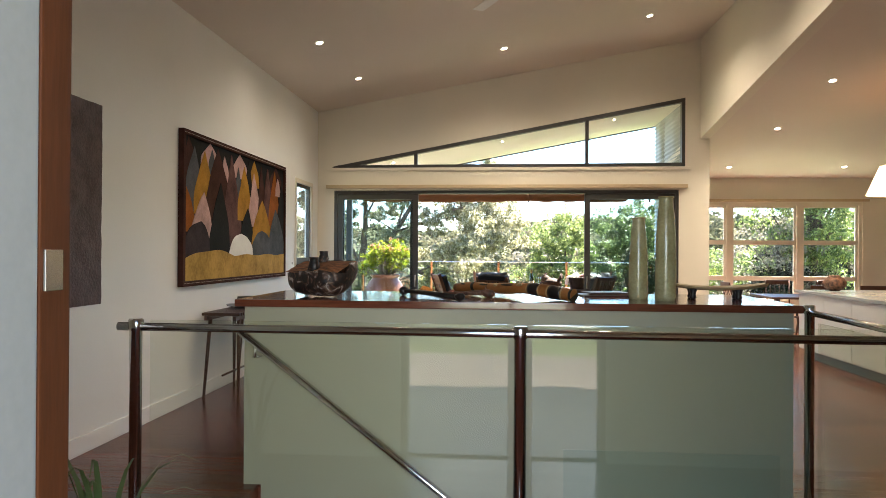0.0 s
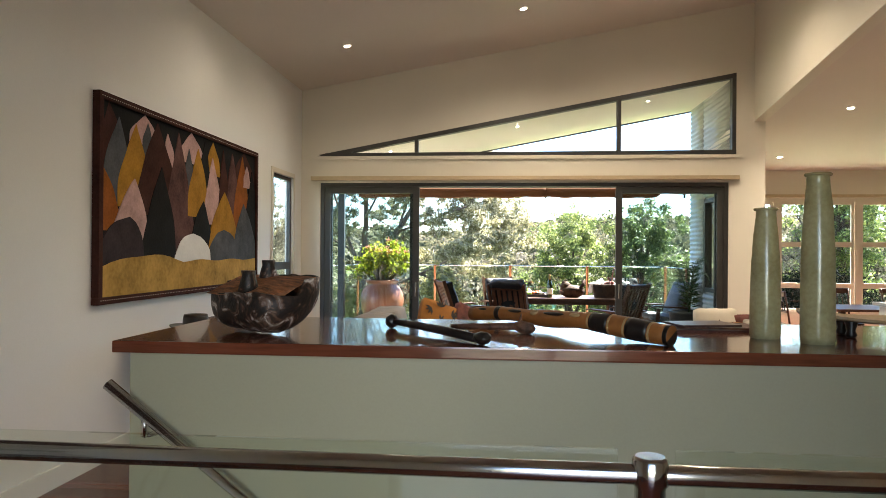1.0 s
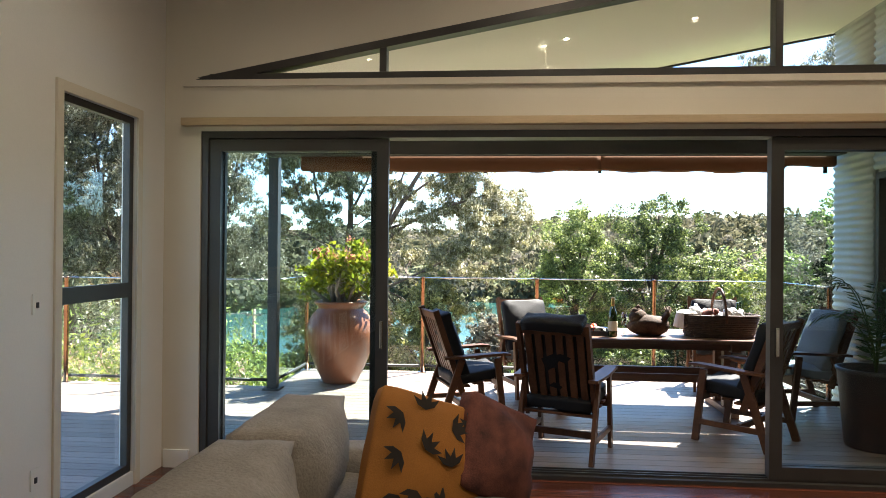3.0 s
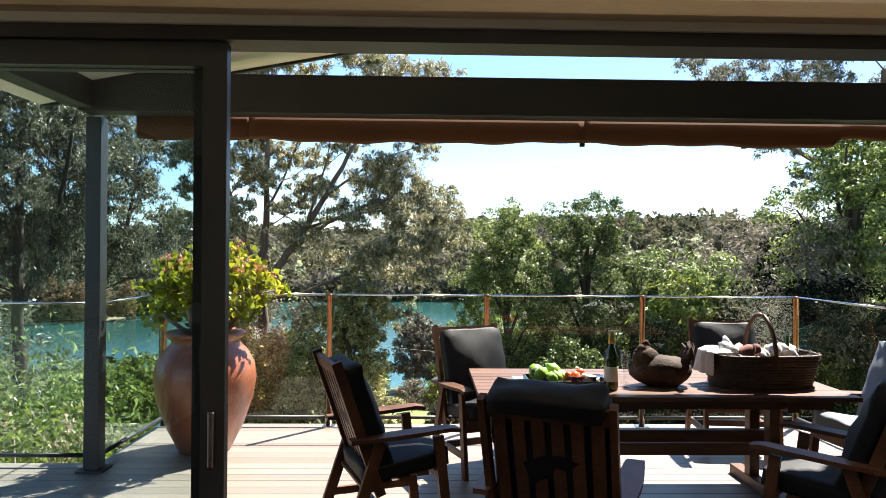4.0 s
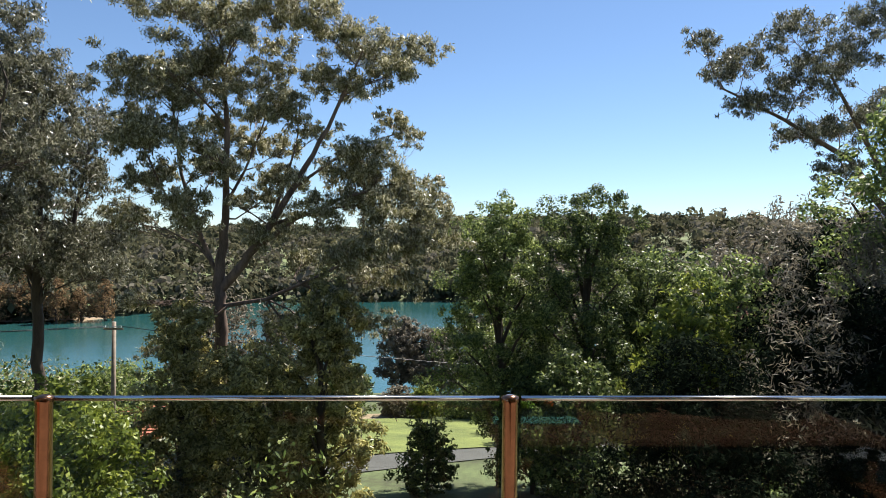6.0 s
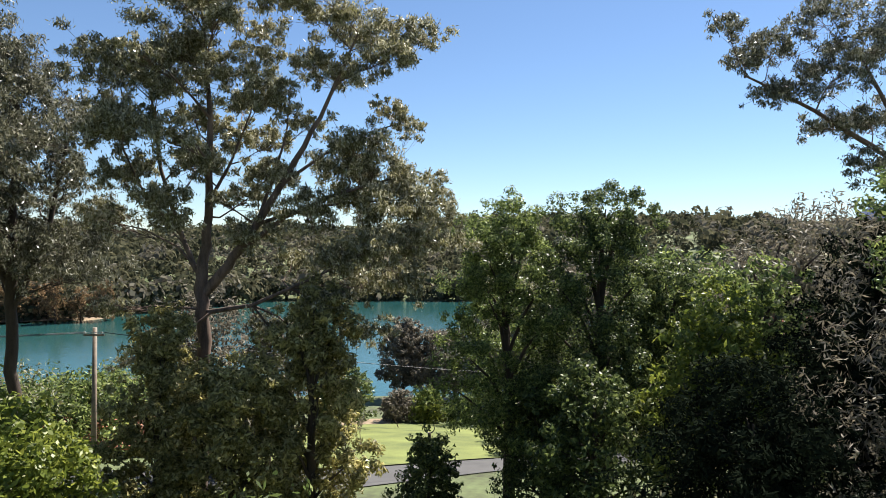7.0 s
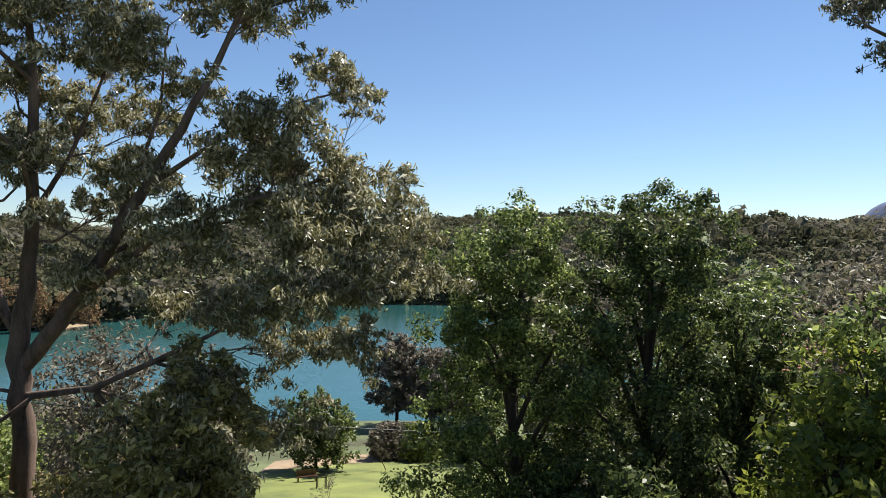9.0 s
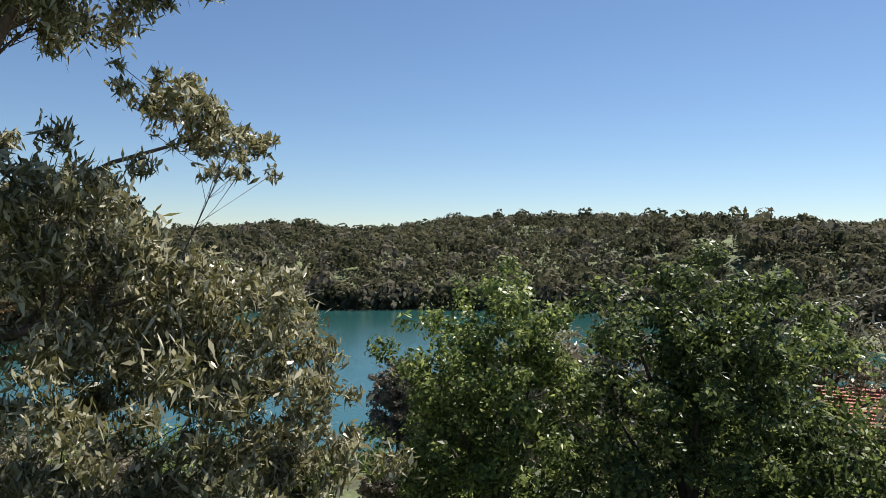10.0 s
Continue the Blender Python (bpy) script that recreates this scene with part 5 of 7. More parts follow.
FRONT_HILLS = (("p", 0.148, 0.63, 0.040, 0.223, 0.20), ("k", 0.287, 0.73, 0.183, 0.376, 0.14), ("k", 0.553, 0.57, 0.458, 0.615, 0.20), ("o", 0.714, 0.66, 0.580, 0.852, 0.14), ("g", 0.884, 0.60, 0.789, 1.02, 0.13),
               ("g", 0.711, 0.39, 0.587, 0.846, 0.14), ("d", 0.124, 0.42, -0.027, 0.199, 0.09), ("w", 0.480, 0.35, 0.364, 0.610, 0.14))
CY0, CZ0, CW, CH = PY0 + 0.05, PZ0 + 0.05, PY1 - PY0 - 0.10, PZ1 - PZ0 - 0.10
for i, (c, u, top_v, u0, u1, low_v) in enumerate(BACK_HILLS + MID_HILLS + FRONT_HILLS):
    round_top = 0.62 if top_v < 0.45 else 0.95 if top_v < 0.7 else 1.25
    left, right = [], []
    for k in range(13):
        f = k / 12
        w = (1 - f ** 2) ** (0.5 + 0.5 * round_top) if round_top > 0.7 else (1 - f ** 2.2) ** 0.55
        zz = CZ0 + CH * min(1.0, low_v + (top_v - low_v) * f)
        wob = 0.004 * math.sin(9 * f + i)
        left.append((CY0 + CW * min(0.999, max(0.0, u + (u0 - u) * w - 0.001 + wob * w)), zz))
        right.append((CY0 + CW * max(0.001, min(1.0, u + (u1 - u) * w + 0.001 + wob * w)), zz))
    bm = bmesh.new()
    prism(bm, left + right[::-1], XL + 0.028, XL + 0.0306 + 0.0004 * i, 'x')
    part("painted_hill", bm, PIG[c], pa)
bm = bmesh.new()
top = [(CY0 + CW * k / 24, CZ0 + CH * (0.155 + 0.05 * math.sin(math.pi * min(1, k / 10)) + 0.022 * min(1, k / 12) + 0.006 * math.sin(k * 1.1))) for k in range(25)]
prism(bm, [(CY0, CZ0 + 0.002)] + top + [(CY0 + CW, CZ0 + 0.002)], XL + 0.028, XL + 0.0306 + 0.0004 * 32, 'x')
part("painted_ground", bm, PIG["y"], pa, "sand-yellow painted ground")
# pale stitches along the frame
M_STITCH = paint("pale_stitch", (0.45, 0.36, 0.30), 0.8, 0.1, 20, 60, 0.0)
bm = bmesh.new()
for k in range(110):
    y0 = PY0 + 0.03 + (PY1 - PY0 - 0.06) * k / 109
    for z0 in (PZ0 + 0.03, PZ1 - 0.03):
        box(bm, XL + 0.054, XL + 0.0565, y0 - 0.006, y0 + 0.006, z0 - 0.003, z0 + 0.003)
tagged(part("stitching", bm, M_STITCH, pa), "pale stitching", kind="stuff")
bm = bmesh.new()
n = 30
bmesh.ops.create_grid(bm, x_segments=n, y_segments=n, size=0.5)
for v in bm.verts:
    a, b = v.co.x + 0.5, v.co.y + 0.5
    v.co = (XL + 0.012 + 0.01 * noise.noise(Vector((a * 9, b * 12, 3))), 3.75 + a * 1.18, 1.06 + b * 1.46)
bmesh.ops.solidify(bm, geom=bm.faces[:], thickness=0.01)
solid("hanging_panel", bm, M_TEXTURED, "purple-brown embossed wall panel", "wall art")

# carved vessel on the counter
TZ = 1.15


def marbled_material():
    """Burnt bark: charcoal, brown and bone white in swirling streaks."""
    m, n, l, b = shader("marbled_bark")
    tc, nz, fine_ = n.new("ShaderNodeTexCoord"), n.new("ShaderNodeTexNoise"), n.new("ShaderNodeTexNoise")
    nz.inputs["Scale"].default_value, nz.inputs["Detail"].default_value, nz.inputs["Distortion"].default_value = 13.0, 4.0, 1.6
    fine_.inputs["Scale"].default_value = 90.0
    l.new(tc.outputs["Object"], nz.inputs["Vector"])
    l.new(tc.outputs["Object"], fine_.inputs["Vector"])
    rp = n.new("ShaderNodeValToRGB")
    e = rp.color_ramp.elements
    e[0].position, e[0].color = 0.40, (0.010, 0.008, 0.007, 1)
    e[1].position, e[1].color = 0.68, (0.50, 0.44, 0.40, 1)
    for p, c in ((0.52, (0.030, 0.016, 0.011, 1)), (0.57, (0.11, 0.055, 0.035, 1)), (0.61, (0.16, 0.12, 0.10, 1))):
        e.new(p).color = c
    l.new(nz.outputs[0], rp.inputs[0])
    l.new(rp.outputs[0], b.inputs["Base Color"])
    b.inputs["Roughness"].default_value = 0.5
    bp = n.new("ShaderNodeBump")
    bp.inputs["Strength"].default_value, bp.inputs["Distance"].default_value = 0.35, 0.01
    l.new(fine_.outputs[0], bp.inputs["Height"])
    l.new(bp.outputs[0], b.inputs["Normal"])
    return m


M_MARBLED = marbled_material()
M_RUSTLID = paint("rust_bark", (0.30, 0.085, 0.025), 0.55, 0.55, 14, 60, 0.4, tint=(0.48, 0.19, 0.08), stretch=(1, 4, 1))


def carved_vessel():
    t = thing("carved_vessel", "marbled black, brown and white bark vessel on the counter", "carving", pose(-1.20, 4.55, TZ, 0, 0, -32))
    bm = bmesh.new()
    rows = []
    for i in range(21):
        a = -1 + 2 * i / 20
        full = (1 - abs(a) ** (3.2 if a < 0 else 4.5)) ** 0.5 if abs(a) < 1 else 0.12
        full = max(0.14, full)
        half = 0.175 * full * (0.92 + 0.12 * a)
        dep = 0.185 * max(0.30, full) * (0.94 + 0.08 * a)
        lift = 0.205 - 0.02 * a * a + 0.012 * a
        ring = [(a * 0.262, -math.cos(math.pi * k / 14) * half, lift - 0.03 * math.cos(math.pi * k / 14) - math.sin(math.pi * k / 14) ** 0.7 * dep) for k in range(15)]
        rows.append([bm.verts.new(Vector(p) + Vector((0, 0, 0.008 * noise.noise(Vector(p) * 22)))) for p in ring])
    for r0, r1 in zip(rows, rows[1:]):
        for k in range(14):
            bm.faces.new((r0[k], r0[k + 1], r1[k + 1], r1[k])).smooth = True
    bm.faces.new(rows[0])
    bm.faces.new(rows[-1])
    low = min(v.co.z for v in bm.verts)
    for v in bm.verts:
        v.co.z -= low * max(0.0, 1 - v.co.z / 0.2)
    bmesh.ops.recalc_face_normals(bm, faces=bm.faces[:])
    bmesh.ops.solidify(bm, geom=bm.faces[:], thickness=0.016)
    part("shell", bm, M_MARBLED, t)
    bm = bmesh.new()
    rows = []
    for i in range(13):
        a = -0.92 + 1.84 * i / 12
        half = 0.160 * max(0.1, 1 - abs(a) ** 4) ** 0.5
        rows.append([bm.verts.new((a * 0.262, half * q, 0.196 + 0.036 * q + 0.02 * (1 - q * q) * (1 - a * a) + 0.005 * noise.noise(Vector((a * 5, q * 3, 1))))) for q in (-1, -0.6, -0.2, 0.2, 0.6, 1)])
    for r0, r1 in zip(rows, rows[1:]):
        for k in range(5):
            bm.faces.new((r0[k], r0[k + 1], r1[k + 1], r1[k])).smooth = True
    bmesh.ops.solidify(bm, geom=bm.faces[:], thickness=0.012)
    part("lid", bm, M_RUSTLID, t, "rust-orange lid with carved lines")
    for x, y, z in ((-0.065, 0.09, 0.205), (0.045, -0.10, 0.165)):
        bm = bmesh.new()
        tube(bm, [(x, y, z), (x, y, z + 0.05), (x, y, z + 0.072), (x, y, z + 0.095)], [0.046, 0.034, 0.027, 0.030], 14)
        part("neck", bm, M_MARBLED, t)


carved_vessel()


def painted_tube(name, label, cat, a, b, r, rings, bow=0.02):
    t = thing(name, label, cat)
    a, b = Vector(a), Vector(b)
    n = 26

    def at(s):
        p = a.lerp(b, s)
        p.z += bow * math.sin(s * math.pi) + 0.006 * math.sin(s * 11)
        p.x += 0.02 * math.sin(s * 7)
        return p

    def rr(s):
        return r[0] + (r[1] - r[0]) * s + 0.003 * math.sin(s * 17)
    bm = bmesh.new()
    tube(bm, [at(i / n) for i in range(n + 1)], [rr(i / n) for i in range(n + 1)], 16)
    part("body", bm, M_DIDGE, t)
    for s0, s1, mat in rings:
        bm = bmesh.new()
        tube(bm, [at(s0 + (s1 - s0) * i / 5) for i in range(6)], [rr(s0 + (s1 - s0) * i / 5) + 0.0012 for i in range(6)], 16)
        part("painted_band", bm, mat, t)
    # painted marks on the side and top of the wood
    side = (b - a).normalized().cross(Vector((0, 0, 1)))
    if side.y > 0:
        side = -side
    yaw = math.degrees(math.atan2((b - a).y, (b - a).x))
    for s0, ln, wd, mat in ((0.08, 0.03, 0.010, M_BLACKWOOD), (0.27, 0.05, 0.013, M_BLACKWOOD), (0.40, 0.024, 0.020, M_OCHRERING), (0.40, 0.015, 0.0125, M_BLACKWOOD), (0.53, 0.07, 0.013, M_BLACKWOOD), (0.64, 0.03, 0.016, M_OCHRERING), (0.64, 0.02, 0.010, M_DIDGE)):
        bm = bmesh.new()
        extra = 0.002 if wd in (0.0125, 0.010) else 0.0
        out = side * 0.72 + Vector((0, 0, 0.69))
        ball(bm, at(s0) + out * (rr(s0) - 0.004 + extra), (ln, wd, wd * 0.62), (0, 0, yaw))
        part("painted_mark", bm, mat, t)
    return t


painted_tube("didgeridoo", "painted ochre didgeridoo with black bands lying on the counter", "instrument", (-0.33, 5.12, TZ + 0.036), (0.43, 4.30, TZ + 0.044), (0.030, 0.042),
             [(0.15, 0.175, M_BLACKWOOD), (0.70, 0.707, M_OCHRERING), (0.71, 0.785, M_BLACKWOOD), (0.788, 0.795, M_OCHRERING), (0.845, 0.852, M_OCHRERING), (0.855, 0.93, M_BLACKWOOD), (0.933, 0.94, M_OCHRERING), (0.985, 1.0, M_BLACKWOOD)])
cb = thing("wooden_club", "dark wooden club with a round knob lying on the counter", "club")
bm = bmesh.new()
tube(bm, [(-0.655, 4.735, TZ + 0.030), (-0.55, 4.61, TZ + 0.031), (-0.40, 4.43, TZ + 0.027), (-0.27, 4.27, TZ + 0.020)], [0.013, 0.016, 0.018, 0.017], 12)
part("shaft", bm, M_BLACKWOOD, cb)
bm = bmesh.new()
ball(bm, (-0.67, 4.755, TZ + 0.031), (0.030, 0.030, 0.030), lump=0.15)
part("knob", bm, M_BLACKWOOD, cb)
bm = bmesh.new()
ball(bm, (-0.25, 4.245, TZ + 0.025), (0.038, 0.027, 0.024), (0, 0, -40), lump=0.25)
part("carved_head", bm, M_BLACKWOOD, cb)
cs = thing("carved_stick", "slim carved stick with an animal-head end on the counter", "carving")
bm = bmesh.new()
tube(bm, [(-0.40, 4.70, TZ + 0.016), (-0.24, 4.68, TZ + 0.022), (-0.115, 4.63, TZ + 0.03)], [0.012, 0.014, 0.018], 10)
part("shaft", bm, M_CARVE, cs)
bm = bmesh.new()
ball(bm, (-0.085, 4.62, TZ + 0.026), (0.05, 0.028, 0.026), (0, 10, -12), lump=0.2)
part("carved_head", bm, M_CARVE, cs)
bm = bmesh.new()
tube(bm, [(-0.105, 4.62, TZ + 0.045), (-0.10, 4.625, TZ + 0.085)], [0.010, 0.002], 6)
part("ear", bm, M_CARVE, cs)


def vase(x, y, h, r):
    t = thing("vase", "tall slender celadon green ceramic vase on the counter", "vase", pose(x, y, TZ), "pair of tall vases")
    bm = bmesh.new()
    prof = [(r * 0.92, 0.0), (r * 1.0, h * 0.04), (r * 1.04, h * 0.3), (r * 0.98, h * 0.55), (r * 0.84, h * 0.8), (r * 0.68, h * 0.94), (r * 0.66, h * 0.985), (r * 0.70, h), (r * 0.62, h * 0.995), (r * 0.58, h * 0.9), (r * 0.1, h * 0.88)]
    lathe(bm, prof, 8)
    for v in bm.verts:
        v.co.x += 0.006 * noise.noise(v.co * 5)
    part("body", bm, M_VASE, t)
    bm = bmesh.new()
    tube(bm, [(r * 0.68 * math.cos(a), r * 0.68 * math.sin(a), h) for a in [math.pi * 2 * k / 16 for k in range(17)]], 0.006, 6)
    part("rim", bm, M_VASE, t)


vase(0.89, 4.62, 0.525, 0.061)
vase(1.03, 4.47, 0.65, 0.065)
fb = thing("footed_dish", "shallow boat-shaped wooden dish on four feet", "dish", pose(1.40, 4.72, TZ, 0, 0, -8))
bm = bmesh.new()
bmesh.ops.create_grid(bm, x_segments=24, y_segments=12, size=1.0)
for v in bm.verts:
    a, b = v.co.x, v.co.y
    e = math.sqrt(max(0.03, 1 - a * a * 0.85))
    v.co = (0.32 * a, 0.14 * b * e, 0.068 + 0.030 * a * a + 0.012 * b * b)
bmesh.ops.solidify(bm, geom=bm.faces[:], thickness=0.012)
part("bowl", bm, M_STONEBOWL, fb)
for x, y in ((-0.14, -0.06), (-0.14, 0.06), (0.14, -0.06), (0.14, 0.06)):
    bm = bmesh.new()
    lathe(bm, [(0.016, 0), (0.024, 0.012), (0.016, 0.03), (0.026, 0.062), (0.026, 0.07)], 12, (x, y, 0))
    part("foot", bm, M_BLACKWOOD, fb)
for i, (x, y, w, d, a) in enumerate(((0.74, 4.94, 0.40, 0.28, 8), (0.78, 4.95, 0.33, 0.25, -6), (0.72, 4.93, 0.28, 0.20, 14))):
    bm = bmesh.new()
    box(bm, -w / 2, w / 2, -d / 2, d / 2, 0, 0.009, bevel=0.002)
    ob = solid("magazine", bm, M_PAGE if i != 1 else M_CARVE, "flat dark magazine lying in a stack on the counter", "magazine", group="stack of magazines")
    ob.matrix_basis = pose(x, y, TZ + 0.0095 * i, 0, 0, a)


# rustic slatted tables along the wall, hat on one
def slat_table(x, y, ln, wd, h, n):
    t = thing("slat_table", "small rustic table with a slatted dark timber top and splayed legs", "table", pose(x, y, 0), "tables along the wall")
    for i in range(n):
        s = -ln / 2 + ln * (i + 0.5) / n
        part("slat", boxes((-wd / 2, wd / 2, s - ln / n * 0.32, s + ln / n * 0.32, h - 0.03, h), bevel=0.004), M_DARKWOOD, t)
    for sx in (-1, 1):
        part("rail", boxes((sx * wd * 0.38 - 0.015, sx * wd * 0.38 + 0.015, -ln / 2, ln / 2, h - 0.075, h - 0.031), bevel=0.004), M_DARKWOOD, t)
        for sy in (-1, 1):
            bm = bmesh.new()
            tube(bm, [(sx * wd * 0.38, sy * ln * 0.36, h - 0.05), (sx * wd * 0.46, sy * ln * 0.46, 0)], [0.02, 0.014], 8)
            part("leg", bm, M_DARKWOOD, t)
    bm = bmesh.new()
    tube(bm, [(0.0, -ln * 0.42, 0.22), (0.0, ln * 0.42, 0.22)], 0.011, 8)
    part("stretcher", bm, M_DARKWOOD, t)


slat_table(-2.74, 7.83, 0.72, 0.36, 0.87, 14)
slat_table(-2.73, 7.0, 0.85, 0.38, 0.84, 14)
hat = thing("hat", "dark broad-brimmed felt hat lying on a slatted table", "hat", pose(-2.70, 7.20, 0.84))
bm = bmesh.new()
lathe(bm, [(0.20, 0.022), (0.205, 0.028), (0.15, 0.012), (0.105, 0.012), (0.10, 0.09), (0.092, 0.125), (0.06, 0.118), (0.01, 0.105)], 28)
for v in bm.verts:
    if v.co.z < 0.035:
        v.co.z += 0.35 * v.co.x * v.co.x
part("felt", bm, M_BLACKWOOD, hat)
bm = bmesh.new()
lathe(bm, [(0.106, 0.014), (0.106, 0.035), (0.1, 0.036)], 28)
part("band", bm, M_CARVE, hat)
for y, z in ((9.66, 1.28), (9.66, 0.36)):
    o = thing("switch_plate" if z > 1 else "power_outlet", "small white plastic plate fixed to the wall", "wall plate", pose(XL, y, z))
    part("plate", boxes((0, 0.008, -0.035, 0.035, -0.055, 0.055), bevel=0.003), M_WHITE, o)
    part("switch", boxes((0.008, 0.013, -0.01, 0.01, -0.02, 0.01), bevel=0.002), M_PLANTER, o)


# sofas
def soft_block(bm, x0, x1, y0, y1, z0, z1, puff=0.03, seed=0):
    """A padded block: rounded, swollen and slightly creased."""
    r = bmesh.ops.create_cube(bm, size=2.0)
    vs = r["verts"]
    es = list({e for v in vs for e in v.link_edges})
    bmesh.ops.subdivide_edges(bm, edges=es, cuts=7, use_grid_fill=True)
    c, h = Vector(((x0 + x1) / 2, (y0 + y1) / 2, (z0 + z1) / 2)), Vector(((x1 - x0) / 2, (y1 - y0) / 2, (z1 - z0) / 2))
    for v in bm.verts[:]:
        p = v.co.copy()
        edge = sorted((abs(p.x), abs(p.y), abs(p.z)))
        q = Vector((p.x * h.x, p.y * h.y, p.z * h.z)) * (1 - 0.045 * (edge[1] ** 8) * (edge[2] ** 2))
        thin = min(h)
        nrm = Vector([p[j] ** 3 if h[j] <= thin * 1.01 else 0.12 * p[j] ** 9 for j in range(3)])
        sag = (1 - p[(list(h).index(thin) + 1) % 3] ** 2) * (1 - p[(list(h).index(thin) + 2) % 3] ** 2)
        q = q + nrm * puff * sag + Vector((0.004, 0.004, 0.008)) * noise.noise(q * 11 + Vector((seed, 0, 0))) + nrm * 0.022 * noise.noise(Vector((q.x * 5 + q.y * 3, q.y * 6, q.z * 13 + q.x * 4)) + Vector((seed, 3, 0)))
        v.co = c + q
        for f in v.link_faces:
            f.smooth = True
    return bm


def sofa(x, y, ln, turn, seats, front, tall):
    t = thing("sofa", "cream linen sofa with loose cushions on the timber floor", "sofa", pose(x, y, 0, 0, 0, turn), "pair of sofas")
    part("base", soft_block(bmesh.new(), -ln / 2, ln / 2, -0.46, front - 0.02, 0.06, 0.30, 0.005), M_SOFA, t)
    part("back", soft_block(bmesh.new(), -ln / 2, ln / 2, -0.48, -0.26, 0.10, 0.70, 0.015), M_SOFA, t)
    for s in (-1, 1):
        part("arm", soft_block(bmesh.new(), s * ln / 2 - 0.11, s * ln / 2 + 0.11, -0.46, front, 0.06, 0.58, 0.025), M_SOFA, t)
        part("foot", boxes((s * (ln / 2 - 0.05) - 0.03, s * (ln / 2 - 0.05) + 0.03, front - 0.15, front - 0.09, 0, 0.07)), M_DARKWOOD, t)
        part("foot", boxes((s * (ln / 2 - 0.05) - 0.03, s * (ln / 2 - 0.05) + 0.03, -0.40, -0.34, 0, 0.07)), M_DARKWOOD, t)
    w = (ln - 0.22) / seats
    for i in range(seats):
        a = -ln / 2 + 0.11 + w * i
        part("seat_cushion", soft_block(bmesh.new(), a + 0.005, a + w - 0.005, -0.25, front + 0.01, 0.30, 0.48, 0.05, i), M_SOFA, t)
        part("back_cushion", soft_block(bmesh.new(), a + 0.01, a + w - 0.01, -0.44, -0.14, 0.44, tall, 0.085, i + 5), M_SOFA, t)


sofa(-1.16, 8.35, 2.75, -90, 3, 0.70, 0.87)
sofa(2.16, 8.1, 2.5, 90, 2, 0.56, 0.82)


def pillow(x, y, z, size, rot, mat, label, leafy_pattern=False):
    t = thing("cushion", label, "cushion", pose(x, y, z, *rot))
    part("cover", soft_block(bmesh.new(), -size / 2, size / 2, -0.045, 0.045, -size / 2, size / 2, 0.06, x * 7), mat, t)
    if leafy_pattern:
        r = random.Random(int(x * 100 + z * 37))
        for i in range(12):
            a, b, g = ((i % 4 - 1.5) * 0.22 + r.uniform(-0.04, 0.04)) * size, ((i // 4 - 1.0) * 0.29 + 0.07 * (i % 2) + r.uniform(-0.04, 0.02)) * size, r.uniform(0, 360)
            for s in (-1, 1):
                bm = bmesh.new()
                for j in range(4):
                    an = radians(g + j * 34 - 50)
                    d = Vector((math.cos(an), 0, math.sin(an))) * 0.085
                    n_ = Vector((-d.z, 0, d.x)) * 0.16
                    dome = 0.062 * (1 - (2 * a / size) ** 2) * (1 - (2 * b / size) ** 2)
                    o = Vector((a, s * (0.045 + dome + 0.010), b))
                    f = [bm.verts.new(p) for p in (o, o + d * 0.5 + n_, o + d, o + d * 0.5 - n_)]
                    bm.faces.new(f)
                part("leaf_print", bm, M_BLACKWOOD, t)
    return t


pillow(-0.86, 9.18, 0.66, 0.56, (-22, 20, 30), M_ORANGE, "orange cushion printed with dark leaves on the sofa", True)
pillow(-0.56, 9.40, 0.66, 0.44, (-20, 26, 40), M_MAROON, "maroon patterned cushion on the sofa")
pillow(-1.22, 7.42, 0.64, 0.42, (-14, 22, -24), M_PALECUSH, "pale gold cushion leaning on the sofa arm")
pillow(-0.92, 7.50, 0.61, 0.44, (-22, 30, -20), M_MAROON, "maroon patterned cushion on the sofa")
pillow(2.03, 9.16, 0.70, 0.44, (-10, 0, 8), M_PALECUSH, "ivory cushion leaning on the sofa arm")
pillow(2.04, 8.98, 0.55, 0.50, (-26, 0, 4), M_ORANGE, "orange cushion printed with dark leaves on the sofa", True)
pillow(2.40, 9.22, 0.66, 0.40, (-8, 0, 12), M_MAROON, "maroon patterned throw cushion on the sofa")
cf = thing("coffee_table", "low rectangular coffee table with a polished top", "table", pose(0.78, 8.35, 0))
part("tabletop", boxes((-0.48, 0.48, -0.78, 0.78, 0.36, 0.40), bevel=0.006), M_GLASSTOP, cf)
for sx in (-1, 1):
    for sy in (-1, 1):
        part("leg", boxes((sx * 0.43 - 0.035, sx * 0.43 + 0.035, sy * 0.72 - 0.035, sy * 0.72 + 0.035, 0, 0.36), bevel=0.005), M_DARKWOOD, cf)
part("shelf", boxes((-0.40, 0.40, -0.70, 0.70, 0.10, 0.125)), M_DARKWOOD, cf)
sd = thing("side_table", "small round dark side table beside the sofa", "table", pose(1.72, 9.72, 0))
bm = bmesh.new()
lathe(bm, [(0.22, 0.56), (0.225, 0.57), (0.225, 0.585), (0.21, 0.59)], 28)
part("tabletop", bm, M_GLASSTOP, sd)
bm = bmesh.new()
lathe(bm, [(0.16, 0.0), (0.16, 0.012), (0.02, 0.03), (0.018, 0.56)], 20)
part("pedestal", bm, M_DARKWOOD, sd)

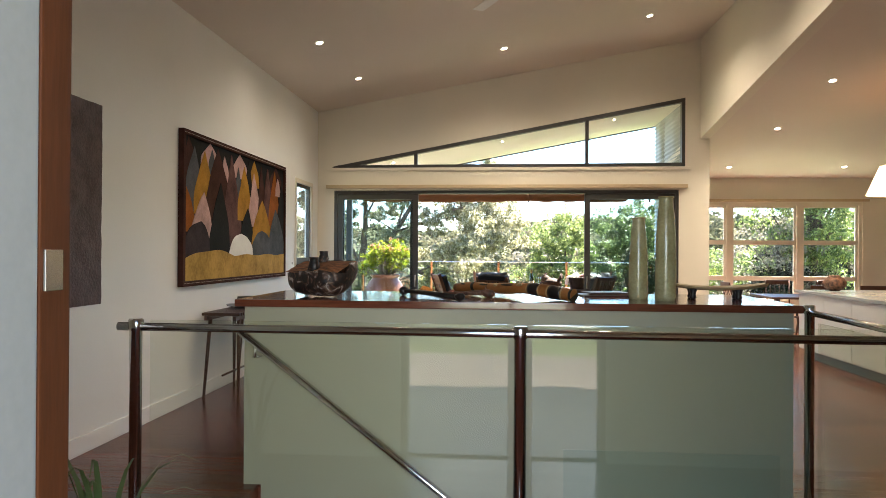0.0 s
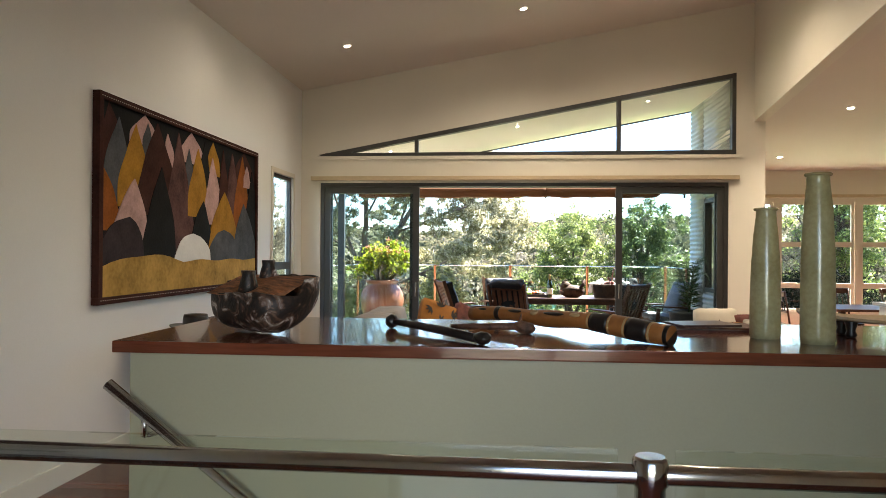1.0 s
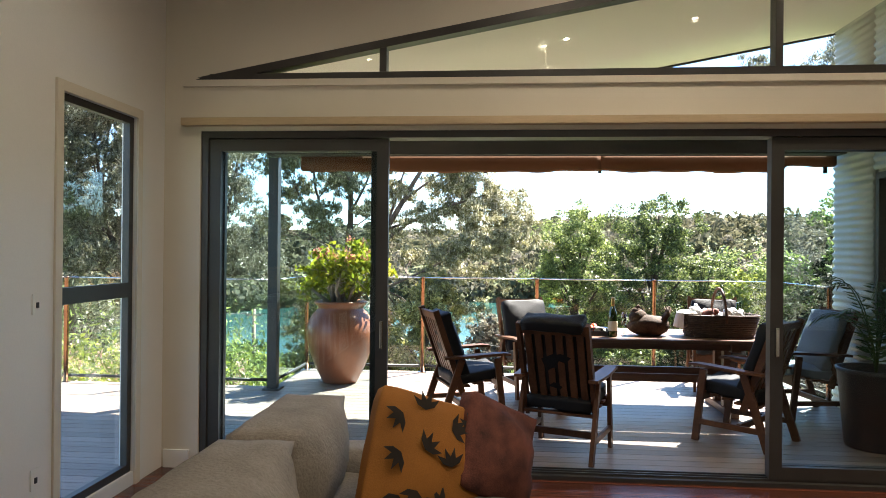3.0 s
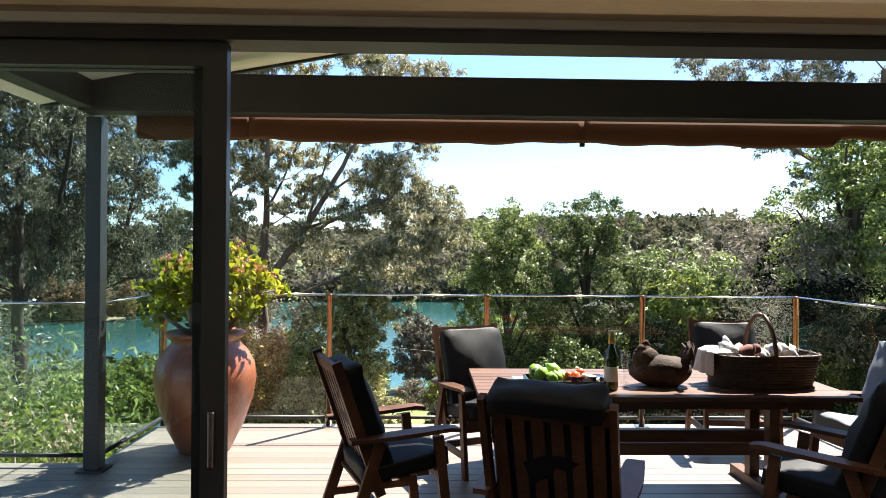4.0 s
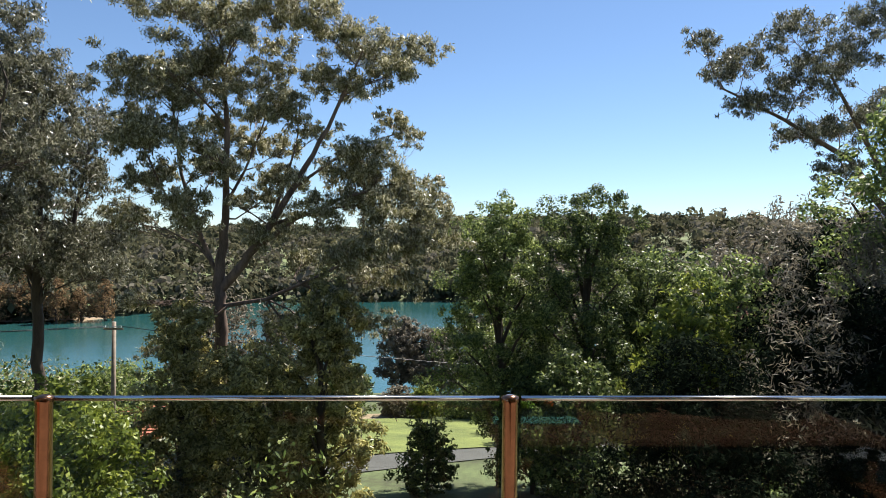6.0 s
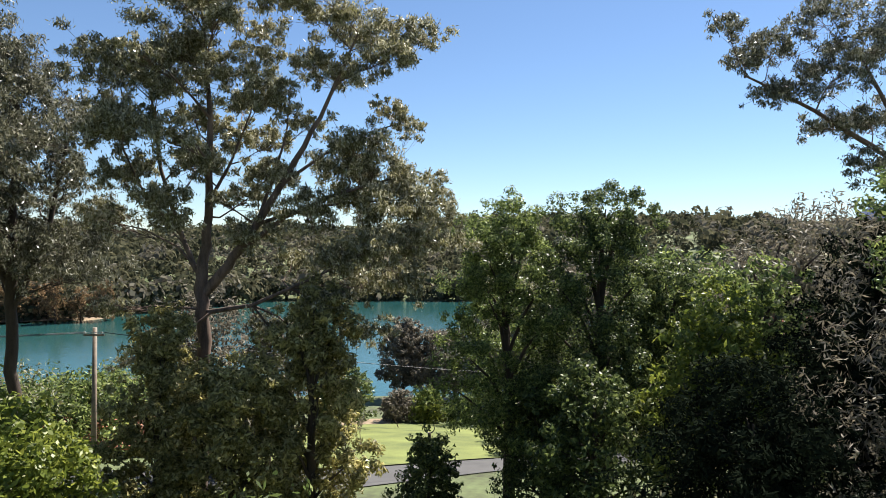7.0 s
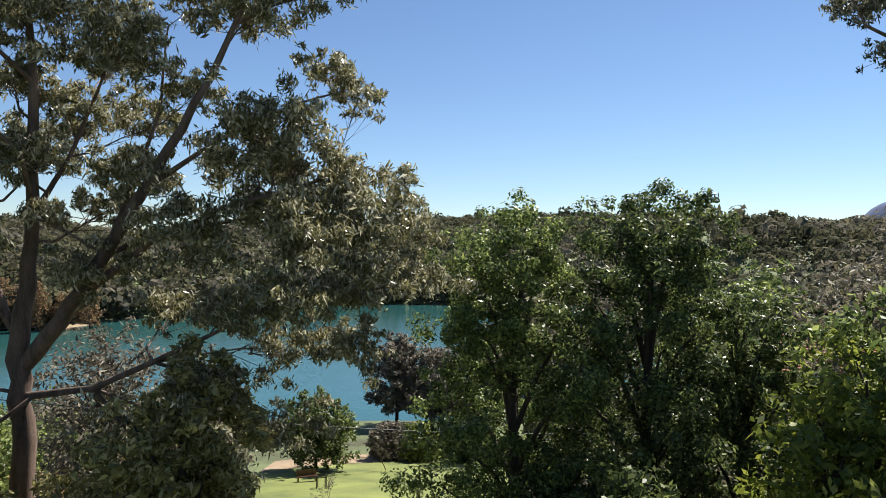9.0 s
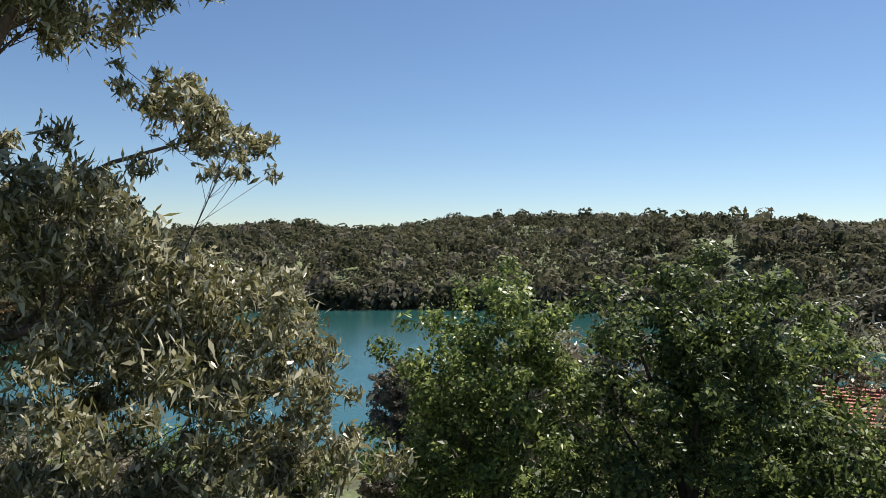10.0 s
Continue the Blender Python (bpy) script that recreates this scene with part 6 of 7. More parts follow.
# kitchen island
isl = thing("kitchen_island", "white kitchen island with a grey stone top", "kitchen island", pose(0, 0, 0))
part("toe_kick", boxes((4.28, 5.36, 7.32, 10.22, 0, 0.12)), M_KICK, isl, "blue-grey toe kick")
part("body", boxes((4.23, 5.40, 7.27, 10.27, 0.12, 0.90), bevel=0.004), M_CAB, isl)
for i in range(4):
    y0 = 7.28 + 0.745 * i
    part("panel", boxes((4.212, 4.23, y0 + 0.003, y0 + 0.742, 0.13, 0.89), bevel=0.002), M_CAB, isl)
part("stone_top", boxes((4.17, 5.46, 7.20, 10.34, 0.90, 0.94), bevel=0.004), M_STONE, isl, "grey stone top")
pot = thing("patterned_pot", "round brown and cream patterned pot on the island", "pot", pose(4.60, 10.05, 0.94))
bm = bmesh.new()
lathe(bm, [(0.06, 0), (0.13, 0.05), (0.15, 0.11), (0.12, 0.17), (0.07, 0.20), (0.075, 0.215), (0.06, 0.21), (0.05, 0.15)], 24)
part("body", bm, M_CARVE, pot)
pl = thing("pendant_lamp", "lit cream cone pendant lamp over the island", "pendant lamp", pose(4.78, 9.0, 2.18))
bm = bmesh.new()
lathe(bm, [(0.27, 0.0), (0.12, 0.36), (0.115, 0.36), (0.262, 0.0)], 28)
part("shade", bm, M_SHADE, pl)
bm = bmesh.new()
tube(bm, [(0, 0, 0.33), (0, 0, low_z(9.0) - 2.18)], 0.006, 6)
part("cord", bm, M_PLANTER, pl)

# dining table and chairs
dt = thing("dining_table", "dark timber dining table beside the windows", "table", pose(5.5, 12.1, 0))
part("tabletop", boxes((-1.15, 1.15, -0.5, 0.5, 0.715, 0.75), bevel=0.006), M_DARKWOOD, dt)
for sx in (-1, 1):
    for sy in (-1, 1):
        part("leg", boxes((sx * 1.05 - 0.035, sx * 1.05 + 0.035, sy * 0.42 - 0.035, sy * 0.42 + 0.035, 0, 0.715), bevel=0.005), M_DARKWOOD, dt)
dc = thing("dining_chair", "dark timber dining chair with a spindle back", "chair", pose(4.9, 11.35, 0, 0, 0, 6), "chairs round the dining table")
part("seat", boxes((-0.22, 0.22, -0.21, 0.21, 0.43, 0.46), bevel=0.01), M_DARKWOOD, dc)
for sx in (-1, 1):
    for sy in (-1, 1):
        bm = bmesh.new()
        tube(bm, [(sx * 0.17, sy * 0.16, 0.43), (sx * 0.21, sy * 0.20, 0)], [0.018, 0.013], 8)
        part("leg", bm, M_DARKWOOD, dc)
    bm = bmesh.new()
    tube(bm, [(sx * 0.19, -0.19, 0.45), (sx * 0.20, -0.24, 0.78), (sx * 0.21, -0.28, 0.96)], 0.014, 8)
    part("back_post", bm, M_DARKWOOD, dc)
part("top_rail", boxes((-0.23, 0.23, -0.295, -0.268, 0.89, 0.97), bevel=0.008), M_DARKWOOD, dc)
part("back_rail", boxes((-0.20, 0.20, -0.245, -0.225, 0.66, 0.70), bevel=0.006), M_DARKWOOD, dc)
for i in range(4):
    bm = bmesh.new()
    tube(bm, [(-0.12 + 0.08 * i, -0.235, 0.68), (-0.12 + 0.08 * i, -0.28, 0.90)], 0.007, 6)
    part("spindle", bm, M_DARKWOOD, dc)
for x, y, a in ((5.7, 11.35, -4), (4.05, 12.1, -90), (5.0, 12.85, 180), (5.9, 12.85, 176), (6.3, 11.38, 5)):
    copy_thing(dc, pose(x, y, 0, 0, 0, a))

# ceiling fan
fn = thing("ceiling_fan", "white three-blade ceiling fan at rest", "ceiling fan", pose(0.05, 6.72, 0))
fz = roof_z(0.05)
bm = bmesh.new()
lathe(bm, [(0.02, fz - 0.28), (0.09, fz - 0.27), (0.10, fz - 0.22), (0.03, fz - 0.18), (0.015, fz - 0.17), (0.015, fz + 0.02)], 20)
part("motor", bm, M_WHITE, fn)
for k in range(3):
    bm = bmesh.new()
    box(bm, 0.10, 0.66, -0.06, 0.06, fz - 0.25, fz - 0.242, bevel=0.003)
    bmesh.ops.rotate(bm, verts=bm.verts[:], cent=(0, 0, 0), matrix=Matrix.Rotation(radians(118 + 120 * k), 3, 'Z'))
    part("blade", bm, M_WHITE, fn)

# strap-leaved plant near the entrance
pp = thing("potted_plant", "strap-leaved plant in a low pot near the entrance", "plant", pose(-1.32, 2.22, 0))
bm = bmesh.new()
lathe(bm, [(0.10, 0), (0.14, 0.05), (0.17, 0.26), (0.175, 0.28), (0.155, 0.28), (0.15, 0.24), (0.02, 0.24)], 24)
part("pot", bm, M_PLANTER, pp)
r = random.Random(8)
for i in range(16):
    a, ln, h = i * 2.4 + r.uniform(-0.3, 0.3), r.uniform(0.22, 0.42), r.uniform(0.30, 0.62)
    bm = bmesh.new()
    prev = None
    for k in range(7):
        s = k / 6
        d, z, w = ln * s ** 1.3, 0.24 + h * math.sin(s * 1.9) / 1.0, 0.016 * (1 - s) + 0.001
        c, n_ = Vector((math.cos(a) * d, math.sin(a) * d, z)), Vector((-math.sin(a), math.cos(a), 0)) * w
        cur = (bm.verts.new(c - n_), bm.verts.new(c + n_))
        if prev:
            bm.faces.new((prev[0], prev[1], cur[1], cur[0])).smooth = True
        prev = cur
    part("leaf", bm, M_LEAF2, pp)

# ---- on the deck ----
M_CHAIR = paint("oiled_chair_wood", (0.095, 0.040, 0.019), 0.45, 0.25, 3, 30, 0.06, stretch=(2, 2, 2), rand=0.12, spec=0.25)
M_CHAIRCUSH = paint("charcoal_cushion", (0.006, 0.006, 0.007), 0.6, 0.15, 5, 220, 0.25, spec=0.25)
M_BLUECUSH = paint("slate_blue_cushion", (0.15, 0.17, 0.20), 0.85, 0.12, 5, 220, 0.25)
M_TABLE = paint("weathered_table", (0.12, 0.06, 0.036), 0.45, 0.25, 3, 28, 0.06, stretch=(0.4, 4, 4), rand=0.15, spec=0.3)
M_TERRA = paint("terracotta", (0.21, 0.064, 0.030), 0.33, 0.2, 3.5, 60, 0.12, tint=(0.28, 0.10, 0.05))
M_SOIL = paint("potting_soil", (0.04, 0.028, 0.02), 0.95, 0.3, 20, 80, 0.8)
M_JADE = leafy("jade_leaf", (0.19, 0.23, 0.018), (0.42, 0.38, 0.036), 0.3, 0.48)
M_STEM = paint("grey_stem", (0.22, 0.17, 0.13), 0.7, 0.2, 6, 40, 0.2)
M_WICKER = paint("brown_wicker", (0.065, 0.036, 0.022), 0.6, 0.3, 20, 90, 0.3)
M_WHITEWICK = paint("white_cloth", (0.66, 0.64, 0.60), 0.85, 0.08, 6, 120, 0.2)
M_BOTTLE = paint("green_bottle", (0.022, 0.045, 0.008), 0.06, 0.1, 4, 60, 0.0, coat=0.6)
M_FOIL = paint("gold_foil", (0.45, 0.33, 0.12), 0.3, 0.1, 10, 60, 0.1, metal=0.8)
M_LABEL = paint("cream_label", (0.62, 0.58, 0.45), 0.6, 0.05, 6, 60, 0.0)
M_HEN = paint("brown_hen_ceramic", (0.055, 0.030, 0.018), 0.75, 0.45, 14, 60, 0.5, spec=0.2)
M_LETTUCE = paint("green_salad", (0.20, 0.38, 0.03), 0.45, 0.2, 12, 60, 0.2)
M_TOMATO = paint("red_orange_fruit", (0.55, 0.09, 0.015), 0.3, 0.15, 8, 60, 0.0)
M_AVO = paint("dark_avocado", (0.025, 0.035, 0.012), 0.5, 0.2, 20, 60, 0.3)
M_TRAY = paint("black_tray", (0.015, 0.015, 0.016), 0.35, 0.1, 5, 60, 0.0)
M_MAT = paint("turquoise_mat", (0.10, 0.30, 0.27), 0.7, 0.12, 8, 90, 0.1)
M_GOBLET = clear("drinking_glass", (0.95, 0.97, 0.97))
M_CHIPS = paint("wrapped_food", (0.45, 0.42, 0.50), 0.25, 0.4, 18, 60, 0.2, tint=(0.85, 0.82, 0.85))


def deck_chair(x, y, facing, cush, label, fold=False):
    """facing: degrees from +y towards +x. Slatted armchair with loose cushions."""
    t = thing("deck_chair", label, "chair", pose(x, y, DZ, 0, 0, -facing), "chairs round the deck table")
    for s in (-1, 1):
        X = s * 0.29
        bm = bmesh.new()
        for a, b, w in (((X, 0.27, 0.0), (X, 0.20, 0.60), 0.028), ((X, -0.33, 0.0), (X, -0.13, 0.60), 0.030)):
            d = Vector(b) - Vector(a)
            m = Matrix.Translation((Vector(a) + Vector(b)) / 2) @ Matrix.Rotation(math.atan2(-d.y, d.z), 4, 'X') @ Matrix.Diagonal((0.030, w * 2, d.length, 1))
            bmesh.ops.create_cube(bm, size=1.0, matrix=m)
        part("leg_frame", bm, M_CHAIR, t)
        part("stretcher", boxes((X - 0.012, X + 0.012, -0.27, 0.25, 0.14, 0.185), bevel=0.003), M_CHAIR, t)
        bm = bmesh.new()
        n = 10
        lo = []
        for i in range(n + 1):
            k = i / n
            yy = -0.30 + 0.62 * k
            wd = 0.028 + 0.022 * math.sin(math.pi * min(1, k * 0.9 + 0.1)) + 0.012 * k
            zz = 0.60 + 0.03 * k - 0.012 * (k > 0.9)
            lo.append([bm.verts.new((X + q * wd, yy, zz + h)) for q, h in ((-1, 0), (1, 0), (1, 0.022), (-1, 0.022))])
        for r0, r1 in zip(lo, lo[1:]):
            for k in range(4):
                bm.faces.new((r0[k], r0[(k + 1) % 4], r1[(k + 1) % 4], r1[k]))
        bm.faces.new(lo[0])
        bm.faces.new(lo[-1])
        part("armrest", bm, M_CHAIR, t)
        # back upright, leaning
        bm = bmesh.new()
        a, b = Vector((s * 0.265, -0.12, 0.30)), Vector((s * 0.265, -0.373, 1.03))
        d = b - a
        m = Matrix.Translation((a + b) / 2) @ Matrix.Rotation(math.atan2(-d.y, d.z), 4, 'X') @ Matrix.Diagonal((0.030, 0.055, d.length, 1))
        bmesh.ops.create_cube(bm, size=1.0, matrix=m)
        part("back_post", bm, M_CHAIR, t)
    lean = math.atan2(0.26, 0.75)
    for z in (0.40, 0.98):
        k = (z - 0.30) / 0.75
        m = Matrix.Translation((0, -0.12 - 0.26 * k, z)) @ Matrix.Rotation(lean, 4, 'X') @ Matrix.Diagonal((0.50, 0.024, 0.07, 1))
        bm = bmesh.new()
        bmesh.ops.create_cube(bm, size=1.0, matrix=m)
        part("back_rail", bm, M_CHAIR, t)
    for i in range(6):
        X = -0.20 + 0.08 * i
        m = Matrix.Translation((X, -0.12 - 0.26 * 0.52, 0.69)) @ Matrix.Rotation(lean, 4, 'X') @ Matrix.Diagonal((0.052, 0.014, 0.58, 1))
        bm = bmesh.new()
        bmesh.ops.create_cube(bm, size=1.0, matrix=m)
        part("back_slat", bm, M_CHAIR, t)
    for i in range(5):
        yy = -0.18 + 0.10 * i
        part("seat_slat", boxes((-0.275, 0.275, yy - 0.035, yy + 0.035, 0.325 + 0.02 * i, 0.343 + 0.02 * i), bevel=0.003), M_CHAIR, t)
    part("front_rail", boxes((-0.275, 0.275, 0.235, 0.262, 0.33, 0.41), bevel=0.004), M_CHAIR, t)
    part("cross_rail", boxes((-0.275, 0.275, -0.10, -0.07, 0.14, 0.19), bevel=0.004), M_CHAIR, t)
    bm = soft_block(bmesh.new(), -0.26, 0.26, -0.24, 0.27, -0.045, 0.045, 0.03, x)
    bmesh.ops.transform(bm, matrix=Matrix.Translation((0, 0.02, 0.435)) @ Matrix.Rotation(0.13, 4, 'X'), verts=bm.verts[:])
    part("seat_cushion", bm, cush, t)
    bm = soft_block(bmesh.new(), -0.255, 0.255, -0.045, 0.045, -0.31, 0.35 if fold else 0.315, 0.045, y)
    bmesh.ops.transform(bm, matrix=Matrix.Translation((0, -0.175, 0.705)) @ Matrix.Rotation(lean, 4, 'X'), verts=bm.verts[:])
    part("back_cushion", bm, cush, t)
    if fold:
        bm = soft_block(bmesh.new(), -0.235, 0.235, -0.105, 0.075, -0.05, 0.03, 0.02, x + y)
        bmesh.ops.transform(bm, matrix=Matrix.Translation((0, -0.335, 1.045)) @ Matrix.Rotation(lean, 4, 'X'), verts=bm.verts[:])
        part("cushion_fold", bm, cush, t)
    return t


LB = "oiled timber deck armchair with charcoal cushions"
deck_chair(-0.84, 12.68, 70, M_CHAIRCUSH, LB)
deck_chair(-0.17, 13.90, 158, M_CHAIRCUSH, LB)
deck_chair(-0.01, 11.72, 22, M_CHAIRCUSH, "oiled timber deck armchair with a charcoal cushion folded over its back", True)
deck_chair(1.50, 12.20, -48, M_CHAIRCUSH, LB)
deck_chair(2.42, 13.25, -98, M_BLUECUSH, "oiled timber deck armchair with slate-blue cushions")
deck_chair(1.98, 14.45, 186, M_CHAIRCUSH, LB)

# deck table: slatted top on trestle legs
tb = thing("deck_table", "rectangular weathered timber table with trestle legs on the deck", "table", pose(0.88, 13.33, DZ))
TL, TW = 2.36, 1.02
for i in range(9):
    y0 = -TW / 2 + TW * i / 9
    part("table_slat", boxes((-TL / 2, TL / 2, y0 + 0.003, y0 + TW / 9 - 0.003, 0.715, 0.745), bevel=0.004), M_TABLE, tb)
for s in (-1, 1):
    part("apron", boxes((-TL / 2 + 0.1, TL / 2 - 0.1, s * 0.36 - 0.015, s * 0.36 + 0.015, 0.64, 0.714), bevel=0.003), M_TABLE, tb)
    part("trestle_top", boxes((s * 0.80 - 0.04, s * 0.80 + 0.04, -0.42, 0.42, 0.63, 0.713), bevel=0.005), M_TABLE, tb)
    part("trestle_foot", boxes((s * 0.80 - 0.045, s * 0.80 + 0.045, -0.40, 0.40, 0.0, 0.07), bevel=0.008), M_TABLE, tb)
    for q in (-1, 1):
        part("leg", boxes((s * 0.80 - 0.035, s * 0.80 + 0.035, q * 0.14 - 0.04, q * 0.14 + 0.04, 0.07, 0.63), bevel=0.005), M_TABLE, tb)
part("long_stretcher", boxes((-0.84, 0.84, -0.025, 0.025, 0.30, 0.42), bevel=0.005), M_TABLE, tb)
part("long_stretcher", boxes((-0.84, 0.84, -0.20, -0.17, 0.30, 0.38), bevel=0.005), M_TABLE, tb)
TT = DZ + 0.745

mt = solid("table_mat", boxes((-0.02, 0.55, 13.06, 13.50, TT, TT + 0.003)), M_MAT, "turquoise woven mat under the fruit tray", "mat")
tr = thing("food_tray", "black tray heaped with salad and fruit on the table", "tray", pose(0.30, 13.20, TT + 0.003))
bm = boxes((-0.26, 0.26, -0.15, 0.15, 0, 0.008), (-0.26, 0.26, -0.15, -0.14, 0.008, 0.045), (-0.26, 0.26, 0.14, 0.15, 0.008, 0.045), (-0.26, -0.25, -0.14, 0.14, 0.008, 0.045), (0.25, 0.26, -0.14, 0.14, 0.008, 0.045))
part("tray", bm, M_TRAY, tr)
r = random.Random(4)
for nm, mat, n, sz, xs in (("lettuce", M_LETTUCE, 9, 0.05, (-0.2, 0.02)), ("tomato", M_TOMATO, 6, 0.035, (-0.1, 0.12)), ("avocado", M_AVO, 3, 0.042, (-0.22, 0.0)), ("red_pepper", M_TOMATO, 2, 0.04, (0.02, 0.2)), ("bread_roll", M_LABEL, 3, 0.04, (0.05, 0.2))):
    for i in range(n):
        bm = bmesh.new()
        k = r.uniform(0.8, 1.25)
        ball(bm, (r.uniform(*xs), r.uniform(-0.09, 0.1), 0.035 + r.uniform(0.0, 0.05)), (sz * k, sz * 0.85 * k, sz * 0.75 * k), (r.uniform(0, 90), r.uniform(0, 90), 0), 2, 0.5 if nm == "lettuce" else 0.12, i * 3.1)
        part(nm, bm, mat, tr)
for x in (0.05, 0.17):
    bm = bmesh.new()
    lathe(bm, [(0.03, 0.045), (0.055, 0.075), (0.058, 0.077), (0.05, 0.07), (0.01, 0.066)], 18, (x, -0.09, 0))
    part("dip_bowl", bm, M_STEEL, tr, "small metal dip bowl")

bt = thing("wine_bottle", "green glass wine bottle with a cream label on the table", "bottle", pose(0.56, 13.04, TT) @ Matrix.Scale(1.16, 4))
bm = bmesh.new()
lathe(bm, [(0.036, 0), (0.0385, 0.01), (0.0385, 0.17), (0.034, 0.20), (0.017, 0.245), (0.0145, 0.26), (0.0145, 0.31), (0.016, 0.312), (0.016, 0.325), (0.012, 0.326)], 22)
part("body", bm, M_BOTTLE, bt)
bm = bmesh.new()
lathe(bm, [(0.0388, 0.05), (0.0392, 0.052), (0.0392, 0.13), (0.0388, 0.132)], 22)
part("label", bm, M_LABEL, bt)
bm = bmesh.new()
lathe(bm, [(0.0152, 0.25), (0.0155, 0.30), (0.0165, 0.327), (0.005, 0.329)], 18)
part("foil_cap", bm, M_FOIL, bt)
for x, y in ((0.68, 13.13), (0.72, 13.30)):
    gl = thing("champagne_glass", "tall clear champagne glass on the table", "glass", pose(x, y, TT), "champagne glasses")
    bm = bmesh.new()
    lathe(bm, [(0.032, 0), (0.032, 0.003), (0.005, 0.008), (0.004, 0.08), (0.018, 0.10), (0.025, 0.15), (0.024, 0.215), (0.0225, 0.215), (0.0235, 0.15), (0.016, 0.104), (0.002, 0.096)], 20)
    part("bowl", bm, M_GOBLET, gl).visible_shadow = False

# hen-shaped ornament: one plain mesh
bm = bmesh.new()
ball(bm, (0.0, 0, 0.10), (0.20, 0.13, 0.11), (0, 0, 0), 3, 0.15, 2)
ball(bm, (-0.10, 0, 0.17), (0.09, 0.08, 0.09), (0, 25, 0), 3, 0.1, 3)
ball(bm, (-0.115, 0, 0.235), (0.05, 0.042, 0.045), (0, 0, 0), 2, 0.1, 4)
tube(bm, [(-0.155, 0, 0.235), (-0.185, 0, 0.228)], [0.014, 0.002], 6)
tube(bm, [(-0.13, 0, 0.27), (-0.10, 0, 0.292), (-0.07, 0, 0.262)], [0.010, 0.014, 0.006], 6)
for i in range(7):
    tube(bm, [(0.12, 0.02 * (i - 3), 0.14), (0.17 + 0.006 * i, 0.026 * (i - 3), 0.22), (0.17 + 0.02 * (i % 3), 0.03 * (i - 3), 0.27 + 0.02 * (i % 2))], [0.03, 0.024, 0.006], 6)
hen = solid("hen_ornament", bm, M_HEN, "brown hen-shaped ornament sitting on the table", "ornament")
hen.matrix_basis = pose(0.93, 13.18, TT)


# picnic basket, woven of horizontal strands
bk = thing("picnic_basket", "brown wicker basket with arched handle full of wrapped food", "basket", pose(1.62, 13.24, TT, 0, 0, 4))
BX, BY, BH = 0.36, 0.20, 0.21


def oval(k, sx, sy, z):
    a = 2 * math.pi * k / 36
    e = 0.55
    return (sx * math.copysign(abs(math.cos(a)) ** e, math.cos(a)), sy * math.copysign(abs(math.sin(a)) ** e, math.sin(a)), z)


for i in range(12):
    z = 0.01 + BH * i / 11.5
    g = 0.86 + 0.14 * i / 11
    bm = bmesh.new()
    pts = []
    for k in range(37):
        w = 1 + 0.018 * (1 if (k + i) % 2 else -1)
        pts.append(oval(k, BX * g * w, BY * g * w, z))
    tube(bm, pts, 0.0105, 6, cap=False)
    part("strand", bm, M_WICKER, bk)
bm = bmesh.new()
for k in range(18):
    x, y, _ = oval(k * 2, BX * 0.86, BY * 0.86, 0)
    x2, y2, _ = oval(k * 2, BX, BY, 0)
    tube(bm, [(x, y, 0), (x2, y2, BH + 0.02)], 0.006, 5)
part("stakes", bm, M_WICKER, bk)
part("bottom", boxes((-BX * 0.8, BX * 0.8, -BY * 0.8, BY * 0.8, 0.0, 0.012)), M_WICKER, bk)
bm = bmesh.new()
tube(bm, [(0.0, -BY * math.cos(a), 0.14 + 0.33 * math.sin(a)) for a in [math.pi * k / 16 for k in range(17)]], 0.014, 10)
part("handle", bm, M_CHAIR, bk, "arched timber handle")
r = random.Random(9)
for i in range(16):
    bm = bmesh.new()
    ball(bm, (r.uniform(-0.27, 0.27), r.uniform(-0.11, 0.11), BH + r.uniform(-0.02, 0.05)), (r.uniform(0.035, 0.07), r.uniform(0.03, 0.055), r.uniform(0.03, 0.06)), (r.uniform(0, 180), r.uniform(0, 180), 0), 2, 0.45, i * 1.7)
    part("wrapped_food", bm, (M_CHIPS, M_CHIPS, M_MAROON, M_CHIPS, M_PALECUSH)[i % 5], bk)
bm = bmesh.new()
bmesh.ops.create_grid(bm, x_segments=14, y_segments=20, size=1.0)
for v in bm.verts:
    a, b = v.co.x, v.co.y
    s = (b + 1) / 2
    if s < 0.35:
        v.co = (-BX + 0.03 + 0.08 * (0.35 - s) / 0.35, a * 0.12, BH + 0.03 + 0.012 * math.sin(a * 9))
    else:
        v.co = (-BX - 0.018 - 0.03 * (s - 0.35) + 0.012 * math.sin(a * 8 + s * 3), a * 0.12, BH + 0.03 - 0.24 * (s - 0.35))
    v.co.z += 0.004 * noise.noise(v.co * 20)
bmesh.ops.solidify(bm, geom=bm.faces[:], thickness=0.004)
for f in bm.faces:
    f.smooth = True
part("cloth", bm, M_WHITEWICK, bk, "white cloth hanging over the rim")
for dx, dy in ((0.24, 0.08), (0.17, -0.03)):
    bm = bmesh.new()
    lathe(bm, [(0.034, 0.02), (0.036, 0.03), (0.036, 0.22), (0.014, 0.28), (0.014, 0.33), (0.012, 0.335)], 16, (dx, dy, 0))
    part("bottle", bm, M_BOTTLE, bk, "dark bottle standing in the basket")

